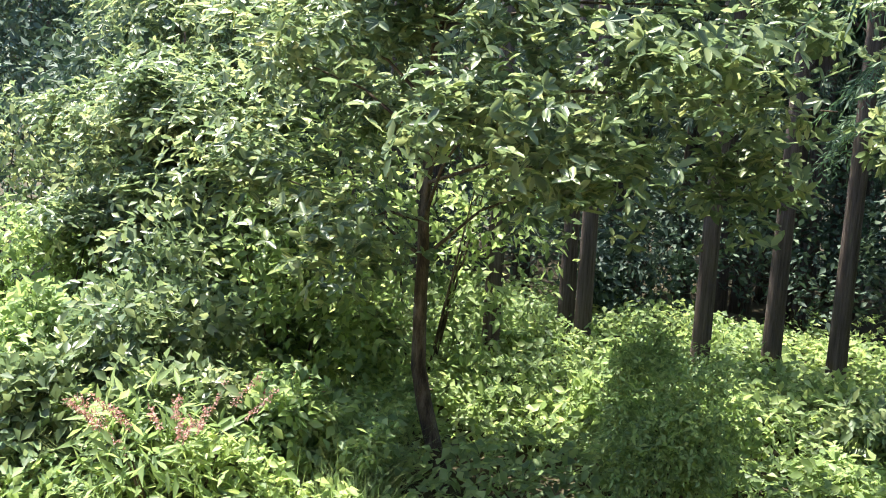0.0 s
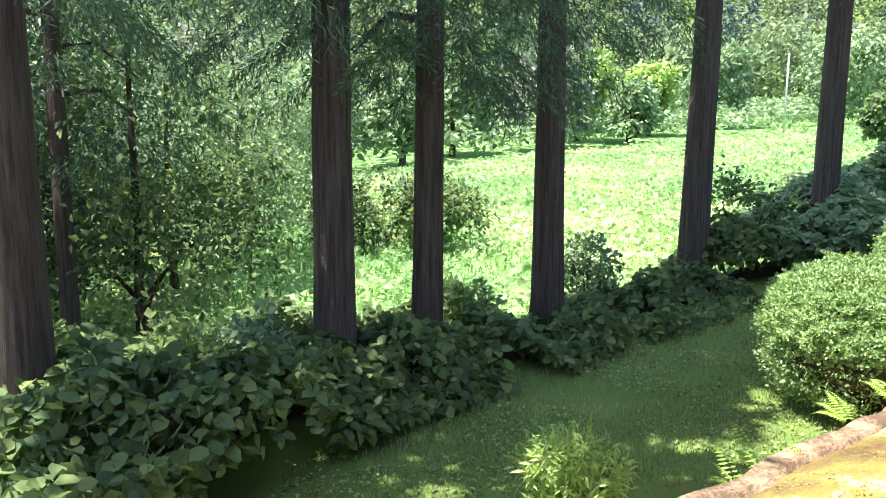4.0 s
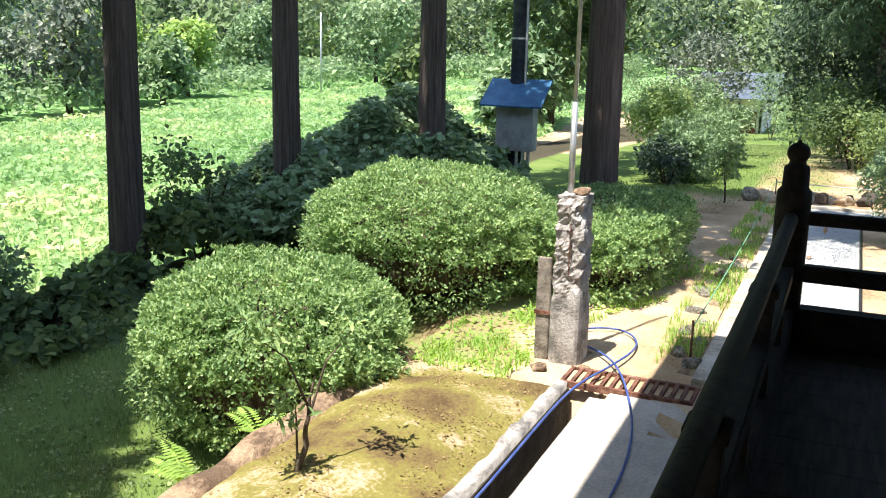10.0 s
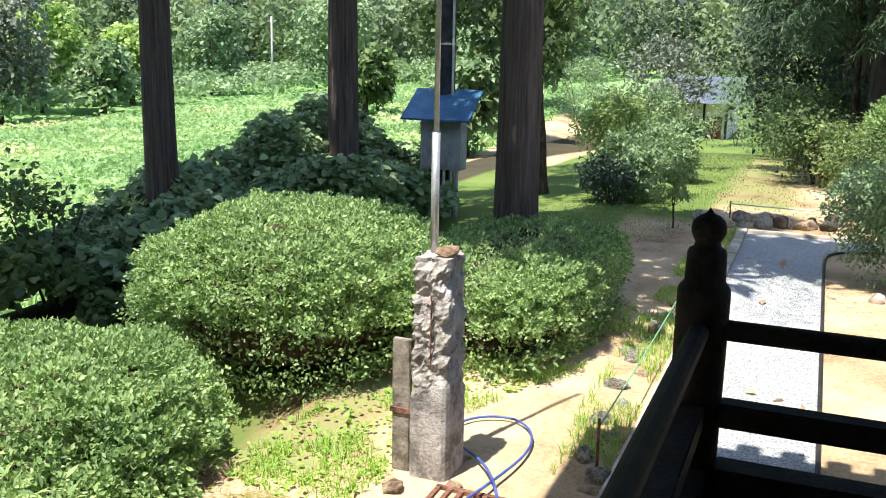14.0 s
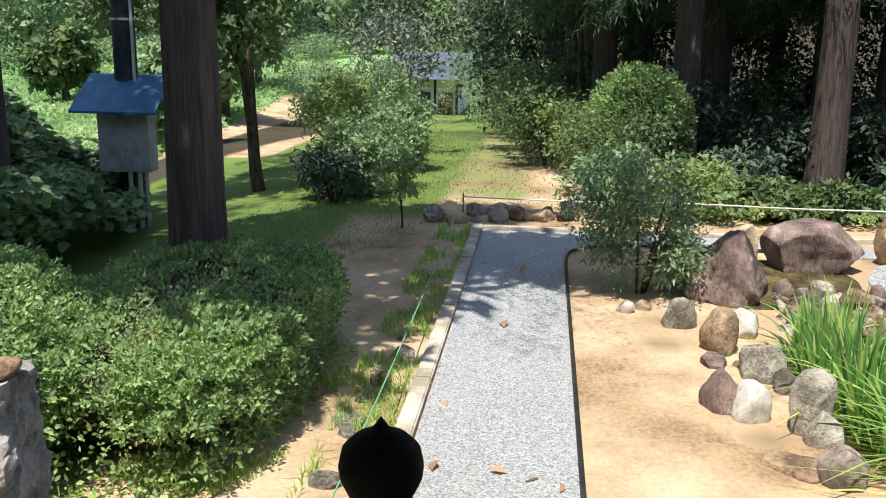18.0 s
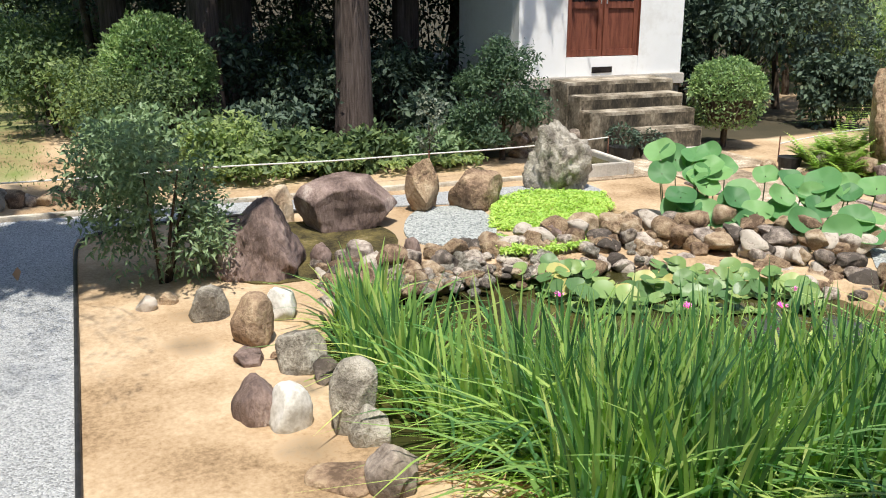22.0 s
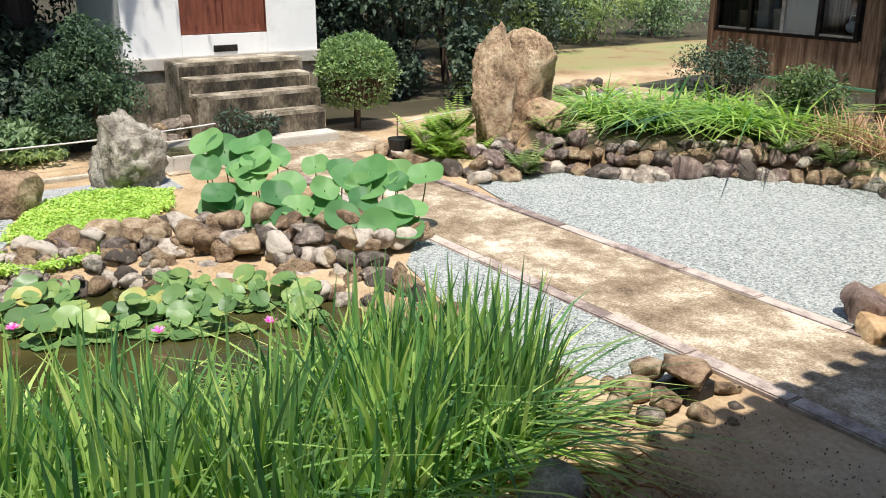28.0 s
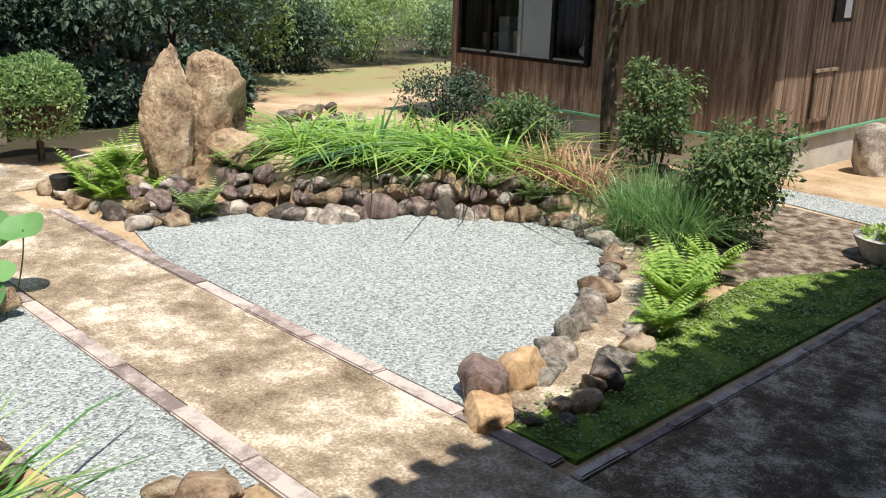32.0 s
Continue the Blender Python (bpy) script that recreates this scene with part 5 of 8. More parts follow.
    for i in range(n):
        a, b = wx0 + (wx1 - wx0) * i / n + 0.03, wx0 + (wx1 - wx0) * (i + 1) / n - 0.03
        part("sash_rail", bx(a, -0.03, wz0 + 0.002, b, 0.01, wz0 + 0.035), MAT_STEEL, win)
        if i == 1:
            part("screen", bx(a, -0.02, wz0 + 0.036, b, -0.012, wz1), MAT_PLASTER, win, "pale paper screen behind the pane")
        g = part("pane", bx(a, -0.008, wz0 + 0.036, b, -0.004, wz1), MAT_GLASS, win, "clear window pane")
        g.visible_shadow = False
    # things seen through the panes
    t = thing("kettle", x0 + wx0 + 0.3, y - 0.42, 1.2, "white kettle on a shelf behind the window", "kettle")
    bm = bmesh.new()
    bmesh.ops.create_uvsphere(bm, u_segments=16, v_segments=10, radius=0.13)
    bmesh.ops.scale(bm, vec=(1.1, 1, 0.75), verts=bm.verts)
    bmesh.ops.translate(bm, verts=bm.verts, vec=(0, 0, 0.13))
    part("body", bm, MAT_PLASTER, t, smooth=True)
    V, F = tube([(-0.1, 0, 0.2), (-0.09, 0, 0.3), (0.09, 0, 0.3), (0.1, 0, 0.2)], [0.01] * 4, 6)
    mesh_ob("handle", V, F, MAT_PLASTER, t)
    s = thing("window_shelf", x0 + wx0 + 1.2, y - 0.45, 1.16, "wooden shelf behind the window", "shelf")
    part("board", bx(-1.25, -0.25, 0.0, 1.25, 0.28, 0.04), MAT_PLANK, s)
    part("support", bx(-1.2, -0.25, -0.56, -1.1, 0.2, 0.0), MAT_PLANK, s)
    part("support", bx(1.1, -0.25, -0.56, 1.2, 0.2, 0.0), MAT_PLANK, s)
    for k, (dx, w, hh, m) in enumerate(((1.55, 0.3, 0.3, MAT_PALEKERB), (1.9, 0.22, 0.5, MAT_BOX), (2.2, 0.3, 0.24, MAT_ROCKTAN))):
        o = thing("storage_box", x0 + wx0 + dx, y - 0.45, 1.2, "plain box standing on a shelf behind the window", "box", "boxes behind the window")
        part("carton", bx(-w / 2, -0.12, 0, w / 2, 0.12, hh, bevel=0.01), m, o)
        part("lid", bx(-w / 2 - 0.006, -0.126, hh, w / 2 + 0.006, 0.126, hh + 0.03, bevel=0.005), m, o)
    # hatch on the gable wall and small window
    ht = part("hatch", bx(-0.035, -1.5, 0.72, -0.012, -0.95, 1.3, bevel=0.004), MAT_PLANK, h, "boarded hatch")
    part("hatch_frame", bx(-0.045, -1.52, 0.72, -0.036, -1.46, 1.3), MAT_BARK2, ht)
    part("hatch_frame", bx(-0.045, -0.99, 0.72, -0.036, -0.93, 1.3), MAT_BARK2, ht)
    part("hatch_cap", bx(-0.06, -1.55, 1.31, -0.012, -0.9, 1.35), MAT_PLANK, ht)
    part("hatch_sill", bx(-0.05, -1.53, 0.68, -0.012, -0.92, 0.718), MAT_PLANK, ht)
    sw = part("small_window", bx(-0.04, -1.75, 1.92, -0.012, -1.25, 2.6), MAT_WOODDARK, h, "small dark framed window")
    part("pane", bx(-0.046, -1.7, 1.97, -0.042, -1.5, 2.55), MAT_PLASTER, sw, "white curtain")
    part("vent", bx(0.02, -0.75, 0.16, 0.038, -0.35, 0.38), MAT_WOODDARK, h, "dark floor vent")
    part("vent", bx(1.2, -0.038, 0.16, 1.7, -0.02, 0.38), MAT_WOODDARK, h, "dark floor vent")
    part("vent", bx(3.6, -0.038, 0.16, 4.1, -0.02, 0.38), MAT_WOODDARK, h, "dark floor vent")
    # step block by the wall
    tagged(part("step_block", bx(15.9, -15.6, 0.0, 16.7, -15.25, 0.4, bevel=0.012), MAT_SMOOTHCONC), "pale concrete step block beside the house", "step")


# ---------------------------------------------------------------- utility pole and meter cabinet
def build_pole():
    p = thing("utility_pole", 18.82, 5.26, float(gz(18.82, 5.26)), "dark utility pole with a conduit", "utility pole")
    V, F = tube([(0, 0, -0.2), (0, 0, 9.5)], [0.16, 0.11], 16)
    mesh_ob("shaft", V, F, MAT_POLE, p, smooth=True)
    V, F = tube([(-0.12, -0.17, 0.0), (-0.12, -0.155, 8)], [0.022, 0.022], 8)
    mesh_ob("conduit", V, F, MAT_STEEL, p, "grey conduit tube")
    for z in (2.7, 3.4, 5.0):
        V, F = tube([(0, 0, z), (0, 0, z + 0.03)], [0.168, 0.168], 16)
        mesh_ob("band", V, F, MAT_STEEL, p)
    c = thing("meter_cabinet", 18.55, 5.16, 0.56, "grey meter cabinet with a blue metal canopy on a pole", "cabinet")
    part("body", bx(-0.14, -0.33, 0.0, 0.14, 0.33, 0.78, bevel=0.01), MAT_BOX, c)
    part("door", bx(-0.158, -0.3, 0.05, -0.142, 0.3, 0.62, bevel=0.004), MAT_BOX, c)
    part("side_bracket", bx(-0.1, 0.333, -0.05, 0.1, 0.36, 0.86), MAT_SMOOTHCONC, c)
    bm = bmesh.new()
    q = [bm.verts.new(v) for v in ((-0.52, -0.6, 0.78), (-0.52, 0.52, 0.78), (0.3, 0.6, 1.2), (0.3, -0.52, 1.2))]
    f = bm.faces.new(q)
    r = bmesh.ops.extrude_face_region(bm, geom=[f])
    bmesh.ops.translate(bm, verts=[g for g in r["geom"] if isinstance(g, bmesh.types.BMVert)], vec=(0, 0, 0.03))
    bmesh.ops.recalc_face_normals(bm, faces=bm.faces)
    part("canopy", bm, MAT_BLUEROOF, c, "sloping blue sheet metal canopy")
    for y in (-0.24, -0.14, -0.02):
        V, F = tube([(-0.05, y, -0.75), (-0.05, y, 0.0)], [0.03, 0.03], 8)
        mesh_ob("conduit", V, F, MAT_STEEL, c, "pale conduit tube")
    # far poles
    for x, y in ((47, 26.5),):
        z = float(gz(x, y))
        p = thing("utility_pole", x, y, z, "slim pale utility pole at the far edge of the field", "utility pole")
        V, F = tube([(0, 0, -0.2), (0, 0, 4.5)], [0.06, 0.045], 10)
        mesh_ob("shaft", V, F, MAT_STEEL, p, smooth=True)
    cord("power_cable", [(18.8, 5.3, 8.9), (30, 14, 8.0), (47, 26.5, 8.4), (70, 40, 12)], 0.012, MAT_BLACK, "dark overhead power cable on poles", "cable")


# ---------------------------------------------------------------- far house at the path's end
def build_far_house():
    z = -2.7
    h = thing("far_house", 56.0, 5.2, z, "distant pale house with blue-grey tiled roof", "house")
    part("wall", bx(0, -0.9, 0, 6, 2.2, 2.6), MAT_PLASTER, h, "white plaster wall")
    part("dado", bx(-0.05, -0.9, 0.0, -0.003, 2.2, 0.7), MAT_BOX, h)
    part("door", bx(-0.06, -0.6, 0.0, -0.053, 0.2, 1.9), MAT_REDDOOR, h, "reddish door")
    for y in (1.1,):
        w = part("window", bx(-0.06, y - 0.5, 0.9, -0.003, y + 0.4, 1.9), MAT_POLE, h, "dark window")
    for y in (-0.8, 0.35, 1.7):
        part("post", bx(-0.12, y - 0.06, 0, -0.062, y + 0.06, 2.6), MAT_WOODDARK, h)
    V = [(-1.0, -1.6, 2.603), (-1.0, 2.9, 2.603), (7, 2.9, 2.603), (7, -1.6, 2.603), (3, -1.6, 3.9), (3, 2.9, 3.9)]
    mesh_ob("roof", V, [(0, 1, 2, 3), (0, 4, 5, 1), (2, 5, 4, 3), (1, 5, 2), (0, 3, 4)], MAT_SLATE, h, "blue-grey tiled roof")


# ---------------------------------------------------------------- rocks
def build_rocks():
    B = big_rock
    B("boulder", 11, MAT_ROCKPURPLE, 15.75, -2.0, -0.05, 1.0, 1.08, 0.68, "tall purplish brown boulder beside the pond", 20, 13, 0.09, freq=1.6, taper=-0.45)
    B("boulder", 12, MAT_ROCKPURPLE, 17.02, -3.05, -0.05, 0.8, 1.0, 0.56, "broad rounded purplish boulder", 8, 9, 0.05, freq=1.1, round_off=0.06)
    B("boulder", 13, MAT_ROCKTAN, 17.35, -2.45, -0.05, 0.35, 0.4, 0.42, "tan boulder behind a purplish one", 40)
    B("standing_stone", 14, MAT_ROCKBROWN, 17.25, -3.99, -0.04, 0.36, 0.38, 0.6, "upright tan standing stone", 10, 12, 0.04)
    B("standing_stone", 15, MAT_ROCKTAN, 17.2, -4.62, -0.04, 0.5, 0.62, 0.45, "pointed tan stone beside the cress", 0, 12, 0.05)
    B("standing_stone", 37, MAT_ROCKGREY, 17.6, -5.87, -0.04, 0.6, 0.78, 0.84, "rough pale grey standing stone with pits", 0, 14, 0.15, freq=2.6, boxy=1.0)
    B("standing_stone", 44, MAT_ROCKBROWN, 16.55, -9.74, 0.1, 0.72, 0.84, 1.5, "tall upright tan standing stone", 30, 13, 0.12, lean=(3, 0), freq=2.2, round_off=0.0, boxy=0.75, taper=0.42)
    B("standing_stone", 45, MAT_ROCKBROWN, 16.75, -10.5, 0.45, 0.6, 0.86, 1.06, "broad tan standing stone with a hollow top", -10, 12, 0.1, lean=(-4, 0), freq=1.7, round_off=0.02, boxy=0.7, taper=0.2)
    B("boulder", 59, MAT_ROCKBROWN, 16.55, -10.45, 0.1, 0.85, 0.8, 0.6, "broad brown boulder under a standing stone", 25, 12, 0.07)
    B("boulder", 19, MAT_ROCKTAN, 16.3, -10.95, 0.12, 0.5, 0.6, 0.3, "flat topped tan boulder", 0, 12, 0.05)
    # stones on the near bank of the pond
    for k, (x, y, sx, sy, sz, m, lab) in enumerate((
            (14.78, -1.4, 0.3, 0.3, 0.28, MAT_ROCKGREY, "pale round stone on the pond bank"),
            (14.57, -1.9, 0.26, 0.26, 0.27, MAT_ROCKWHITE, "white round stone on the pond bank"),
            (14.18, -1.62, 0.3, 0.36, 0.38, MAT_ROCKTAN, "upright brown stone on the pond bank"),
            (13.82, -1.53, 0.2, 0.24, 0.13, MAT_ROCKPURPLE, "flat purplish stone on sand"),
            (13.82, -1.75, 0.14, 0.16, 0.1, MAT_ROCKTAN, "small tan stone on sand"),
            (13.62, -1.84, 0.34, 0.33, 0.29, MAT_ROCKGREY, "mossy grey stone at the pond edge"),
            (13.35, -1.95, 0.2, 0.22, 0.2, MAT_ROCK, "brown stone at the pond edge"),
            (13.02, -1.44, 0.3, 0.32, 0.3, MAT_ROCKPURPLE, "brown rounded stone on sand"),
            (12.85, -1.59, 0.26, 0.23, 0.29, MAT_ROCKWHITE, "white rounded stone on sand"),
            (12.7, -1.92, 0.28, 0.28, 0.44, MAT_ROCKGREY, "tall pale grey stone at the pond edge"),
            (12.5, -1.95, 0.22, 0.22, 0.25, MAT_ROCKGREY, "pale grey stone at the pond edge"),
            (12.18, -1.73, 0.42, 0.34, 0.1, MAT_ROCKTAN, "flat tan slab sunk in sand"),
            (12.03, -1.93, 0.28, 0.3, 0.25, MAT_ROCK, "brown stone at the pond edge"),
            (15.1, -0.98, 0.16, 0.18, 0.14, MAT_ROCK, "small brown stone under a bush"),
            (15.2, -1.15, 0.16, 0.14, 0.12, MAT_ROCKTAN, "small tan stone under a bush"),
            (15.41, -3.21, 0.16, 0.16, 0.3, MAT_ROCKPURPLE, "dark upright stone on the far pond bank"),
            (15.73, -2.83, 0.25, 0.3, 0.22, MAT_ROCK, "rounded brown stone on the far pond bank"),
            (15.75, -2.5, 0.2, 0.22, 0.24, MAT_ROCKPURPLE, "purplish stone on the far pond bank"),
            (15.69, -4.74, 0.26, 0.33, 0.22, MAT_ROCKPURPLE, "reddish rounded stone beside the cress"),
            (10.55, -5.62, 0.36, 0.34, 0.34, MAT_ROCKGREY, "angular grey boulder by the irises"),
            (10.62, -5.32, 0.16, 0.18, 0.16, MAT_ROCKTAN, "tan stone by the irises"),
            (10.6, -5.08, 0.17, 0.17, 0.14, MAT_ROCKGREY, "grey stone by the irises"),
            (12.51, -17.6, 0.5, 0.5, 0.7, MAT_ROCK, "upright brown stone by the wooden house"))):
        B("stone", 100 + k, m, x, y, -0.05, sx, sy, sz, lab, k * 37, 11, 0.05, sub=4, round_off=0.05)
    rng = random.Random(21)
    mats = [MAT_ROCK, MAT_ROCK, MAT_ROCKBROWN, MAT_ROCKTAN]
    # far bank of the pond: two courses of stones and a shingle beach
    far = [(14.75, -2.3), (15.1, -3.0), (15.28, -3.9), (15.18, -4.75), (14.88, -5.5), (14.3, -6.15), (13.7, -6.5), (13.2, -6.6)]
    bank = thing("pond_bank_stones", 15, -4, 0.0, "brown stones set round the far pond bank", "stone border")
    rows = [(x, y, -0.1, rng.uniform(0.15, 0.27)) for x, y in along(far, 0.17, rng, 0.05)]
    rows += [(x, y, 0.06, rng.uniform(0.16, 0.3)) for x, y in along([(x + 0.25, y - 0.06) for x, y in far], 0.22, rng, 0.06)]
    rows += [(x + rng.uniform(0.0, 0.45), y - rng.uniform(0.0, 0.12), 0.0, rng.uniform(0.14, 0.28)) for x, y in along(far, 0.085, rng, 0.08)]
    rows += [(x - rng.uniform(0.0, 0.2), y + rng.uniform(0.0, 0.15), -0.12, rng.uniform(0.12, 0.24)) for x, y in along(far, 0.09, rng, 0.05)]
    rows += [(x, y, 0.1, rng.uniform(0.18, 0.32)) for x, y in along([(15.45, -5.3), (15.05, -5.95), (14.55, -6.5), (14.1, -6.9)], 0.13, rng, 0.12)]
    rows += [(x, y, 0.08, rng.uniform(0.18, 0.34)) for x, y in along([(15.75, -4.5), (15.6, -5.2), (15.2, -5.9), (14.7, -6.5), (14.35, -7.0), (14.2, -7.35)], 0.2, rng, 0.08)]
    rows += [(x, y, 0.16, rng.uniform(0.2, 0.32)) for x, y in along([(15.5, -5.6), (15.0, -6.3), (14.6, -6.9)], 0.26, rng, 0.06)]
    rows += [(x, y, 0.0, rng.uniform(0.18, 0.3)) for x, y in along([(13.6, -6.55), (12.9, -6.6), (12.2, -6.55), (11.5, -6.6)], 0.22, rng, 0.06)]
    lay_stones(bank, rows, rng, mats)
    peb = thing("beach_pebbles", 15.0, -3.2, -0.05, "small pale pebbles on the pond bank", "pebbles")
    rows = [(rng.gauss(14.98, 0.14), rng.uniform(-4.3, -2.3), -0.04, rng.uniform(0.07, 0.15)) for _ in range(170)]
    rows += [(rng.gauss(15.35, 0.2), rng.uniform(-5.4, -2.4), 0.0, rng.uniform(0.09, 0.2)) for _ in range(120)]
    lay_stones(peb, rows, rng, [MAT_ROCKGREY, MAT_ROCKTAN, MAT_ROCK])
    # drain hollow by the walkway
    B("boulder", 55, MAT_ROCKTAN, 11.12, -7.08, 0.12, 0.34, 0.34, 0.11, "flat tan stone roofing a small drain hollow", 10, 12, 0.06, sub=4)
    # Solid black block; its colour stands in for shade inside the drain mouth.
    tagged(part("drain_hole", bx(11.0, -7.2, -0.04, 11.16, -6.98, 0.1), MAT_BLACK), "dark mouth of a small drain between stones", "drain", "", "structure")
    hollow = thing("drain_stones", 11.0, -7.0, 0.0, "low pile of tan stones round a drain mouth", "stone border")
    lay_stones(hollow, [(10.98, -7.3, 0.0, 0.2), (11.05, -6.86, 0.0, 0.22), (10.88, -6.94, -0.03, 0.15), (10.86, -7.22, -0.03, 0.12), (11.25, -6.82, 0.0, 0.22), (11.0, -6.7, -0.02, 0.18), (11.3, -7.25, 0.02, 0.2), (10.8, -6.75, -0.03, 0.13), (11.32, -7.0, 0.06, 0.22), (11.18, -6.62, 0.0, 0.2), (11.42, -6.78, 0.0, 0.16), (10.86, -6.58, -0.03, 0.12), (10.75, -7.05, -0.03, 0.09)], rng, [MAT_ROCKTAN, MAT_ROCKTAN, MAT_ROCK])
    # stones round the gravel bed
    back = [(15.75, -9.0), (15.95, -9.6), (15.55, -10.25), (14.85, -10.6), (14.7, -11.3), (14.0, -12.0), (13.3, -12.35)]
    wall = thing("dry_stone_wall", 15, -11, 0.0, "low dry stone wall of brown rocks behind the gravel bed", "stone wall")
    rows = [(x, y, 0.0, rng.uniform(0.2, 0.36)) for x, y in along(back, 0.165, rng, 0.05)]
    rows += [(x + 0.13, y - 0.09, 0.16, rng.uniform(0.16, 0.3)) for x, y in along(back, 0.15, rng, 0.05)]
    rows += [(x + 0.3, y - 0.18, 0.26, rng.uniform(0.14, 0.26)) for x, y in along(back, 0.17, rng, 0.07)]
    lay_stones(wall, rows, rng, [MAT_ROCK, MAT_ROCK, MAT_ROCKBROWN, MAT_ROCKPURPLE])
    side = [(13.2, -12.3), (12.5, -12.05), (11.95, -11.2), (11.45, -10.1), (11.1, -9.3)]
    ring = thing("channel_stones", 11.6, -10.5, 0.0, "pale and brown stones lining a dry stream channel", "stone border")
    rows = [(x, y, 0.0, rng.uniform(0.2, 0.32)) for x, y in along(side, 0.19, rng, 0.03)]
    outer = [(12.9, -12.7), (12.15, -12.3), (11.55, -11.4), (11.1, -10.4), (10.8, -9.6), (10.65, -9.0)]
    rows += [(x, y, 0.0, rng.uniform(0.2, 0.34)) for x, y in along(outer, 0.19, rng, 0.05)]
    rows += [(x, y, 0.0, rng.uniform(0.14, 0.22)) for x, y in along([(10.62, -9.05), (10.75, -8.9), (10.95, -8.82)], 0.15, rng, 0.05)]
    lay_stones(ring, rows, rng, [MAT_ROCK, MAT_ROCKTAN, MAT_ROCKGREY, MAT_ROCK])
    slab("moss_patch", rounded([(15.3, -1.7), (16.6, -1.4), (17.3, -1.9), (17.2, -3.0), (16.7, -3.45), (15.9, -3.3), (15.35, -2.6)], 2), -0.05, 0.01, MAT_DARKMOSS, "brown mossy ground between the boulders", "moss")
    slab("stream_bed", [(11.05, -8.95), (11.3, -9.9), (11.8, -11.0), (12.4, -11.95), (12.6, -12.35), (12.2, -12.2), (11.6, -11.3), (11.15, -10.3), (10.85, -9.4), (10.8, -8.95)], -0.05, 0.04, MAT_CONC, "pale cement bed of a dry stream channel", "channel")
    B("boulder", 60, MAT_ROCKORANGE, 10.98, -8.78, 0.0, 0.46, 0.3, 0.14, "orange slab of rock by the walkway", 120, 13, 0.05, sub=4, round_off=-0.05)
    B("boulder", 61, MAT_ROCKPURPLE, 11.2, -8.95, 0.0, 0.32, 0.3, 0.25, "dark brown boulder at the gravel edge", 30, 13, 0.05, sub=4, round_off=-0.04)
    B("boulder", 62, MAT_ROCKORANGE, 11.16, -9.27, 0.0, 0.33, 0.32, 0.26, "tan orange boulder at the gravel edge", 70, 13, 0.05, sub=4, round_off=-0.04)
    # fern mound beside the standing stones
    mound = thing("mound_stones", 16.2, -9.4, 0.0, "stones at the foot of the standing stones", "stone border")
    rows = [(x, y, 0.0, rng.uniform(0.2, 0.34)) for x, y in along([(17.6, -8.95), (16.9, -8.95), (16.3, -9.05), (15.8, -9.1), (15.7, -9.4)], 0.26, rng, 0.05)]
    rows += [(x, y, 0.2, rng.uniform(0.2, 0.3)) for x, y in along([(17.3, -9.2), (16.6, -9.3), (16.0, -9.35)], 0.3, rng, 0.06)]
    lay_stones(mound, rows, rng, [MAT_ROCK, MAT_ROCKTAN, MAT_ROCKGREY])
    # rubble heap before the lane behind
    heap = thing("rubble_heap", 20, -14.5, 0.0, "heap of dark and pale rubble stones", "stone heap")
    rows = [(x, y, 0.0, rng.uniform(0.2, 0.42)) for x, y in along([(18.2, -12.0), (18.5, -12.7), (18.65, -13.4), (18.9, -14.2)], 0.2, rng, 0.16)]
    rows += [(x, y, 0.17, rng.uniform(0.22, 0.36)) for x, y in along([(18.3, -12.3), (18.7, -13.0), (18.85, -14.1)], 0.2, rng, 0.12)]
    rows += [(x, y, 0.34, rng.uniform(0.2, 0.34)) for x, y in along([(18.6, -12.6), (18.8, -13.6)], 0.3, rng, 0.08)]
    lay_stones(heap, rows, rng, [MAT_ROCK, MAT_ROCK, MAT_ROCKTAN])
    # stones round the path's far end
    row = thing("row_of_stones", 18.9, 0.2, 0.0, "brown stones in a row at the end of a gravel path", "stone border")
    rows = [(x, y, -0.02, rng.uniform(0.2, 0.34)) for x, y in along([(18.75, 1.15), (18.9, 0.4), (19.1, -0.4), (19.3, -1.3)], 0.25, rng, 0.08)]
    rows += [(x, y, -0.02, rng.uniform(0.22, 0.36)) for x, y in along([(19.2, 0.7), (19.5, -0.2), (19.7, -1.2)], 0.32, rng, 0.12)]
    lay_stones(row, rows, rng, [MAT_ROCK, MAT_ROCKGREY, MAT_ROCKTAN])
    side = thing("border_stones", 12.5, 0.85, 0.0, "rough pale stones along a timber kerb", "stone border")
    rows = [(x, y, -0.05, rng.uniform(0.14, 0.26)) for x, y in along([(9.8, 0.75), (11.0, 0.85), (12.5, 0.92), (14.0, 0.85)], 0.3, rng, 0.1)]
    lay_stones(side, rows, rng, [MAT_ROCKTAN, MAT_ROCKGREY])
    # rope on iron pins round the garden
    pins = [(18.75, 0.8), (18.85, -1.9), (18.7, -4.6), (18.95, -7.3)]
    for i, (x, y) in enumerate(pins):
        p = thing("rope_stake", x, y, -0.05, "thin iron stake holding a white rope", "stake", "rope stakes")
        V, F = tube([(0, 0, 0), (0, 0, 0.42)], [0.009, 0.009], 8)
        mesh_ob("rod", V, F, MAT_RUST, p)
    cord("rope", [(18.75, 0.8, 0.33), (18.8, -0.6, 0.29), (18.85, -1.9, 0.34), (18.78, -3.2, 0.3), (18.7, -4.6, 0.34), (18.8, -6.0, 0.3), (18.95, -7.3, 0.34)], 0.009, MAT_ROPE, "thin white rope strung between stakes", "rope")
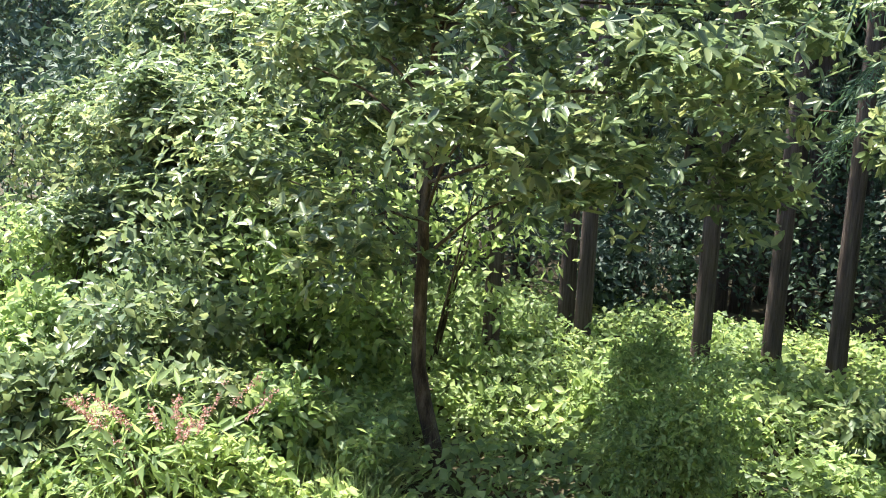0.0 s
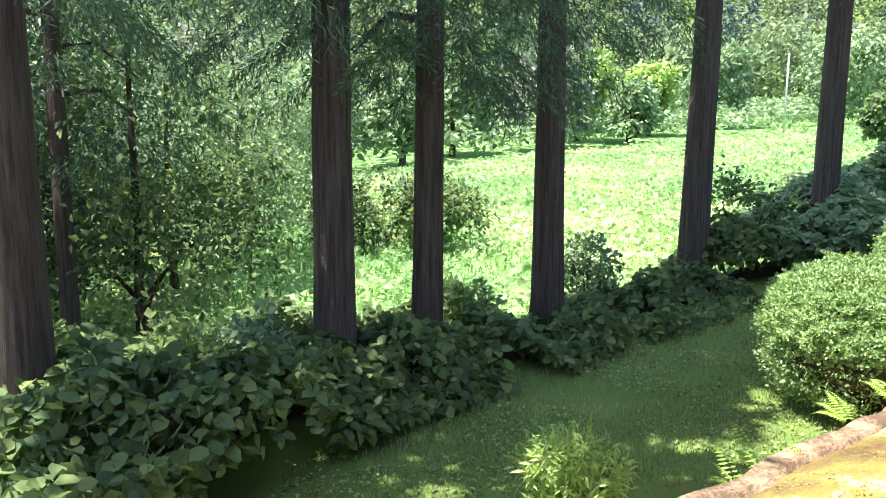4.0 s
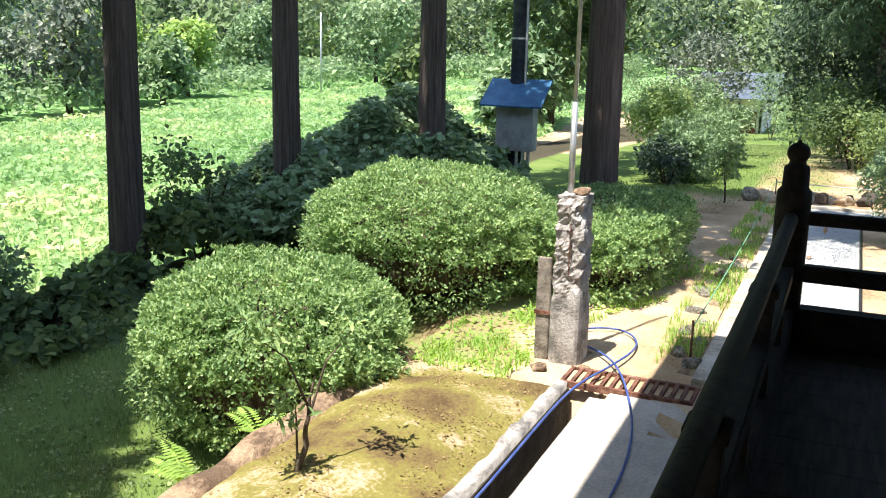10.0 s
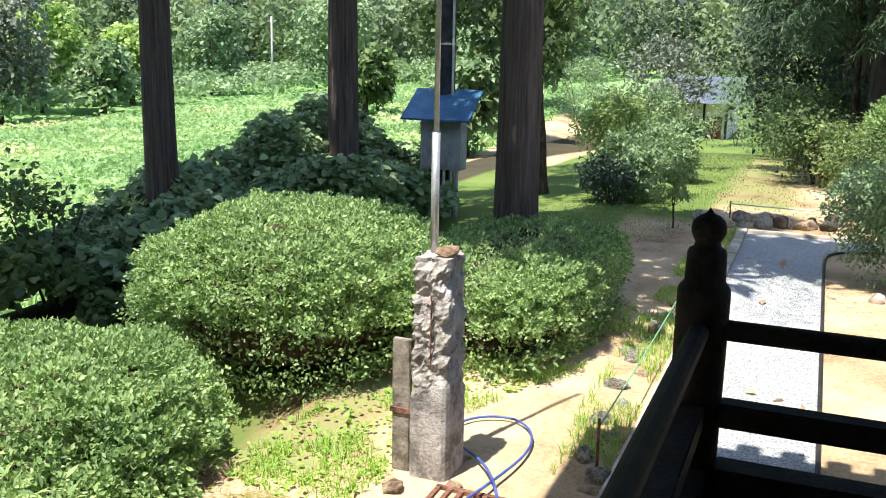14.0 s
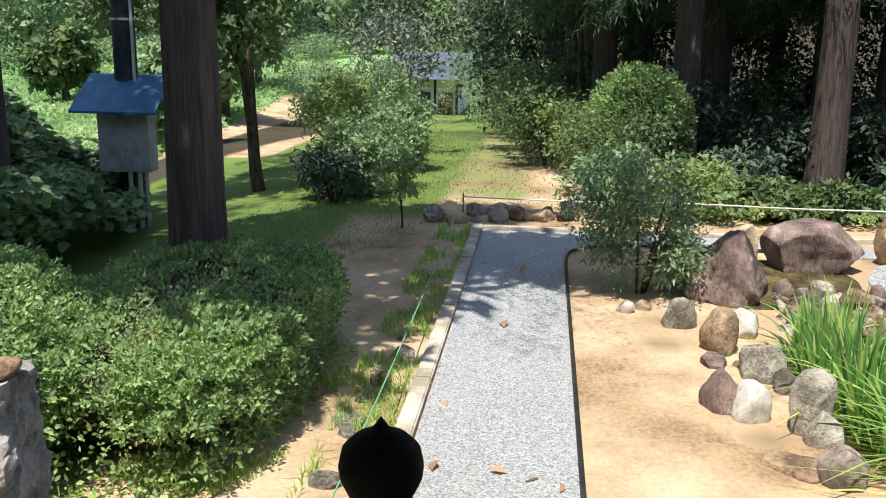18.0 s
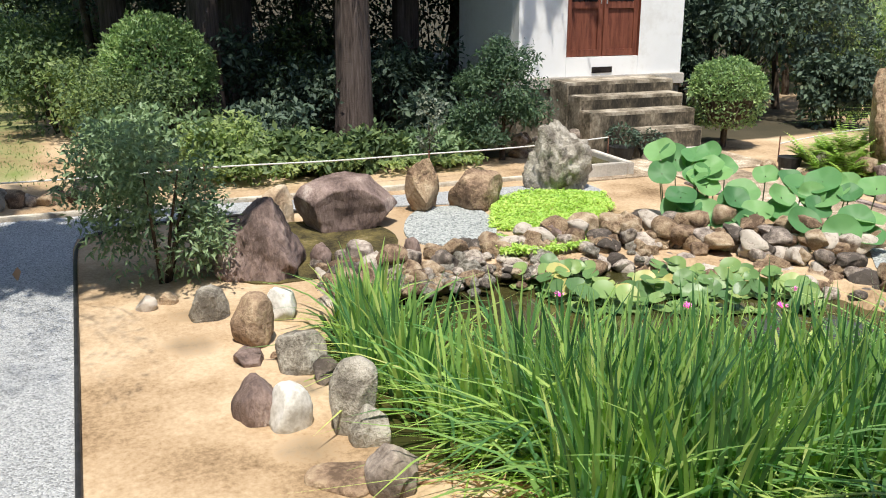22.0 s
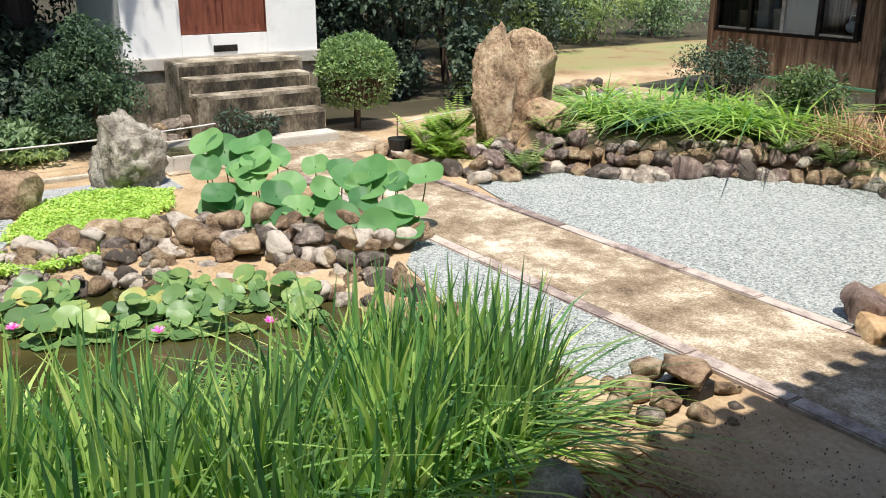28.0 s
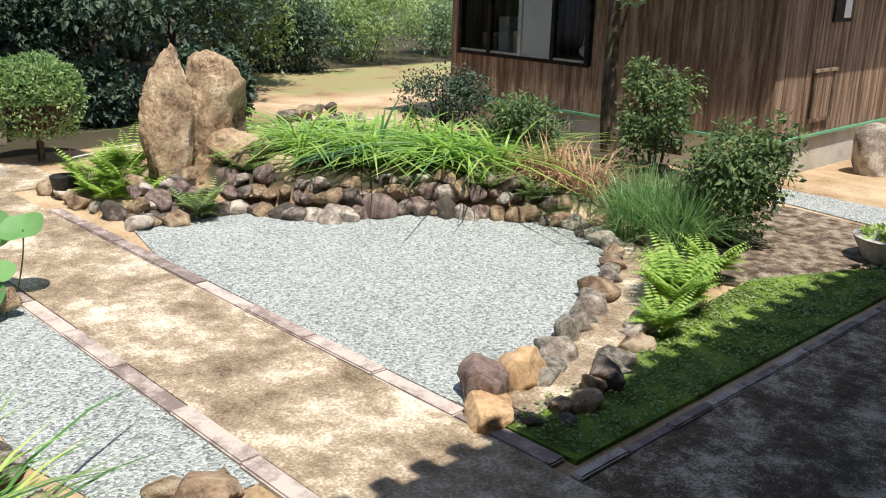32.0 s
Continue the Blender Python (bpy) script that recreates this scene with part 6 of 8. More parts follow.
    cord("rope", [(17.9, -9.3, 0.3), (18.3, -10.6, 0.32), (18.7, -12.0, 0.34), (17.9, -13.8, 0.34)], 0.009, MAT_ROPE, "thin white rope strung between stakes", "rope")
    for x, y in ((17.9, -9.3), (18.7, -12.0), (17.9, -13.8)):
        p = thing("rope_stake", x, y, -0.02, "thin iron stake holding a white rope", "stake", "rope stakes")
        V, F = tube([(0, 0, 0), (0, 0, 0.42)], [0.009, 0.009], 8)
        mesh_ob("rod", V, F, MAT_RUST, p)
    cord("green_line", [(10.1, 0.72, 0.3), (13.5, 0.72, 0.26), (18.75, 0.8, 0.33)], 0.005, MAT_CORD, "thin green cord along the path kerb", "cord")
    p = thing("rope_stake", 10.1, 0.72, -0.05, "thin forked iron stake holding a green cord", "stake", "rope stakes")
    V, F = tube([(0, 0, 0), (0, 0, 0.4)], [0.009, 0.009], 8)
    mesh_ob("rod", V, F, MAT_RUST, p)
    # dark pot by the mound, shallow bowl by the moss strip
    p = thing("plant_pot", 17.35, -9.0, 0.0, "black plastic plant pot", "plant pot")
    bm = bmesh.new()
    bmesh.ops.create_cone(bm, cap_ends=True, segments=18, radius1=0.11, radius2=0.15, depth=0.24)
    bmesh.ops.translate(bm, verts=bm.verts, vec=(0, 0, 0.12))
    part("pot", bm, MAT_BLACK, p)
    p = thing("stone_bowl", 10.72, -13.75, 0.02, "shallow round stone bowl with green plants", "bowl")
    bm = bmesh.new()
    bmesh.ops.create_cone(bm, cap_ends=True, segments=24, radius1=0.22, radius2=0.34, depth=0.22)
    bmesh.ops.translate(bm, verts=bm.verts, vec=(0, 0, 0.11))
    part("bowl", bm, MAT_GREYCONC, p)
    r2 = np.random.default_rng(3)
    Q, O = crown(r2, [(0, 0, 0.2, 0.26, 0.26, 0.08)], 200)
    foliage("leaves", r2, Q, O, MAT_FERN, 0.07, 0.04, p)


build_hall()
build_railing()
build_north()
build_paths()
build_storehouse()
build_wooden_house()
build_pole()
build_far_house()
build_rocks()
# pond water
slab("pond_water", [(x, y) for x, y in POND], -0.25, -0.12, MAT_WATER, "shallow greenish brown pond water", "water")


# ---------------------------------------------------------------- trees and shrubs
def trunk_path(rng, h, lean=(0, 0), wob=0.05, n=14, bow=0.0):
    t = np.linspace(0, 1, n)
    x = lean[0] * t * h + wob * np.cumsum(rng.normal(0, 0.35, n)) * 0.5 + bow * np.sin(t * 3.1)
    y = lean[1] * t * h + wob * np.cumsum(rng.normal(0, 0.35, n)) * 0.5
    return np.stack([x - x[0], y - y[0], t * h - 0.25], 1)


def spray_clumps(rng, z0, z1, r0, r1, n):
    """Drooping clumps set round a straight trunk."""
    out = []
    for i in range(n):
        t = i / max(1, n - 1)
        a = rng.uniform(0, 6.283)
        r = r0 + (r1 - r0) * t
        d = r * rng.uniform(0.35, 1.0)
        s = r * rng.uniform(0.22, 0.42)
        out.append((d * math.cos(a), d * math.sin(a), z0 + (z1 - z0) * t + rng.uniform(-0.5, 0.5), s, s, s * rng.uniform(0.5, 0.9)))
    return out


def cedar(x, y, h, r, seed, low=3.4, leaves=5000, spread=1.9, label="tall cedar with a straight reddish brown trunk", lean=(0, 0), group="row of cedars", droop=2, mat=MAT_CEDAR, L=0.14, high=2600, top=0.5, fans=0):
    """A straight trunk, drooping sprays low on it and a dense crown high up."""
    rng = np.random.default_rng(seed)
    t = thing("cedar_tree", x, y, float(gz(x, y)), label, "tree", group)
    p = trunk_path(rng, h, lean, 0.02, 22)
    rad = r * (1 - 0.6 * np.linspace(0, 1, 22)) * (1 + 0.35 * np.exp(-np.linspace(0, 1, 22) * h / 0.45))
    V, F = tube(p, rad, 26, 0.018, seed)
    mesh_ob("trunk", V, F, MAT_BARK, t, smooth=True)
    cl = spray_clumps(rng, low + 0.8, low + 3.2, spread * 0.8, spread, 14)
    for k in range(droop):
        a = rng.uniform(0, 6.283)
        q = rng.uniform(0.5, 1.1)
        cl.append((q * math.cos(a), q * math.sin(a), low + rng.uniform(-0.4, 0.4), 0.42, 0.42, 0.4))
    if fans:
        a = rng.uniform(0, 6.283, fans)
        d = np.stack([np.cos(a), np.sin(a), rng.uniform(-0.1, 0.35, fans)], 1)
        z = low + 0.2 + 3.4 * rng.random(fans) ** 1.3
        off = rng.uniform(0.1, 0.75, fans) * spread
        B = np.stack([np.cos(a) * off, np.sin(a) * off, z + 0.15 * off], 1)
        V, F = spray_arrays(rng, B, unit(d), spread * rng.uniform(0.25, 0.5, fans), size=L)
        mesh_ob("lower_sprays", V, F, mat, t)
    else:
        P, O = crown(rng, cl, leaves, 0.15)
        P[:, 2] -= 0.25 * rng.random(len(P))
        foliage("lower_sprays", rng, P, O, mat, L, L * 0.27, t, out=0.8, hang=0.28, up=0.3, droop=0.12)
    up = spray_clumps(rng, low + 3.6, h, spread, spread * 0.45, 30)
    P, O = crown(rng, up, high, 0.2)
    foliage("crown", rng, P, O, mat, top, top * 0.34, t, out=0.5, hang=0.4, up=0.4)
    for k in range(6):
        c = cl[k]
        b = np.array([(0, 0, c[2] + 0.3), (c[0] * 0.5, c[1] * 0.5, c[2] + 0.35), (c[0], c[1], c[2])])
        V, F = tube(b, [0.035, 0.025, 0.01], 6)
        mesh_ob("limb", V, F, MAT_BARK, t)
    return t


def broadleaf(name, x, y, h, r, seed, clumps, leaves, mat, L, W, label, tr=0.09, lean=(0, 0), limbs=7, z=None, bark=MAT_BARK2, bow=0.0, inner=0.35, hang=0.15, group="", th=None, whorl=0, fork=3, thin=0.4, crook=0.0):
    rng = np.random.default_rng(seed)
    t = thing(name, x, y, float(gz(x, y)) if z is None else z, label, "tree", group)
    hh = th or h * 0.8
    p = trunk_path(rng, hh, lean, 0.05, 16, bow)
    p[:, 0] -= crook * sm(0.1, 1.3, p[:, 2])
    V, F = tube(p, tr * (1 - 0.72 * np.linspace(0, 1, 16)) * (1 + 0.3 * np.exp(-np.linspace(0, 1, 16) * hh / 0.3)), 12, 0.05, seed)
    mesh_ob("trunk", V, F, bark, t, smooth=True)
    cl = []
    for c in clumps:
        cl.append(c)
        for k in range(4):
            d = sphere_dirs(rng, 1)[0]
            s = rng.uniform(0.35, 0.6)
            cl.append((c[0] + d[0] * c[3] * 0.75, c[1] + d[1] * c[4] * 0.75, c[2] + d[2] * c[5] * 0.7, c[3] * s, c[4] * s, c[5] * s))
    for k in range(min(limbs, len(clumps))):
        c = clumps[k]
        i = int(np.clip((c[2] - 0.4 * c[5]) / hh * 15 * 0.8, fork, 14))
        i = min(14, i + (k * 5) % 6) if fork > 3 else i
        b = np.array([p[i], (p[i] * 0.6 + np.array(c[:3]) * 0.4) + np.array((0, 0, 0.12)), c[:3]])
        V, F = tube(b, [tr * thin, tr * thin * 0.6, tr * 0.08], 7)
        mesh_ob("limb", V, F, bark, t)
    P, O = crown(rng, cl, int(leaves * 1.25), inner)
    P = P + rng.normal(0, r * 0.05, P.shape)
    P, O = thinned(P, O, seed, 1.5 if h > 2 else 4.0)
    foliage("crown", rng, P, O, mat, L, W, t, out=0.35, hang=hang, jitter=0.5, whorl=whorl, oval=bool(whorl))
    return t


def shrub(name, x, y, r, h, seed, leaves, mat, L, W, label, z=None, lumps=7, group="", ry=None, category="shrub", stems=4):
    rng = np.random.default_rng(seed)
    ry = ry or r
    t = thing(name, x, y, float(gz(x, y)) if z is None else z, label, category, group)
    cl = [(0, 0, h * 0.5, r * 0.75, ry * 0.75, h * 0.5)]
    for k in range(lumps):
        a = rng.uniform(0, 6.283)
        d = rng.uniform(0.3, 0.8)
        s = rng.uniform(0.3, 0.5)
        cl.append((r * d * math.cos(a), ry * d * math.sin(a), h * rng.uniform(0.25, 0.85), r * s, ry * s, h * s * 0.7))
    P, O = crown(rng, cl, int(leaves * 1.2), 0.4)
    P = P + rng.normal(0, r * 0.07, P.shape)
    P, O = thinned(P, O, seed, 2.2 / max(r, 0.3), -0.18)
    P[:, 2] = np.maximum(P[:, 2], 0.02)
    foliage("leaves", rng, P, O, mat, L, W, t)
    for k in range(stems):
        a = rng.uniform(0, 6.283)
        V, F = tube([(0.05 * math.cos(a), 0.05 * math.sin(a), -0.05), (r * 0.25 * math.cos(a), r * 0.25 * math.sin(a), h * 0.35), (r * 0.5 * math.cos(a), r * 0.5 * math.sin(a), h * 0.75)], [0.018, 0.014, 0.006], 6)
        mesh_ob("stem", V, F, MAT_BARK2, t)
    return t


def hedge(x, y, z, rx, ry, h, turn, seed, leaves, label, power=0.8, L=0.036, W=0.02):
    """A clipped azalea mound: a lumpy shell of small leaves round a dark twiggy heart."""
    rng = np.random.default_rng(seed)
    t = thing("clipped_bush", x, y, z, label, "bush", "clipped azalea mounds")
    t.rotation_euler = (0, 0, radians(turn))
    d = sphere_dirs(rng, leaves)
    d[:, 2] = np.where(rng.random(leaves) < 0.7, np.abs(d[:, 2]), d[:, 2])
    q = np.sign(d) * np.abs(d) ** power
    lump = np.array([1 + 0.1 * noise.noise(Vector(v * 2.3) + Vector((seed, 0, 0))) + 0.12 * noise.noise(Vector(v * 7.5)) + 0.09 * noise.noise(Vector(v * 17)) for v in d])
    r = lump * (1 - 0.15 * rng.random(leaves) ** 1.8)
    P = q * r[:, None] * np.array((rx, ry, h * 0.55)) + np.array((0, 0, h * 0.45))
    k = P[:, 2] > 0.02
    P, d = P[k], d[k]
    n = len(P)
    D = unit(d * 0.6 + sphere_dirs(rng, n) * 0.8 + np.array((0, 0, 0.25)))
    N = unit(d * 0.8 + sphere_dirs(rng, n) * 0.65 + np.array((0, 0, 0.3)))
    s = rng.uniform(0.7, 1.35, n)
    V, F = leaf_arrays(P, D, N, L * s, W * s)
    mesh_ob("leaves", V, F, MAT_HEDGE, t)
    bm = bmesh.new()
    bmesh.ops.create_icosphere(bm, subdivisions=4, radius=1.0)
    for v in bm.verts:
        u = Vector([math.copysign(abs(c) ** power, c) for c in v.co])
        f = 0.74 + 0.07 * noise.noise(v.co * 4)
        v.co = Vector((u.x * rx * f, u.y * ry * f, max(0.0, u.z * h * 0.55 * f + h * 0.45)))
    part("twig_core", bm, MAT_BARK2, t, "dark twiggy heart of the bush")
    for k in range(9):
        a = rng.uniform(0, 6.283)
        e = (rx * 0.8 * math.cos(a), ry * 0.8 * math.sin(a), h * rng.uniform(0.2, 0.4))
        V, F = tube([(e[0] * 0.3, e[1] * 0.3, 0.0), (e[0] * 0.7, e[1] * 0.7, e[2] * 0.4), e], [0.02, 0.014, 0.006], 6)
        mesh_ob("stem", V, F, MAT_TWIG, t)
    return t


def carpet(name, poly, n, seed, mat, L, W, h0, h1, label, category, heap=None, hang=0.1, up=1.0, gaps=-9.0, oval=False):
    """Leaves of creeping growth over a stretch of ground."""
    rng = np.random.default_rng(seed)
    Q = scatter(rng, poly, n)
    if gaps > -1:
        Q = Q[np.array([noise.noise(Vector((a * 1.1, b * 1.1, seed + 3))) + 0.4 * noise.noise(Vector((a * 3, b * 3, seed))) > gaps for a, b in Q])]
        n = len(Q)
    z = gz(Q[:, 0], Q[:, 1])
    hh = np.array([0.5 + 0.5 * noise.noise(Vector((a * 0.9, b * 0.9, seed))) + 0.25 * noise.noise(Vector((a * 3, b * 3, seed))) for a, b in Q])
    top = h0 + (h1 - h0) * np.clip(hh, 0, 1.2)
    if heap is not None:
        top = top + heap(Q[:, 0], Q[:, 1])
    top = np.maximum(top, 0.03)
    P = np.stack([Q[:, 0], Q[:, 1], z + top * (1 - 0.5 * rng.random(n) ** 2)], 1)
    O = np.tile(np.array((0, 0, 1.0)), (n, 1))
    D = unit(sphere_dirs(rng, n) * np.array((1, 1, 0.45)) - np.array((0, 0, hang)))
    N = unit(O * up + sphere_dirs(rng, n) * 0.6)
    s = rng.uniform(0.6, 1.35, n)
    V, F = leaf_arrays(P, D, N, L * s, W * s, 0.15, 0.15, oval)
    return tagged(mesh_ob(name, V, F, mat), label, category, "", "stuff")


def turf(name, poly, n, seed, mat, h, w, label, bend=0.35, keep=None):
    rng = np.random.default_rng(seed)
    Q = scatter(rng, poly, n)
    if keep is not None:
        Q = Q[keep(Q[:, 0], Q[:, 1], rng)]
    P = np.stack([Q[:, 0], Q[:, 1], gz(Q[:, 0], Q[:, 1]) - 0.01], 1)
    V, F = blades(rng, P, h * rng.uniform(0.5, 1.4, len(P)), w, bend, segs=2)
    return tagged(mesh_ob(name, V, F, mat), label, "grass", "", "stuff")


def clump(name, x, y, r, h, n, seed, mat, w, label, bend=0.5, z=None, wilt=0.1, ry=None, segs=4, category="plant", group=""):
    """A tuft of arching blades."""
    rng = np.random.default_rng(seed)
    t = thing(name, x, y, float(gz(x, y)) if z is None else z, label, category, group)
    a, d = rng.uniform(0, 6.283, n), np.sqrt(rng.random(n))
    P = np.stack([r * d * np.cos(a), (ry or r) * d * np.sin(a), np.zeros(n) - 0.02], 1)
    way = a + rng.normal(0, 0.5, n)
    V, F = blades(rng, P, h * rng.uniform(0.6, 1.2, n), w, bend, way, segs, wilt)
    mesh_ob("leaves", V, F, mat, t)
    return t


def fern(x, y, z, r, n, seed, label, mat=MAT_FERN):
    """Fronds with paired leaflets, arching from a crown."""
    rng = np.random.default_rng(seed)
    t = thing("fern", x, y, z, label, "fern", "garden ferns")
    Ps, Ds, Ns, Ls = [], [], [], []
    for i in range(n):
        a = rng.uniform(0, 6.283)
        L = r * rng.uniform(0.7, 1.2)
        el = rng.uniform(0.8, 1.9)
        for k in range(14):
            u = (k + 1) / 14
            p = np.array((math.cos(a) * L * u, math.sin(a) * L * u, L * (el * u - 0.75 * u * u)))
            for s in (-1, 1):
                Ps.append(p)
                Ds.append((math.cos(a + s * 1.2), math.sin(a + s * 1.2), -0.15))
                Ns.append((-0.3 * math.cos(a), -0.3 * math.sin(a), 1))
                Ls.append(L * 0.28 * math.sin(math.pi * min(0.98, 0.25 + 0.75 * u)) + 0.01)
    Ls = np.array(Ls)
    V, F = leaf_arrays(np.array(Ps), unit(np.array(Ds)), unit(np.array(Ns)), Ls, Ls * 0.34, 0.05)
    mesh_ob("fronds", V, F, mat, t)
    return t


# the row of cedars beside the lawn
for i, (x, y, r, low) in enumerate(((2.42, 6.75, 0.25, 3.3), (5.3, 7.1, 0.2, 3.0), (6.45, 7.15, 0.16, 2.5), (8.55, 7.45, 0.19, 3.2), (11.24, 7.3, 0.2, 4.0), (13.92, 6.87, 0.2, 4.7), (16.88, 6.04, 0.24, 5.2), (14.0, 2.5, 0.235, 4.0))):
    cedar(x, y, 14.0, r, 60 + i, low, 15000 if i < 5 else 8000, 3.2 if i == 7 else 2.2 if i == 6 else (1.7 if i in (1, 2, 3) else 2.6 if i == 0 else 2.3), lean=((0.012, 0.0) if i in (2, 4) else (-0.012 if i == 3 else 0.0, 0.0)), droop=4 if i < 5 else 1, L=0.085, high=10000 if i == 7 else 1000 if i in (5, 6) else 4500 if i == 0 else 2600, top=0.42 if i == 7 else 0.28 if i > 5 else 0.5, fans=150 if i < 4 else 70)

# clipped azalea mounds
hedge(8.9, 3.7, -0.5, 1.1, 0.98, 1.2, 30, 1, 64000, "round clipped azalea bush on the edge of a moss terrace")
hedge(11.55, 3.55, -0.12, 1.35, 1.2, 1.25, 10, 2, 70000, "large round clipped azalea bush")
hedge(12.85, 2.12, -0.05, 1.65, 0.85, 0.85, 0, 3, 62000, "long flat topped clipped azalea bush by a sandy path", 0.62)

# creeping vines under the cedars
carpet("ground_vines", [(1.6, 4.2), (2.4, 4.7), (3.3, 5.3), (4.6, 5.6), (5.9, 5.85), (6.9, 5.85), (8.7, 6.15), (10, 6.0), (11.2, 5.85), (12.5, 5.5), (12.5, 8.0), (9, 8.4), (5, 8.4), (1.5, 8.2)], 27000, 4, MAT_VINE, 0.12, 0.085, 0.1, 1.0, "dark green leafy vines under the cedars", "vines", lambda x, y: 0.3 * (1 - sm(3, 5.5, x)) - 0.45 * (1 - sm(5.5, 6.5, y)) * sm(3.5, 5, x) - 0.4 * sm(6.5, 7.5, x) * (1 - sm(10.5, 12.5, x)), up=0.3, gaps=-0.3, oval=True)
carpet("kudzu_heap", [(12, 5.2), (14, 4.6), (17.5, 4.6), (20, 5.6), (20.5, 7.5), (17, 8.4), (12.5, 8.2)], 24000, 5, MAT_MIDTREE, 0.125, 0.1, 0.1, 1.2, "heap of climbing kudzu vines round the trees", "vines", lambda x, y: 1.35 * np.exp(-((x - 17.6) / 2.0) ** 2 - ((y - 7.0) / 1.0) ** 2) + 0.35 * np.exp(-((x - 14.8) / 1.5) ** 2), oval=True)
# lawn, tall grass tufts
turf("lawn_grass", [(-2, 3.2), (9.5, 3.2), (10.5, 4.6), (12, 5.6), (10, 6.7), (6, 6.5), (3, 5.4), (-2, 4.8)], 46000, 6, MAT_GRASS, 0.06, 0.009, "short shaded lawn grass", keep=lambda x, y, r: (r.random(len(x)) < 0.25 + 0.75 * sm(0.35, 0.6, np.array([0.5 + 0.5 * noise.noise(Vector((a * 0.8, b * 0.8, 2))) for a, b in zip(x, y)]))))
carpet("lawn_clover", [(-2, 3.2), (9.5, 3.2), (10.5, 4.6), (12, 5.6), (10, 6.7), (6, 6.5), (3, 5.4), (-2, 4.8)], 12000, 61, MAT_GRASS, 0.035, 0.03, 0.01, 0.05, "low clover in the shaded lawn", "grass", gaps=0.0)
turf("tall_grass", [(9.0, 1.9), (9.6, 1.8), (10.6, 1.75), (11.2, 1.5), (11.6, 1.3), (12.6, 1.05), (13.6, 1.0), (13.9, 1.3), (11.2, 2.2), (10.3, 2.7), (9.2, 2.75)], 6000, 7, MAT_LITGRASS, 0.1, 0.009, "bright tufts of uncut grass by a sandy path", 0.6, keep=lambda x, y, r: np.array([noise.noise(Vector((a * 2.2, b * 2.2, 8))) > 0.0 for a, b in zip(x, y)]))
carpet("sandy_weeds", [(9.0, 1.9), (9.6, 1.8), (10.6, 1.75), (11.2, 1.5), (13.6, 1.0), (13.9, 1.3), (11.2, 2.2), (10.3, 2.7), (9.2, 2.75)], 800, 71, MAT_LITGRASS, 0.05, 0.035, 0.01, 0.08, "low weeds by a sandy path", "weeds")
turf("verge_grass", [(9.7, 0.66), (18.5, 0.66), (18.5, 1.05), (13.5, 1.1), (11, 1.05), (9.8, 0.95)], 5200, 8, MAT_LITGRASS, 0.11, 0.008, "thin grass between stones along a kerb", 0.7, keep=lambda x, y, r: np.array([noise.noise(Vector((a * 1.7, b * 3, 4))) > -0.1 for a, b in zip(x, y)]))
turf("shade_grass", [(15.5, 2.2), (18.3, 1.3), (20, 1.2), (24, 1.0), (30, 1.2), (40, 1.5), (40, 3.6), (24, 3.0), (20, 3.4), (17, 4.4), (14.8, 4.0)], 16000, 9, MAT_GRASS, 0.04, 0.014, "short grass along the lane", 0.4)
turf("lane_grass", [(19.9, -0.4), (24, 0.0), (32, 0.6), (44, 1.2), (44, 3.2), (30, 2.6), (22, 1.6), (19.9, 1.0)], 9000, 10, MAT_GRASS, 0.04, 0.016, "sunlit short grass of the lane", 0.4, keep=lambda x, y, r: np.array([noise.noise(Vector((a * 0.7, b * 1.5, 4))) > -0.15 for a, b in zip(x, y)]))

# field and its far edge
carpet("field_weeds", [(4, 8.8), (20, 8.6), (30, 9), (60, 12), (66, 27), (40, 29), (20, 30), (2, 28)], 48000, 11, MAT_FIELD, 0.2, 0.14, 0.05, 0.45, "bright green weeds and squash leaves over a field", "weeds", up=0.7)
turf("field_grass", [(4, 8.6), (20, 8.5), (30, 9), (52, 12), (58, 27), (40, 29), (20, 30), (2, 28)], 42000, 12, MAT_FIELD, 0.35, 0.04, "bright green grass over a field", 0.5)


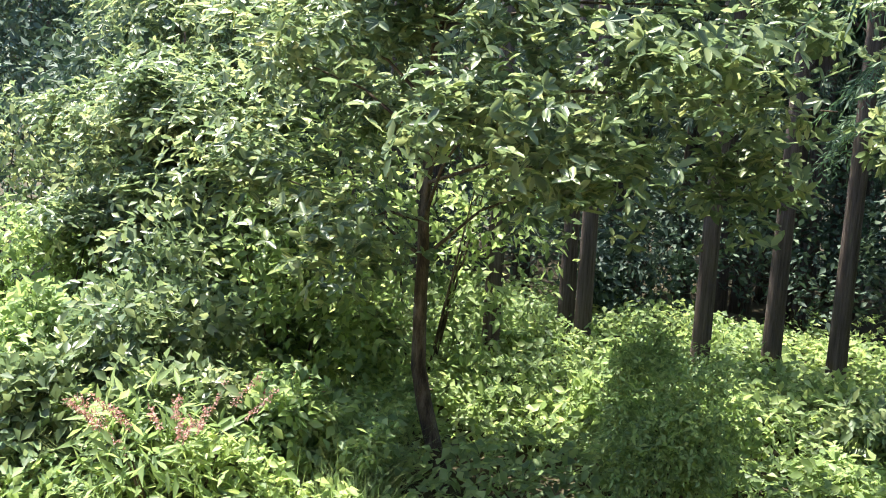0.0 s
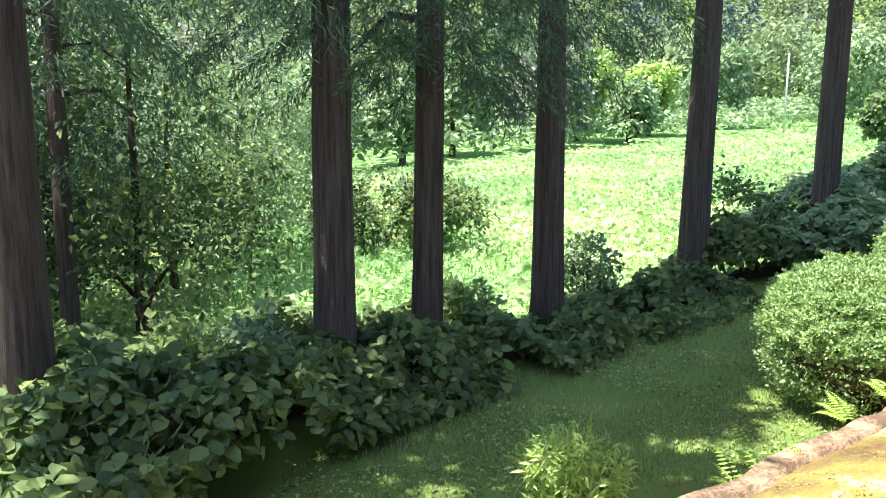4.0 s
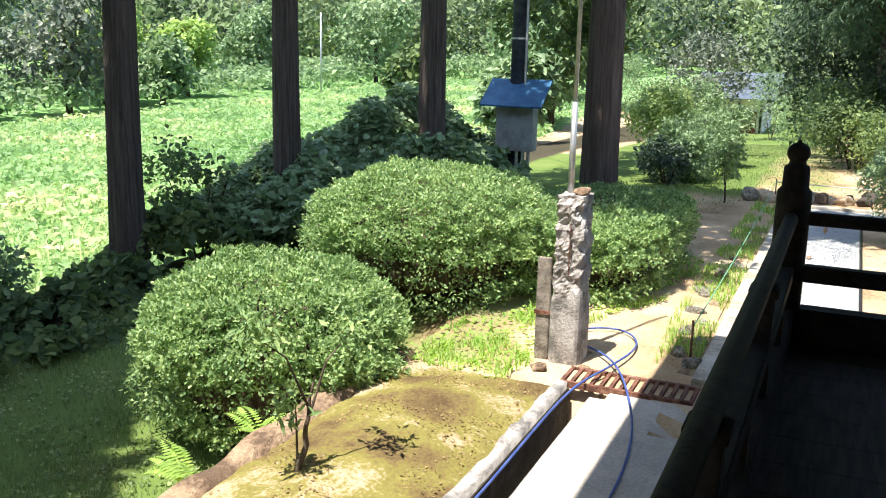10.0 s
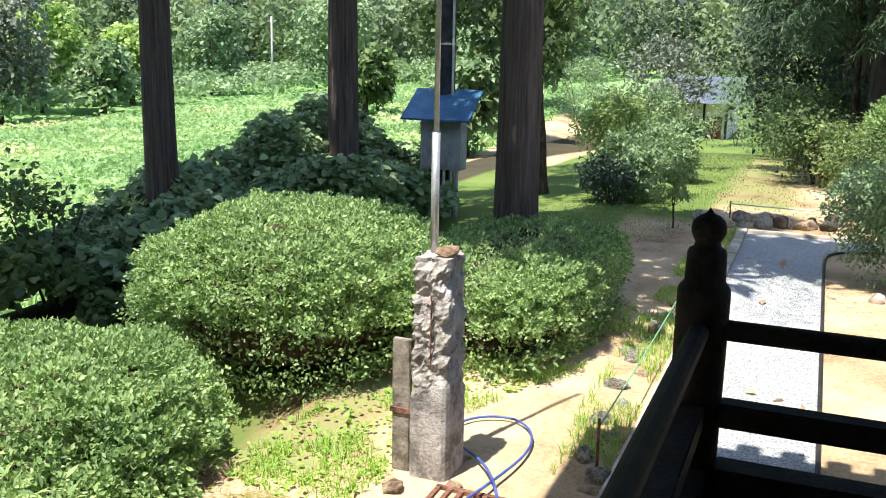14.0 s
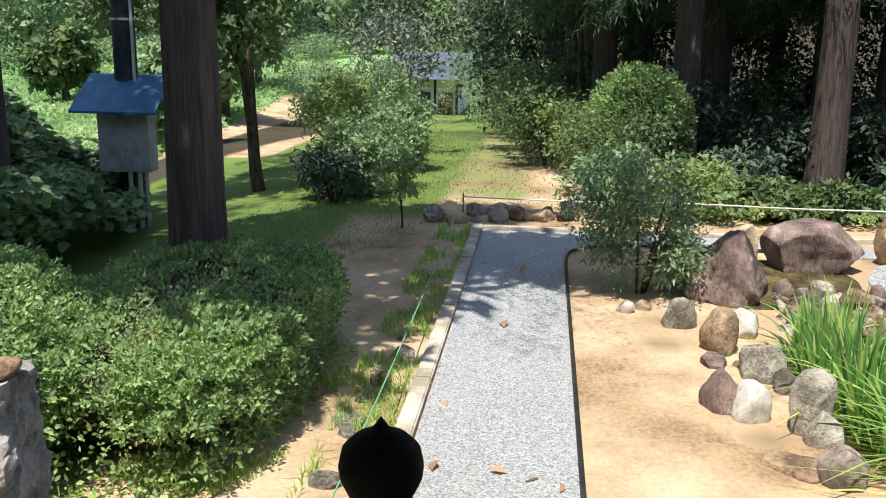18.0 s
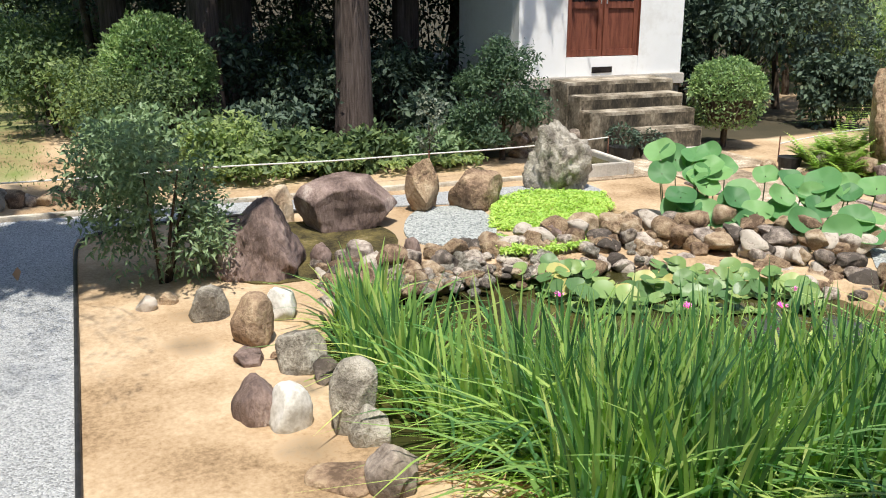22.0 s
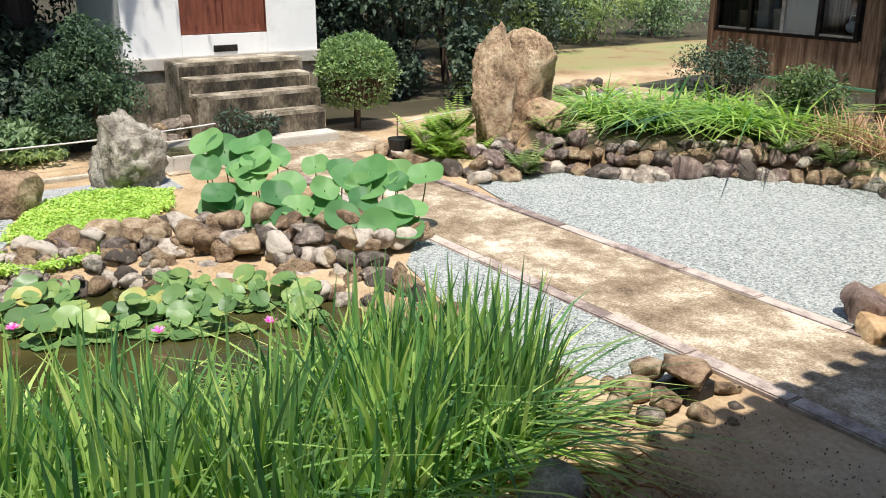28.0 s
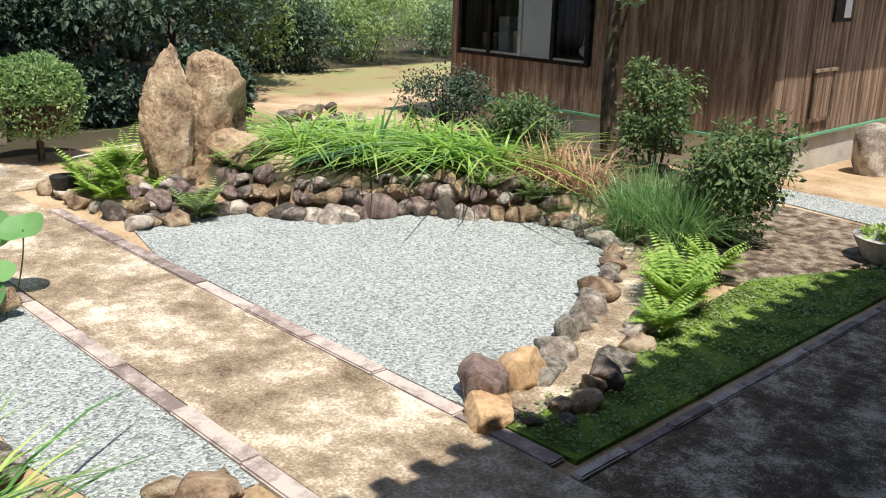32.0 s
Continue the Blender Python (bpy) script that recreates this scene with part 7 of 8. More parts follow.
def far_wood():
    """Woods on the hills round the field."""
    rng = np.random.default_rng(14)
    bins = {True: [[], [], 0], False: [[], [], 0]}
    spots = []
    for k in range(560):
        a = rng.uniform(-0.15, 2.65)
        r = 58 + 50 * rng.random() ** 0.8
        x, y = 15 + r * math.cos(a), 5 + r * math.sin(a)
        if y < 33 and x < 66:
            continue
        spots.append((x, y, a))
    for x, y, a in spots:
        con = rng.random() < 0.35
        h = rng.uniform(8, 14) if con else rng.uniform(5, 9)
        w = h * (0.2 if con else rng.uniform(0.4, 0.55))
        n = 520 if a < 1.75 else 110
        if con:
            t = rng.random(n) ** 1.3
            th = rng.uniform(0, 6.283, n)
            rr = w * (1 - t) * rng.uniform(0.6, 1.1, n) + 0.2
            P = np.stack([rr * np.cos(th), rr * np.sin(th), h * (0.1 + 0.9 * t)], 1)
            O = unit(np.stack([np.cos(th), np.sin(th), np.full(n, 0.1)], 1))
        else:
            cl = [(0, 0, h * 0.55, w, w, h * 0.42)] + [(rng.uniform(-1, 1) * w * 0.8, rng.uniform(-1, 1) * w * 0.8, h * rng.uniform(0.3, 0.85), w * 0.5, w * 0.5, h * 0.2) for _ in range(6)]
            P, O = crown(rng, cl, n, 0.7)
        P = P + np.array((x, y, float(gz(x, y))))
        D = unit(O * 0.5 + sphere_dirs(rng, n) * 0.8 - np.array((0, 0, 0.5 if con else 0.1)))
        N = unit(O + sphere_dirs(rng, n) * 0.35 + np.array((0, 0, 0.2)))
        s = rng.uniform(0.6, 1.4, n) * (0.5 if a < 1.75 else 1.6)
        V, F = leaf_arrays(P, D, N, s, s * (0.4 if con else 0.7))
        b = bins[bool(con)]
        b[0].append(V), b[1].append(F + b[2])
        b[2] += len(V)
    b, c = bins[False], bins[True]
    tagged(mesh_ob("hill_wood", np.concatenate(b[0]), np.concatenate(b[1]), MAT_FAR), "leafy woods covering the hills behind the field", "forest", "", "stuff")
    tagged(mesh_ob("hill_conifers", np.concatenate(c[0]), np.concatenate(c[1]), MAT_FARDARK), "dark conifers standing in the hill woods", "forest", "", "stuff")


far_wood()
carpet("field_edge_scrub", [(2, 29), (20, 30.5), (40, 29.5), (60, 27.5), (68, 14), (76, 14), (72, 36), (40, 40), (2, 38)], 24000, 13, MAT_MIDTREE, 0.36, 0.22, 0.4, 2.2, "scrub along the far edge of the field", "scrub", up=0.5)
for i, (x, y, h, m, lab) in enumerate(((34, 31.5, 6.2, MAT_GREY, "grey-green tree at the field's edge"), (38.8, 34, 5.4, MAT_BAMBOO, "yellow-green tree at the field's edge"), (44.3, 33.4, 4.4, MAT_BAMBOO, "yellow-green bamboo at the field's edge"), (39.5, 31, 3.4, MAT_MIDTREE, "dark green tree at the field's edge"), (29, 33, 4.6, MAT_MIDTREE, "low broadleaf tree at the field's edge"), (24.5, 31, 4.6, MAT_MIDTREE, "broadleaf tree at the field's edge"), (20, 31, 5.0, MAT_MIDTREE, "broadleaf tree at the field's edge"), (15, 30, 6.0, MAT_GREY, "grey-green tree at the field's edge"), (52, 34, 5.5, MAT_MIDTREE, "broadleaf tree at the field's edge"), (58, 29, 6.5, MAT_MIDTREE, "broadleaf tree at the field's edge"), (62, 20, 7.0, MAT_MIDTREE, "broadleaf tree at the field's edge"), (11, 27, 6, MAT_MIDTREE, "broadleaf tree at the field's edge"), (8, 22, 5.5, MAT_MIDTREE, "broadleaf tree at the field's edge"), (40, 17.5, 3.2, MAT_VINE, "vine covered tree beside the field"), (30, 9.2, 3.0, MAT_MIDTREE, "broadleaf tree by the lane"), (36, 10, 4.5, MAT_MIDTREE, "broadleaf tree by the lane"), (46, 12, 6, MAT_MIDTREE, "broadleaf tree by the lane"))):
    w = h * 0.36
    broadleaf("field_tree", x, y, h, w, 200 + i, [(0, 0, h * 0.55, w, w, h * 0.34), (w * 0.6, 0, h * 0.4, w * 0.6, w * 0.6, h * 0.22), (-w * 0.6, w * 0.3, h * 0.42, w * 0.6, w * 0.6, h * 0.22), (0, -w * 0.5, h * 0.75, w * 0.6, w * 0.6, h * 0.22)], 4200, m, 0.28, 0.18, lab, 0.16, group="trees round the field", limbs=3)

# young oak before the wood
OAK = [(0.3, -0.3, 3.75, 0.9, 0.7, 0.3), (1.5, -0.4, 3.45, 0.8, 0.6, 0.25), (2.5, 0.2, 3.2, 0.65, 0.55, 0.22), (-1.0, -0.3, 3.6, 0.9, 0.7, 0.32), (-1.9, 0.4, 3.5, 0.7, 0.6, 0.25), (0.5, -0.9, 3.05, 0.6, 0.5, 0.2), (-1.5, -0.1, 2.5, 0.7, 0.6, 0.28), (2.2, 0.8, 3.9, 0.8, 0.7, 0.25), (-0.9, 0.4, 4.3, 1.0, 0.9, 0.3), (0.9, 0.3, 4.4, 1.0, 0.9, 0.25), (1.3, -0.7, 2.75, 0.5, 0.4, 0.16), (-0.7, -0.6, 2.15, 0.5, 0.45, 0.18), (0.6, 0.6, 2.6, 0.7, 0.5, 0.3), (1.9, 0.5, 2.75, 0.6, 0.5, 0.2), (-0.6, 0.7, 3.0, 0.9, 0.6, 0.35), (1.0, 0.9, 3.3, 0.8, 0.6, 0.3)]
broadleaf("oak_tree", -2.78, 6.12, 5.0, 3, 31, OAK, 8200, MAT_OAK, 0.088, 0.036, "young oak with a slim crooked dark trunk and broad leaves", 0.072, th=4.2, limbs=13, inner=0.1, whorl=5, fork=8, thin=0.24, crook=0.26)
for k, (x, y, z, r) in enumerate(((-6.2, 7.4, 3.0, 1.0), (-5.0, 7.9, 1.6, 0.9), (-7.4, 7.6, 2.6, 1.2), (-7.9, 9.0, 3.9, 1.3), (-5.9, 8.6, 3.9, 1.1))):
    broadleaf("oak_sapling", x, y, z + r, r, 160 + k, [(0, 0, z, r, r * 0.9, r * 0.45), (r * 0.7, -0.2, z - 0.5, r * 0.6, r * 0.5, r * 0.28), (-r * 0.6, 0.2, z + 0.3, r * 0.7, r * 0.6, r * 0.3), (0.1, -r * 0.6, z - 0.8, r * 0.6, r * 0.5, r * 0.25)], 2400, MAT_OAK, 0.088, 0.036, "young oak sapling before the wood", 0.045, limbs=4, inner=0.1, group="oak saplings", whorl=5)
# dark conifer wood behind it
rngw = np.random.default_rng(77)
# Deep wood's shade is put into the needles by a darker leaf colour.
first = cedar(-2.2, 15.4, 13, 0.16, 90, 3.2, 1500, 2.0, "dark conifer in dense shade", group="dark conifer wood", droop=3, mat=MAT_DARK, L=0.16, high=450, top=0.3, fans=45)
slim = cedar(-3.9, 9.76, 13, 0.105, 91, 6.5, 120, 1.6, "slim dark conifer trunk at the wood's edge", group="slim conifers at the wood's edge", droop=0, L=0.26, high=60)
fringed = cedar(0.61, 10.0, 13, 0.11, 92, 2.5, 120, 1.8, "slim conifer with low drooping sprays at the wood's edge", group="slim conifers at the wood's edge", droop=0, L=0.1, high=150, top=0.3, fans=42)
for x, y in ((3.12, 11.24), (3.9, 10.2)):
    copy_thing(fringed, pose(x, y, float(gz(x, y)), 0, 0, x * 91 % 360))
for x, y in ((-3.38, 10.96), (-3.1, 10.78), (-1.56, 10.06), (-0.88, 10.6), (-0.21, 10.89), (0.83, 10.2), (-6.3, 10.4), (-5.9, 10.9)):
    copy_thing(slim, pose(x, y, float(gz(x, y)), 0, 0, x * 77 % 360))
spots = [(2.7, 12.7), (1.3, 12.3), (4.3, 16.0), (6.3, 17.2), (-6.5, 13.0), (-9.0, 12.0), (-10.5, 14.0), (-0.9, 15.8), (1.4, 15.2), (-5.5, 15.0), (-7.5, 15.5), (-9.5, 15.5), (-4.2, 16.2)] + [(rngw.uniform(-20, 2.5), rngw.uniform(15.5, 28)) for _ in range(40)]
for k, (x, y) in enumerate(spots):
    copy_thing(first, pose(x, y, float(gz(x, y)), 0, 0, float(rngw.uniform(0, 360))))
# undergrowth below the wood
for k in range(30):
    x, y = -8.7 + k * 0.42 + float(rngw.uniform(-0.4, 0.4)), float(rngw.uniform(7.2, 11.0))
    shrub("undergrowth_bush", x, y, 0.8, float(rngw.uniform(0.8, 1.4)) if x < -4.2 else float(rngw.uniform(0.4, 0.75)), 300 + k, 1000, MAT_SHRUB, 0.13, 0.065, "bright green undergrowth bush at the wood's edge", group="undergrowth")
carpet("undergrowth", [(-9, 4.2), (1.9, 4.0), (2.2, 5.5), (4.5, 8.5), (6, 12), (-12, 14)], 56000, 20, MAT_SHRUB, 0.095, 0.055, 0.15, 0.95, "leafy green undergrowth at the wood's edge", "undergrowth", up=0.8)
turf("wild_grass", [(-5.6, 4.5), (-2.4, 4.4), (-3.2, 6.1), (-3.3, 6.4), (-5.2, 6.2)], 9000, 23, MAT_GRASS, 0.8, 0.012, "tall wild grass before the young oak", 0.5, keep=lambda x, y, r: np.array([noise.noise(Vector((a * 1.3, b * 1.3, 6))) > -0.1 for a, b in zip(x, y)]))
carpet("front_weeds", [(-5.6, 4.4), (-2.35, 4.4), (-3.15, 6.1), (-3.3, 6.9), (-5.4, 6.6)], 9000, 24, MAT_SHRUB, 0.085, 0.045, 0.5, 1.15, "leafy sunlit weeds before the young oak", "undergrowth", up=0.6, gaps=-0.15)
carpet("lit_undergrowth", [(-9, 10.6), (4, 10.6), (5, 13.6), (-10, 13.6)], 9000, 22, MAT_SHRUB, 0.1, 0.06, 0.2, 1.0, "sunlit undergrowth among conifer trunks", "undergrowth", up=0.6)
carpet("wood_thicket", [(-16, 12.5), (7, 12.8), (8, 22), (-20, 22)], 70000, 21, MAT_DARK, 0.12, 0.065, 0.2, 3.6, "shady thicket under the dark wood", "undergrowth", up=0.5)
shrub("shade_bush", -3.1, 12.9, 0.9, 1.7, 48, 3000, MAT_DARK, 0.12, 0.06, "dark leafy bush among conifer trunks", group="bushes under the cedars")
shrub("fine_leaved_bush", -1.12, 5.95, 0.62, 1.5, 41, 15000, MAT_SHRUB, 0.05, 0.02, "rounded fine leaved olive bush at the wood's edge")
for k, (x, y, h) in enumerate(((-4.7, 6.9, 2.6), (-5.6, 6.2, 2.2), (-4.0, 8.0, 3.2), (-6.3, 7.6, 3.4), (-1.7, 7.4, 1.1), (0.1, 8.2, 0.9), (-7.6, 6.6, 2.0), (-8.3, 7.8, 3.0), (-4.3, 4.9, 1.2), (-5.2, 4.5, 1.2), (-3.6, 5.3, 1.2), (-4.9, 5.4, 1.6), (-6.1, 4.9, 1.4))):
    shrub("tall_shrub", x, y, h * 0.42, h, 330 + k, 3600, MAT_OAK if k % 2 or k == 8 else MAT_SHRUB, 0.11, 0.055, "tall broad leaved shrub before the wood", group="shrubs before the wood")
fl = shrub("flowering_shrub", -3.85, 4.35, 0.6, 1.15, 45, 1100, MAT_SHRUB, 0.15, 0.035, "shrub with faded pinkish flower spikes")
r3 = np.random.default_rng(46)
for k in range(14):
    a, d = r3.uniform(0, 6.283), r3.uniform(0.2, 0.65)
    b = np.array((d * math.cos(a), d * math.sin(a), 1.05 + r3.uniform(-0.15, 0.2)))
    e = b + np.array((0.2 * math.cos(a), 0.2 * math.sin(a), 0.2))
    q = b + (e - b) * r3.random((90, 1)) + r3.normal(0, 0.009, (90, 3))
    foliage("flower_spike", r3, q, sphere_dirs(r3, 90), MAT_PINKISH, 0.022, 0.01, fl)
for k, (x, y, r, h) in enumerate(((-4.9, 4.5, 0.6, 0.8), (-5.6, 5.1, 0.7, 1.0), (-6.4, 5.6, 0.8, 1.2), (-5.2, 3.9, 0.6, 0.6), (-4.5, 5.2, 0.6, 0.9))):
    shrub("undergrowth_bush", x, y, r, h, 380 + k, 1500, MAT_SHRUB if k % 2 else MAT_MIDTREE, 0.1, 0.06, "leafy green undergrowth bush at the wood's edge", group="undergrowth")
shrub("red_leaved_shrub", -3.75, 5.6, 0.35, 1.1, 47, 80, MAT_REDLEAF, 0.08, 0.035, "shrub with reddish brown leaves")
# shade trees where wood and field meet
for k, (x, y, h, m) in enumerate(((5.0, 11.0, 5.5, MAT_VINE), (3.8, 13.5, 6.5, MAT_DARK), (7.0, 14.5, 5.0, MAT_MIDTREE), (9.5, 17, 5.5, MAT_MIDTREE), (2.0, 13.5, 7.0, MAT_DARK), (12, 21, 5, MAT_MIDTREE))):
    w = h * 0.33
    broadleaf("edge_tree", x, y, h, w, 240 + k, [(0, 0, h * 0.55, w, w, h * 0.3), (w * 0.7, 0, h * 0.35, w * 0.6, w * 0.6, h * 0.2), (-w * 0.6, w * 0.3, h * 0.4, w * 0.6, w * 0.6, h * 0.2), (0, -w * 0.6, h * 0.3, w * 0.7, w * 0.6, h * 0.2)], 9000, m, 0.1, 0.055, "broadleaf tree between wood and field", 0.08, limbs=4, group="trees between wood and field")
shrub("mounded_bush", 12.5, 15.5, 1.9, 1.6, 261, 8000, MAT_VINE, 0.12, 0.08, "dark mounded bush on the field")

# small maple on the moss bank
broadleaf("maple_sapling", 7.0, 2.3, 0.9, 0.3, 51, [(0.05, 0.0, 0.35, 0.12, 0.12, 0.1), (0.3, -0.2, 0.72, 0.16, 0.16, 0.07), (-0.2, 0.1, 0.8, 0.14, 0.14, 0.06)], 420, MAT_HEDGE, 0.06, 0.02, "small leaning maple sapling on a moss bank", 0.022, z=0.13, limbs=3, lean=(0.15, -0.1))
for k, (x, y) in enumerate(((5.4, 2.9), (5.75, 2.95), (7.0, 3.0), (7.7, 3.0))):
    fern(x, y, -0.08, 0.22, 5, 400 + k, "small fern on the terrace edge")
shrub("pale_maple_bush", 4.95, 3.72, 0.4, 0.7, 52, 4200, MAT_BAMBOO, 0.075, 0.02, "small maple bush with pale finely cut leaves")

for k, (x, y, r, h, m) in enumerate(((3.7, 7.0, 0.5, 0.95, MAT_SHRUB), (4.4, 7.3, 0.55, 0.85, MAT_MIDTREE), (7.4, 7.6, 0.5, 0.8, MAT_SHRUB), (9.8, 7.9, 0.6, 1.0, MAT_MIDTREE), (1.5, 6.2, 0.7, 1.1, MAT_VINE), (12.4, 7.2, 0.8, 1.3, MAT_VINE))):
    shrub("verge_bush", x, y, r, h, 540 + k, 1500, m, 0.09, 0.06, "leafy bush among the vines under the cedars", group="bushes among the vines")

# lane: saplings and shrubs
shrub("bright_bush", 20.7, 2.55, 0.9, 1.0, 60, 6500, MAT_MIDTREE, 0.09, 0.045, "bright green bush beside the lane")
shrub("dark_bush", 19.95, 2.75, 0.55, 0.7, 61, 1800, MAT_DARK, 0.1, 0.05, "dark round bush beside the lane")
shrub("tall_shrub", 23.2, 2.45, 0.7, 1.2, 62, 5600, MAT_MIDTREE, 0.09, 0.045, "upright leafy green shrub beside the lane")
broadleaf("young_tree", 18.2, 1.5, 0.95, 0.3, 63, [(0, 0, 0.7, 0.32, 0.32, 0.2), (0.1, 0.1, 0.45, 0.25, 0.25, 0.1)], 600, MAT_SHRUB, 0.08, 0.04, "sapling on the grass beside a gravel path", 0.018, limbs=2)
broadleaf("lane_tree", 21.2, 4.25, 5.0, 2, 64, [(0, 0.4, 3.8, 1.4, 1.4, 0.9), (-0.8, 0.2, 2.6, 0.8, 0.8, 0.4), (0.9, 0.6, 2.9, 0.9, 0.9, 0.5), (-1.0, 1.0, 3.2, 1.0, 1.0, 0.8)], 7000, MAT_VINE, 0.15, 0.09, "shady tree with a leaning dark trunk by the lane", 0.11, lean=(-0.1, 0.06), limbs=5)
# Crowns over the lane; the cedars' shade is put into their leaf colour.
for x, k in ((25.5, 0), (29.5, 1), (35, 2)):
    broadleaf("lane_tree", x, -1.0, 6.0, 2, 680 + k, [(0, 1.6, 4.4, 0.9, 1.0, 0.4), (0.4, 0.3, 4.9, 1.3, 1.1, 0.7), (-0.5, -0.6, 4.2, 1.1, 1.0, 0.6), (0.3, 2.3, 3.9, 0.6, 0.6, 0.25)], 3400, MAT_DARK, 0.16, 0.09, "dark leafy tree leaning over the lane", 0.1, limbs=4, lean=(0, 0.06), group="trees along the lane")
broadleaf("lane_tree", 36.0, 4.5, 4.2, 1.8, 65, [(0, 0, 2.8, 1.6, 1.6, 1.0), (0.8, -0.5, 2.0, 0.9, 0.9, 0.6), (-0.7, 0.4, 2.0, 1, 1, 0.6)], 3500, MAT_GREY, 0.16, 0.07, "small grey-green tree at the lane's end", 0.1, limbs=3)
for k, (x, y, r, h, m) in enumerate(((26, 3.9, 1.1, 1.6, MAT_SHRUB), (29, 4.3, 1.3, 1.8, MAT_MIDTREE), (38, 5.0, 1.4, 1.9, MAT_SHRUB), (24.2, -0.3, 1.1, 1.5, MAT_VINE), (23.2, -0.9, 0.9, 1.2, MAT_SHRUB), (27, -0.1, 1.0, 1.6, MAT_VINE), (31, 0.2, 1.2, 1.8, MAT_MIDTREE), (36, 0.6, 1.4, 2.0, MAT_SHRUB), (42, 1.2, 1.5, 1.8, MAT_MIDTREE), (46, 1.2, 1.5, 2.6, MAT_MIDTREE), (51, 3.4, 1.5, 3.4, MAT_MIDTREE), (45, 9.6, 1.6, 2.6, MAT_MIDTREE), (40, 6.6, 1.5, 2.2, MAT_SHRUB))):
    shrub("lane_shrub", x, y, r, h, 500 + k, 4600, m, 0.095, 0.05, "leafy shrub along the lane", group="shrubs along the lane")
hedge(22.4, -1.75, -0.05, 0.8, 0.8, 1.9, 0, 8, 15000, "tall rounded clipped azalea at the wood's edge", 0.85, 0.07, 0.035)
shrub("dark_bush", 21.1, -1.15, 0.75, 1.15, 9, 4200, MAT_VINE, 0.075, 0.035, "dark layered shrub at the wood's edge")
# Extra tree, trunk kept out of sight, so its high crown shades the lane.
for k, (x, y) in enumerate(((23.6, 5.1),)):
    broadleaf("lane_tree", x, y, 7.0, 2, 690 + k, [(0.2, -0.6, 5.6, 1.5, 1.4, 0.6), (-0.8, -1.6, 5.2, 1.1, 1.0, 0.4), (0.9, -2.0, 5.4, 1.0, 0.9, 0.4), (0, 0.5, 6.2, 1.4, 1.2, 0.6)], 4200, MAT_MIDTREE, 0.16, 0.09, "leafy tree leaning over the lane", 0.1, limbs=4, group="trees along the lane")
shrub("sprawling_shrub", 19.9, -1.2, 0.8, 0.95, 66, 2600, MAT_MIDTREE, 0.1, 0.05, "leafy shrub at the end of the gravel path")

# grey-leaved bush by the boulders
shrub("nandina_bush", 15.75, -1.15, 0.72, 1.3, 70, 7500, MAT_MIDTREE, 0.06, 0.022, "airy green bush beside a boulder", lumps=10)
shrub("leafy_bush", 19.7, -2.4, 0.7, 0.75, 71, 2400, MAT_SHRUB, 0.1, 0.05, "bright leafy bush behind the rope")
for k, (x, y, r, h, m) in enumerate(((19.6, -3.3, 0.6, 0.5, MAT_VINE), (19.8, -4.2, 0.6, 0.45, MAT_VINE), (19.7, -5.2, 0.6, 0.4, MAT_MIDTREE), (20.6, -3.0, 0.8, 0.8, MAT_DARK), (20.7, -5.6, 0.8, 0.7, MAT_DARK), (22.2, -4.0, 1.0, 1.2, MAT_DARK), (22.5, -5.6, 1.0, 1.3, MAT_DARK), (23.6, -2.9, 1.2, 1.6, MAT_DARK), (24.8, -5.5, 1.3, 2.2, MAT_DARK), (24.3, -4.3, 0.9, 1.8, MAT_VINE), (26, -2.0, 1.3, 2.2, MAT_DARK), (26.5, -7.5, 1.6, 3.0, MAT_DARK), (28, -4.5, 1.8, 3.0, MAT_DARK), (29, -1.0, 1.5, 2.4, MAT_DARK))):
    shrub("shade_bush", x, y, r, h, 520 + k, 2000, m, 0.12, 0.06, "leafy bush in the shade under the cedars", group="bushes under the cedars")
carpet("ground_cover", [(19.0, -1.6), (20.2, -1.6), (20.2, -5.6), (19.0, -5.6)], 5200, 103, MAT_SHRUB, 0.07, 0.045, 0.05, 0.4, "low bright leafy ground cover behind the rope", "ground cover", up=0.7, gaps=-0.15)
broadleaf("slim_sapling", 19.05, -4.75, 1.15, 0.2, 72, [(0, 0, 0.75, 0.17, 0.17, 0.32), (0.05, 0.05, 0.4, 0.14, 0.14, 0.14)], 420, MAT_GREY, 0.06, 0.035, "slim sapling with small rounded leaves", 0.014, limbs=1)
broadleaf("maple_tree", 19.6, -6.0, 1.7, 0.7, 73, [(0, 0, 0.95, 0.62, 0.62, 0.4), (0.1, 0.35, 0.6, 0.45, 0.4, 0.22), (0.0, -0.1, 1.35, 0.4, 0.4, 0.25), (-0.2, -0.3, 0.7, 0.4, 0.4, 0.2), (-0.2, 0.3, 0.4, 0.35, 0.3, 0.15)], 11000, MAT_CEDAR, 0.06, 0.026, "low spreading dark green maple beside the storehouse", 0.05, limbs=4)
for i, (x, y, r) in enumerate(((24.9, -3.3, 0.32), (21.3, -4.4, 0.27))):
    cedar(x, y, 14, r, 110 + i, 4.0, 6000, 3.3, "thick cedar trunk in the shade", group="cedars behind the garden", droop=2, L=0.13, high=6000, fans=80)
sec = cedar(27.5, -6.0, 13, 0.25, 112, 2.8, 4000, 2.6, "dark cedar in dense shade", group="dark cedars behind the garden", droop=6, L=0.13, high=3200, fans=90)
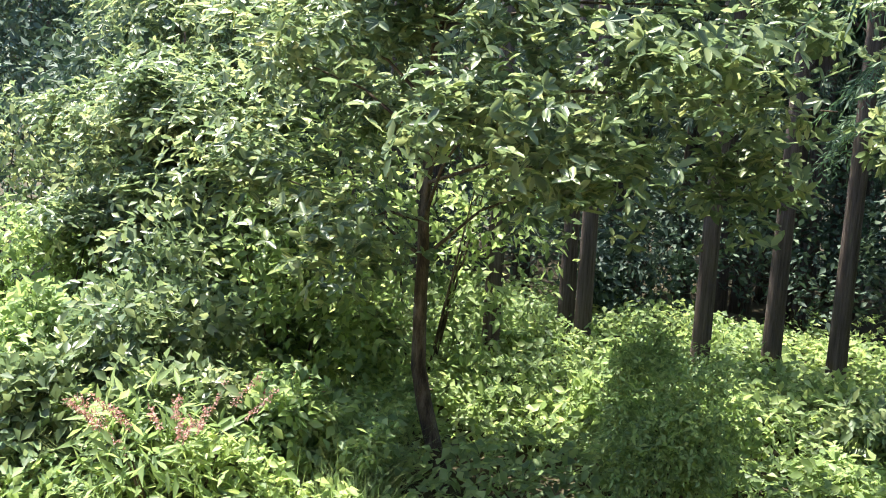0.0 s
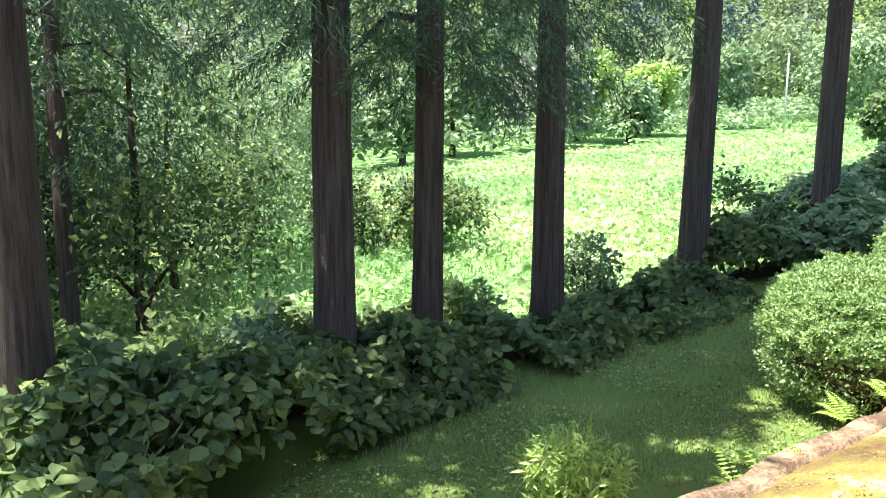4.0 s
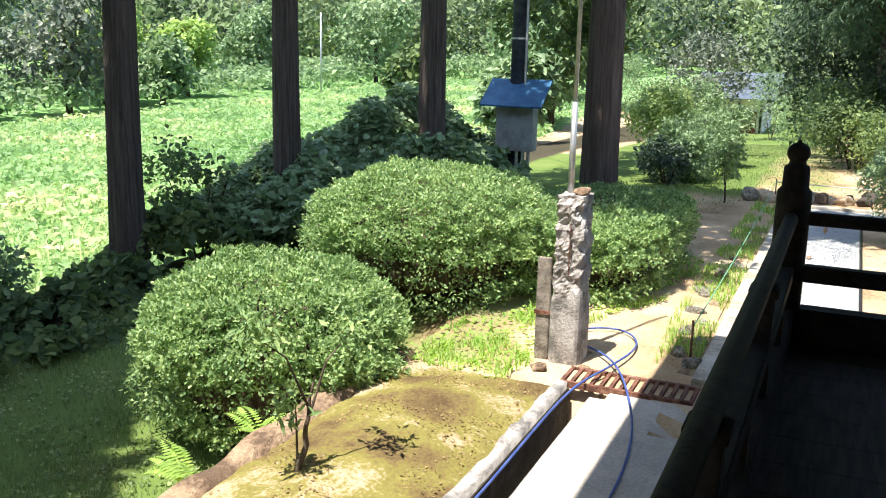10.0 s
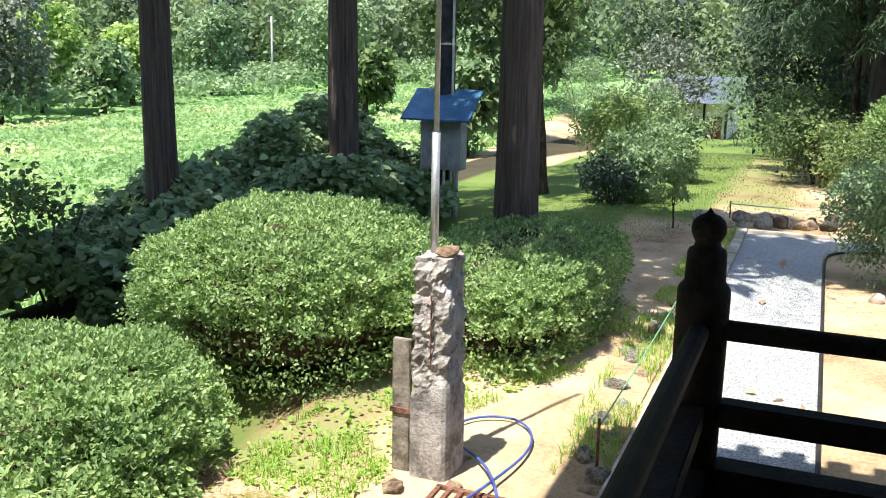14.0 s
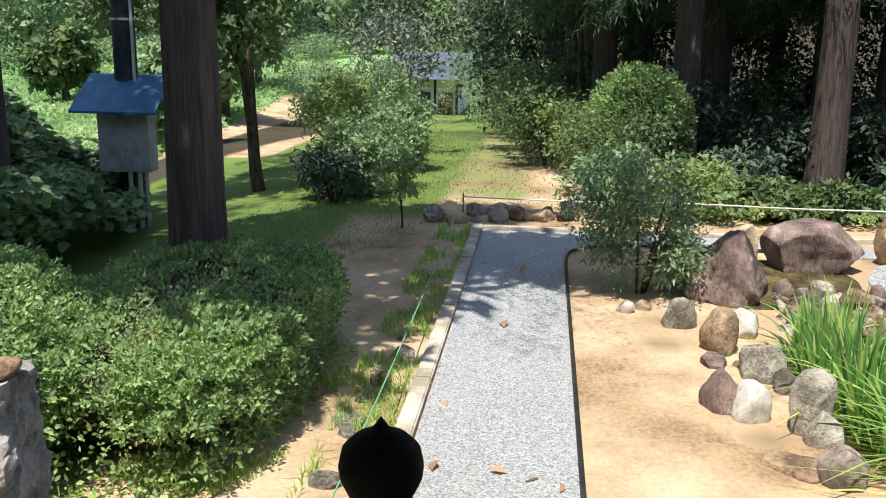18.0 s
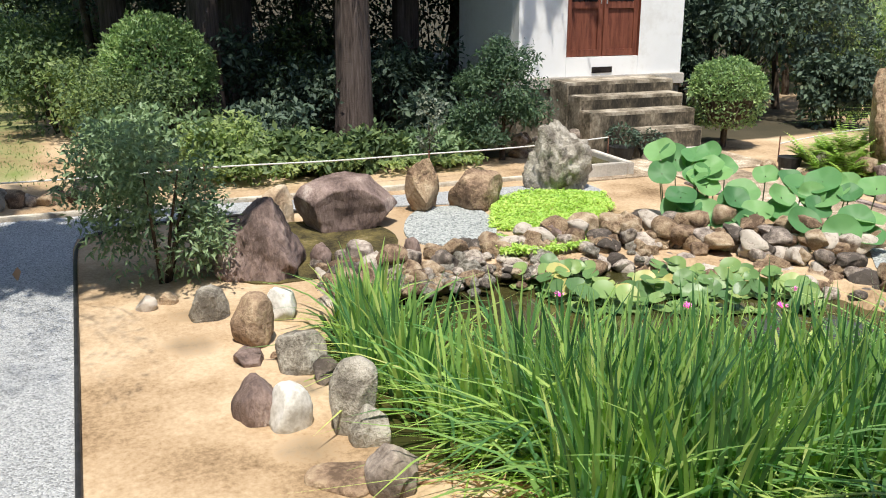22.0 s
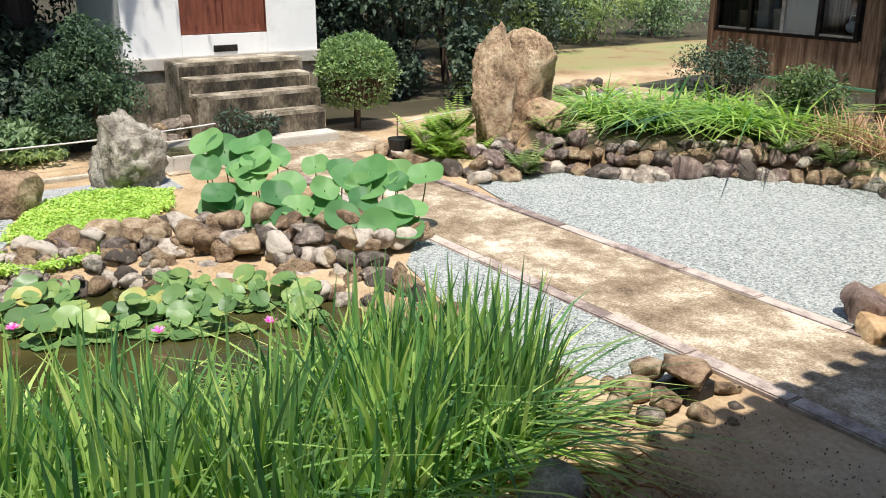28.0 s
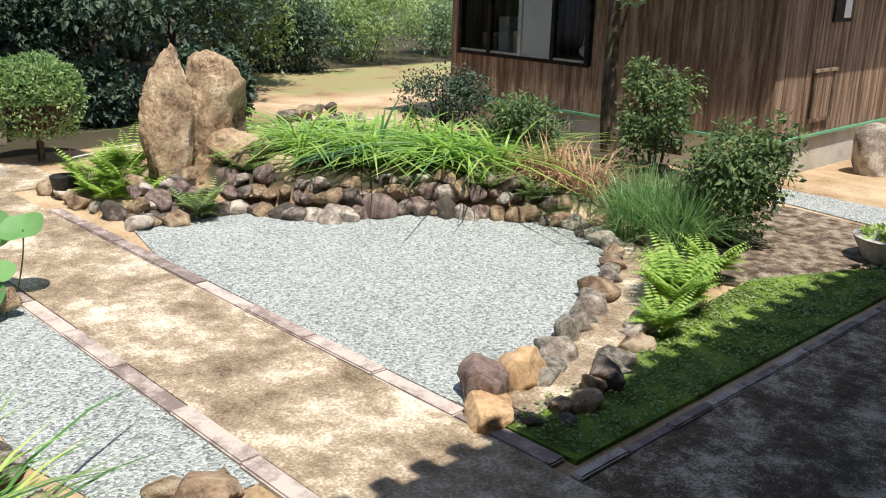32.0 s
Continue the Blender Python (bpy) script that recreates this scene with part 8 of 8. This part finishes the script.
for x, y in ((22.9, -2.5), (23.4, -4.9), (25.0, -1.3), (28.2, -1.2), (32.5, -0.9), (23.6, -6.0), (24.5, -9.0), (28.5, -9), (30, -2.5), (26, -9.5), (30.5, -7), (33, -4), (33, -11), (29, -11.5), (36, -7), (36, -1.5), (40, -3), (46, -2), (26.5, -13), (30, -16)):
    copy_thing(sec, pose(x, y, float(gz(x, y)), 0, 0, x * 57 % 360))
for k, (x, y, h) in enumerate(((23.5, -11.5, 4.5), (22.5, -13.2, 4.0), (25, -12.8, 5.0), (22.0, -12.0, 3.4), (24.3, -15.0, 4.6), (27.5, -15.5, 5.5))):
    w = h * 0.36
    broadleaf("garden_tree", x, y, h, w, 270 + k, [(0, 0, h * 0.6, w, w, h * 0.26), (w * 0.6, 0, h * 0.45, w * 0.6, w * 0.6, h * 0.16), (-w * 0.6, w * 0.3, h * 0.5, w * 0.6, w * 0.6, h * 0.16), (0, -w * 0.6, h * 0.38, w * 0.7, w * 0.6, h * 0.16)], 4200, MAT_DARK, 0.13, 0.065, "dark leafy garden tree behind the standing stones", 0.08, lean=(0.06, 0.1), limbs=4, group="trees behind the standing stones")
for k, (x, y, r, h, m) in enumerate(((21.5, -11.3, 0.7, 1.0, MAT_DARK), (22.8, -10.6, 0.9, 1.8, MAT_DARK), (24.2, -10.2, 1.2, 2.4, MAT_DARK), (20.3, -12.6, 0.6, 1.2, MAT_DARK), (24.6, -15.6, 1.2, 2.4, MAT_SHRUB), (26.5, -17.6, 1.5, 2.6, MAT_MIDTREE), (29.5, -18.6, 1.8, 2.6, MAT_SHRUB), (27.0, -21.0, 1.6, 2.0, MAT_SHRUB), (31, -19, 1.8, 2.0, MAT_SHRUB), (29, -21.5, 1.6, 1.5, MAT_MIDTREE), (33, -24, 2.2, 2.4, MAT_SHRUB), (27.5, -24, 1.8, 1.8, MAT_MIDTREE), (36, -28, 3, 3.5, MAT_SHRUB), (26, -18.2, 1.2, 1.6, MAT_DARK), (38, -21, 3, 4, MAT_MIDTREE), (31, -31, 3, 4, MAT_MIDTREE), (25, -29, 3, 3.5, MAT_SHRUB))):
    shrub("back_shrub", x, y, r, h, 560 + k, 5000, m, 0.11, 0.06, "leafy shrub behind the garden", group="shrubs behind the garden")
ball = hedge(19.35, -9.52, 0.3, 0.52, 0.52, 0.98, 0, 12, 11000, "neat ball shaped clipped bush beside the steps", 0.92, 0.05, 0.025)
V, F = tube([(0, 0, -0.3), (0, 0, 0.2)], [0.05, 0.045], 8)
mesh_ob("trunk", V, F, MAT_BARK2, ball)

for k, (x, y, h) in enumerate(((-4.5, 23, 6), (-1.0, 24, 6), (-8, 22, 6), (2.5, 22, 6), (-12.5, 15, 8), (-10.5, 19, 8), (-15, 12, 7.5), (-9.5, 10.5, 5), (31, -3.2, 6.5), (33.5, -6.2, 7), (31.5, -9.6, 6.5), (34, 0.2, 5), (30, -13, 6), (37, -2.5, 7), (38, -6.5, 7), (36, -10, 7), (27.8, -10.8, 4.5))):
    shrub("thicket_tree", x, y, 2.3, h, 590 + k, 9000, MAT_DARK, 0.16, 0.08, "dense dark evergreen thicket in the wood", group="evergreen thicket", lumps=12)

# plants round the gravel bed
shrub("dark_bush", 16.55, -13.75, 0.66, 0.95, 80, 5000, MAT_DARK, 0.05, 0.024, "dark small leaved bush beside the wooden house")
shrub("dark_bush", 15.0, -13.5, 0.68, 0.75, 81, 4200, MAT_VINE, 0.07, 0.03, "grey-green bush beside the wooden house")
shrub("glossy_shrub", 13.55, -14.2, 0.46, 1.2, 82, 4200, MAT_VINE, 0.065, 0.033, "glossy dark green camellia shrub", lumps=16)
shrub("glossy_shrub", 11.95, -13.0, 0.52, 1.15, 83, 5200, MAT_VINE, 0.065, 0.033, "glossy dark green camellia shrub", lumps=16)
rngd = np.random.default_rng(85)
for k in range(15):
    t = k / 14
    x, y = 16.9 - 2.2 * t + float(rngd.uniform(-0.15, 0.15)), -11.55 - 1.3 * t + float(rngd.uniform(-0.25, 0.25))
    clump("daylily_clump", x, y, 0.15, 0.66 + 0.2 * ((k * 7) % 5) / 4, 52, 600 + k, MAT_LITGRASS if k % 3 else MAT_IRIS, 0.044, "arching daylily leaves behind the dry stone wall", 1.25, 0.25, 0.8, group="daylilies behind the wall")
for k in range(6):
    clump("withered_clump", 14.2 - 0.17 * k, -12.85 + 0.02 * k, 0.15, 0.6, 45, 620 + k, MAT_DRY, 0.02, "withered yellow stalks among the daylilies", 0.8, 0.25, 0.4)
for k, (x, y) in enumerate(((12.6, -12.4), (12.35, -12.5), (12.1, -12.55), (12.75, -12.65), (12.45, -12.8), (12.05, -12.3), (12.8, -12.95))):
    clump("sedge_clump", x, y, 0.17, 0.68, 190, 630 + k, MAT_SEDGE, 0.012, "dense dark green sedge clump beside the channel", 0.55, 0.05, 0.2, group="sedge clumps")
for k, (x, y, r) in enumerate(((11.55, -11.55, 0.36), (11.25, -11.1, 0.4), (11.5, -12.0, 0.36), (11.05, -10.6, 0.28), (11.4, -11.3, 0.4))):
    fern(x, y, 0.08, r * 0.8, 42, 640 + k, "yellow-green fern beside the channel")
for k, (x, y, z, r) in enumerate(((16.9, -9.12, 0.12, 0.3), (17.05, -9.42, 0.25, 0.34), (16.55, -9.15, 0.12, 0.28), (17.2, -9.25, 0.15, 0.36), (16.75, -9.35, 0.2, 0.36), (16.4, -9.4, 0.1, 0.3), (16.95, -9.55, 0.35, 0.34), (15.75, -9.65, 0.05, 0.3), (16.35, -10.55, 0.35, 0.36), (16.15, -10.35, 0.3, 0.3), (14.2, -12.15, 0.25, 0.3), (13.7, -12.35, 0.2, 0.25))):
    fern(x, y, z, r * 0.95, 40, 660 + k, "bright fern among the stones", MAT_FERN if k < 7 else MAT_SHRUB)
broadleaf("slim_tree", 14.85, -15.15, 4.6, 0.8, 86, [(0.3, 0.2, 3.9, 0.8, 0.8, 0.5), (-0.35, 0.35, 2.1, 0.16, 0.16, 0.05), (-0.6, 0.2, 3.3, 0.5, 0.5, 0.3)], 1500, MAT_MIDTREE, 0.1, 0.05, "slim tree with a bare dark trunk beside the house", 0.12, bow=0.12, th=4.4, limbs=3)

# irises in the pond
rngi = np.random.default_rng(90)
BED = [(11.6, -2.65), (12.3, -2.5), (12.85, -2.45), (12.5, -2.75), (12.2, -3.3), (11.85, -3.85), (11.75, -4.5), (11.8, -5.3), (11.75, -5.95), (11.45, -6.15), (11.0, -5.8), (10.85, -4.8), (10.95, -3.5), (11.15, -2.6)]
Q = np.concatenate([scatter(rngi, BED, 72), np.array([(13.5, -2.25), (13.75, -2.4), (14.05, -2.45), (13.6, -2.5), (13.3, -2.45), (14.3, -2.4), (13.05, -2.5)])])
for k, (x, y) in enumerate(Q):
    far = float(sm(12.2, 13.2, x))
    tall = float(rngi.uniform(0.8, 1.0)) - 0.26 * far
    cl = clump("iris_clump", float(x), float(y), 0.2, tall, 62, 700 + k, MAT_IRIS if k % 5 else MAT_SEDGE, 0.034, "upright sword leaved iris clump in the pond", 0.19, -0.14, 0.3, segs=5, group="irises in the pond")
    rb = np.random.default_rng(900 + k)
    Pb = np.stack([rb.normal(0.06, 0.12, 26), rb.normal(-0.05, 0.12, 26), np.full(26, -0.02)], 1)
    V, F = blades(rb, Pb, 0.62 * tall * rb.uniform(0.6, 1.25, 26), 0.022, 0.8, None, 4, 0.6)
    mesh_ob("bent_leaves", V, F, MAT_LITGRASS, cl, "paler bent outer leaves")
# dry straw at their feet
carpet("iris_straw", [(11.0, -2.3), (12.2, -2.05), (11.2, -3.2), (10.9, -5.0), (10.9, -6.2), (10.6, -6.0), (10.65, -4.0)], 900, 91, MAT_DRY, 0.2, 0.012, 0.005, 0.05, "dry straw at the feet of the irises", "straw")


def disc(rng, r, cup, wave, notch=False, n=18):
    """A round leaf: centre, mid ring and wavy rim."""
    V, F = [(0, 0, -cup * 0.5)], []
    th0 = rng.uniform(0, 6.283)
    for ring, rr in ((1, 0.55), (2, 1.0)):
        for k in range(n):
            a = th0 + (0.12 + k * (6.283 - 0.24) / (n - 1) if notch else 6.283 * k / n)
            V.append((r * rr * math.cos(a), r * rr * math.sin(a), (cup * rr * rr - cup * 0.5) + wave * rr * math.sin(3 * a + th0) + wave * 0.5 * rr * math.sin(5 * a)))
    m = n - 1 if notch else n
    for k in range(m):
        j = (k + 1) % n
        F += [(0, 1 + k, 1 + j), (1 + k, 1 + n + k, 1 + n + j, 1 + j)]
    return V, F


def build_lotus():
    rng = random.Random(95)
    bed = thing("lotus_bed", 15.5, -6.85, 0.0, "bed of large round blue-green lotus leaves", "lotus")
    for k in range(48):
        t, d = rng.random(), rng.random()
        x = 15.6 - 1.45 * t + 0.5 * d + rng.uniform(-0.1, 0.1) - 15.5
        y = -5.7 - 1.45 * t - 0.5 * d + rng.uniform(-0.1, 0.1) + 6.85
        z = 0.14 + (0.5 * d + rng.uniform(-0.04, 0.14)) * (1.1 - 0.4 * t)
        r = rng.uniform(0.12, 0.185)
        V, F = disc(rng, r, rng.uniform(0.015, 0.05), 0.012, n=24)
        o = mesh_ob("leaf", V, F, MAT_LOTUS, bed, smooth=True)
        o.matrix_basis = pose(x, y, z, rng.uniform(-36, 4), rng.uniform(-50, -12), 0)
        s = cord("stalk", [(x * 0.9, y * 0.9, -0.05), (x, y, z * 0.6), (x, y, z - 0.01)], 0.006, MAT_STALK, parent=bed)
    # water lilies
    pads = thing("water_lilies", 14.0, -4.6, -0.115, "water lily leaves floating and standing on the pond", "water lilies")
    for k in range(400):
        t, u = rng.random(), rng.random()
        x, y = 15.25 - 1.15 * t - u * (0.95 - 0.25 * t), -4.1 - 2.15 * t + u * 0.35
        if not inside(np.array([(x + 0.08, y)]), POND)[0] or noise.noise(Vector((x * 2.2, y * 2.2, 3))) < -0.12:
            continue
        V, F = disc(rng, rng.uniform(0.06, 0.105), 0.012, 0.006, True, 14)
        o = mesh_ob("pad", V, F, MAT_LILY, pads, smooth=True)
        up = rng.random() < 0.4
        o.matrix_basis = pose(x - 14.0, y + 4.6, rng.uniform(0.04, 0.18) if up else 0.008 + 0.004 * rng.random(), rng.uniform(-40, 10) if up else 0, rng.uniform(-45, 5) if up else 0, 0)
        if up:
            cord("stalk", [(x - 14.0, y + 4.6, -0.04), (x - 13.99, y + 4.6, 0.02), (x - 14.0, y + 4.6, o.matrix_basis.translation.z - 0.005)], 0.004, MAT_STALK, parent=pads)
    for x, y in ((14.35, -4.1), (13.5, -5.6), (13.45, -5.85), (13.75, -5.95), (13.75, -4.9)):
        f = thing("lily_flower", x, y, -0.05, "pink water lily flower on the pond", "flower", "water lily flowers")
        r2 = np.random.default_rng(int(-y * 100))
        n = 22
        a = r2.uniform(0, 6.283, n)
        e = r2.uniform(0.2, 1.2, n)
        D = np.stack([np.cos(a) * np.cos(e), np.sin(a) * np.cos(e), np.sin(e)], 1)
        V, F = leaf_arrays(np.zeros((n, 3)), D, np.tile((0.0, 0.1, 1.0), (n, 1)), 0.06, 0.026)
        mesh_ob("petals", V, F, MAT_PINK, f)


build_lotus()
carpet("watercress", rounded([(17.55, -4.95), (17.3, -6.2), (16.3, -5.85), (15.3, -5.1), (15.1, -4.0), (15.6, -4.05), (16.4, -4.4)], 1), 24000, 96, MAT_CRESS, 0.034, 0.024, 0.01, 0.13, "bright yellow-green cress bed beside the pond", "cress", gaps=-0.22)
carpet("moss_leaves", [(10.36, -8.8), (10.9, -8.8), (10.9, -9.6), (11.1, -10.6), (11.25, -12.2), (10.7, -13.4), (10.36, -16)], 5200, 97, MAT_GRASS, 0.03, 0.02, 0.03, 0.06, "bright moss and seedlings along the kerb", "moss")
carpet("fallen_leaves", [(9.7, -0.4), (17, -0.4), (17, 0.45), (9.7, 0.45)], 14, 98, MAT_DRY, 0.13, 0.06, 0.025, 0.03, "few dry leaves lying on the gravel", "leaf litter")
carpet("soil_litter", [(8.9, -7.3), (10.8, -6.6), (10.6, -4.2), (9.5, -3)], 300, 99, MAT_DRY, 0.02, 0.012, 0.005, 0.012, "small bits of leaf litter on shaded soil", "leaf litter")
carpet("soil_crumbs", [(8.9, -7.3), (10.8, -7.2), (10.8, -6.4), (10.5, -4.2), (9.5, -3)], 1300, 100, MAT_BARK2, 0.013, 0.012, 0.003, 0.007, "dark crumbs of soil and grit", "soil")
carpet("twig_litter", [(10.3, -6.3), (10.95, -6.4), (10.8, -4.6), (10.35, -4.6)], 260, 101, MAT_DRY, 0.22, 0.006, 0.005, 0.05, "dry twigs and straw beside the irises", "leaf litter")

# moss tufts on the bank
rngm = np.random.default_rng(120)
Q = scatter(rngm, [(2, 1.55), (9, 1.55), (9, 2.6), (2, 2.6)], 6000)
Q = Q[np.array([noise.noise(Vector((a * 2.2, b * 2.2, 5))) > 0.05 for a, b in Q])]
P = np.array([(a, b, bank_z(float(a), float(b))) for a, b in Q])
n = len(P)
V, F = leaf_arrays(P, unit(sphere_dirs(rngm, n) * np.array((1, 1, 0.4)) + np.array((0, 0, 0.25))), unit(sphere_dirs(rngm, n) * 0.5 + np.array((0, 0, 1.0))), 0.02 * rngm.uniform(0.5, 1.5, n), 0.016)
tagged(mesh_ob("moss_tufts", V, F, MAT_MOSSLEAF), "small tufts of yellow-green moss on a bank", "moss", "", "stuff")

for x, y, z in ((-0.42, 4.75, 0.2), (-0.1, 4.9, 0.35)):
    f = thing("morning_glory", x, y, float(gz(x, y)) + 0.02, "small blue morning glory flower in the undergrowth", "flower", "morning glories")
    V, F = tube([(0, 0, 0), (0.03, 0.0, z * 0.5 + 0.35), (0, -0.02, z + 0.72)], [0.006, 0.005, 0.004], 6)
    mesh_ob("stalk", V, F, MAT_SHRUB, f)
    V, F = tube([(0, -0.02, z + 0.68), (0, -0.04, z + 0.72), (0, -0.07, z + 0.735)], [0.005, 0.014, 0.032], 12, cap=False)
    mesh_ob("petals", V, F, MAT_HOSE, f, "blue funnel of petals")
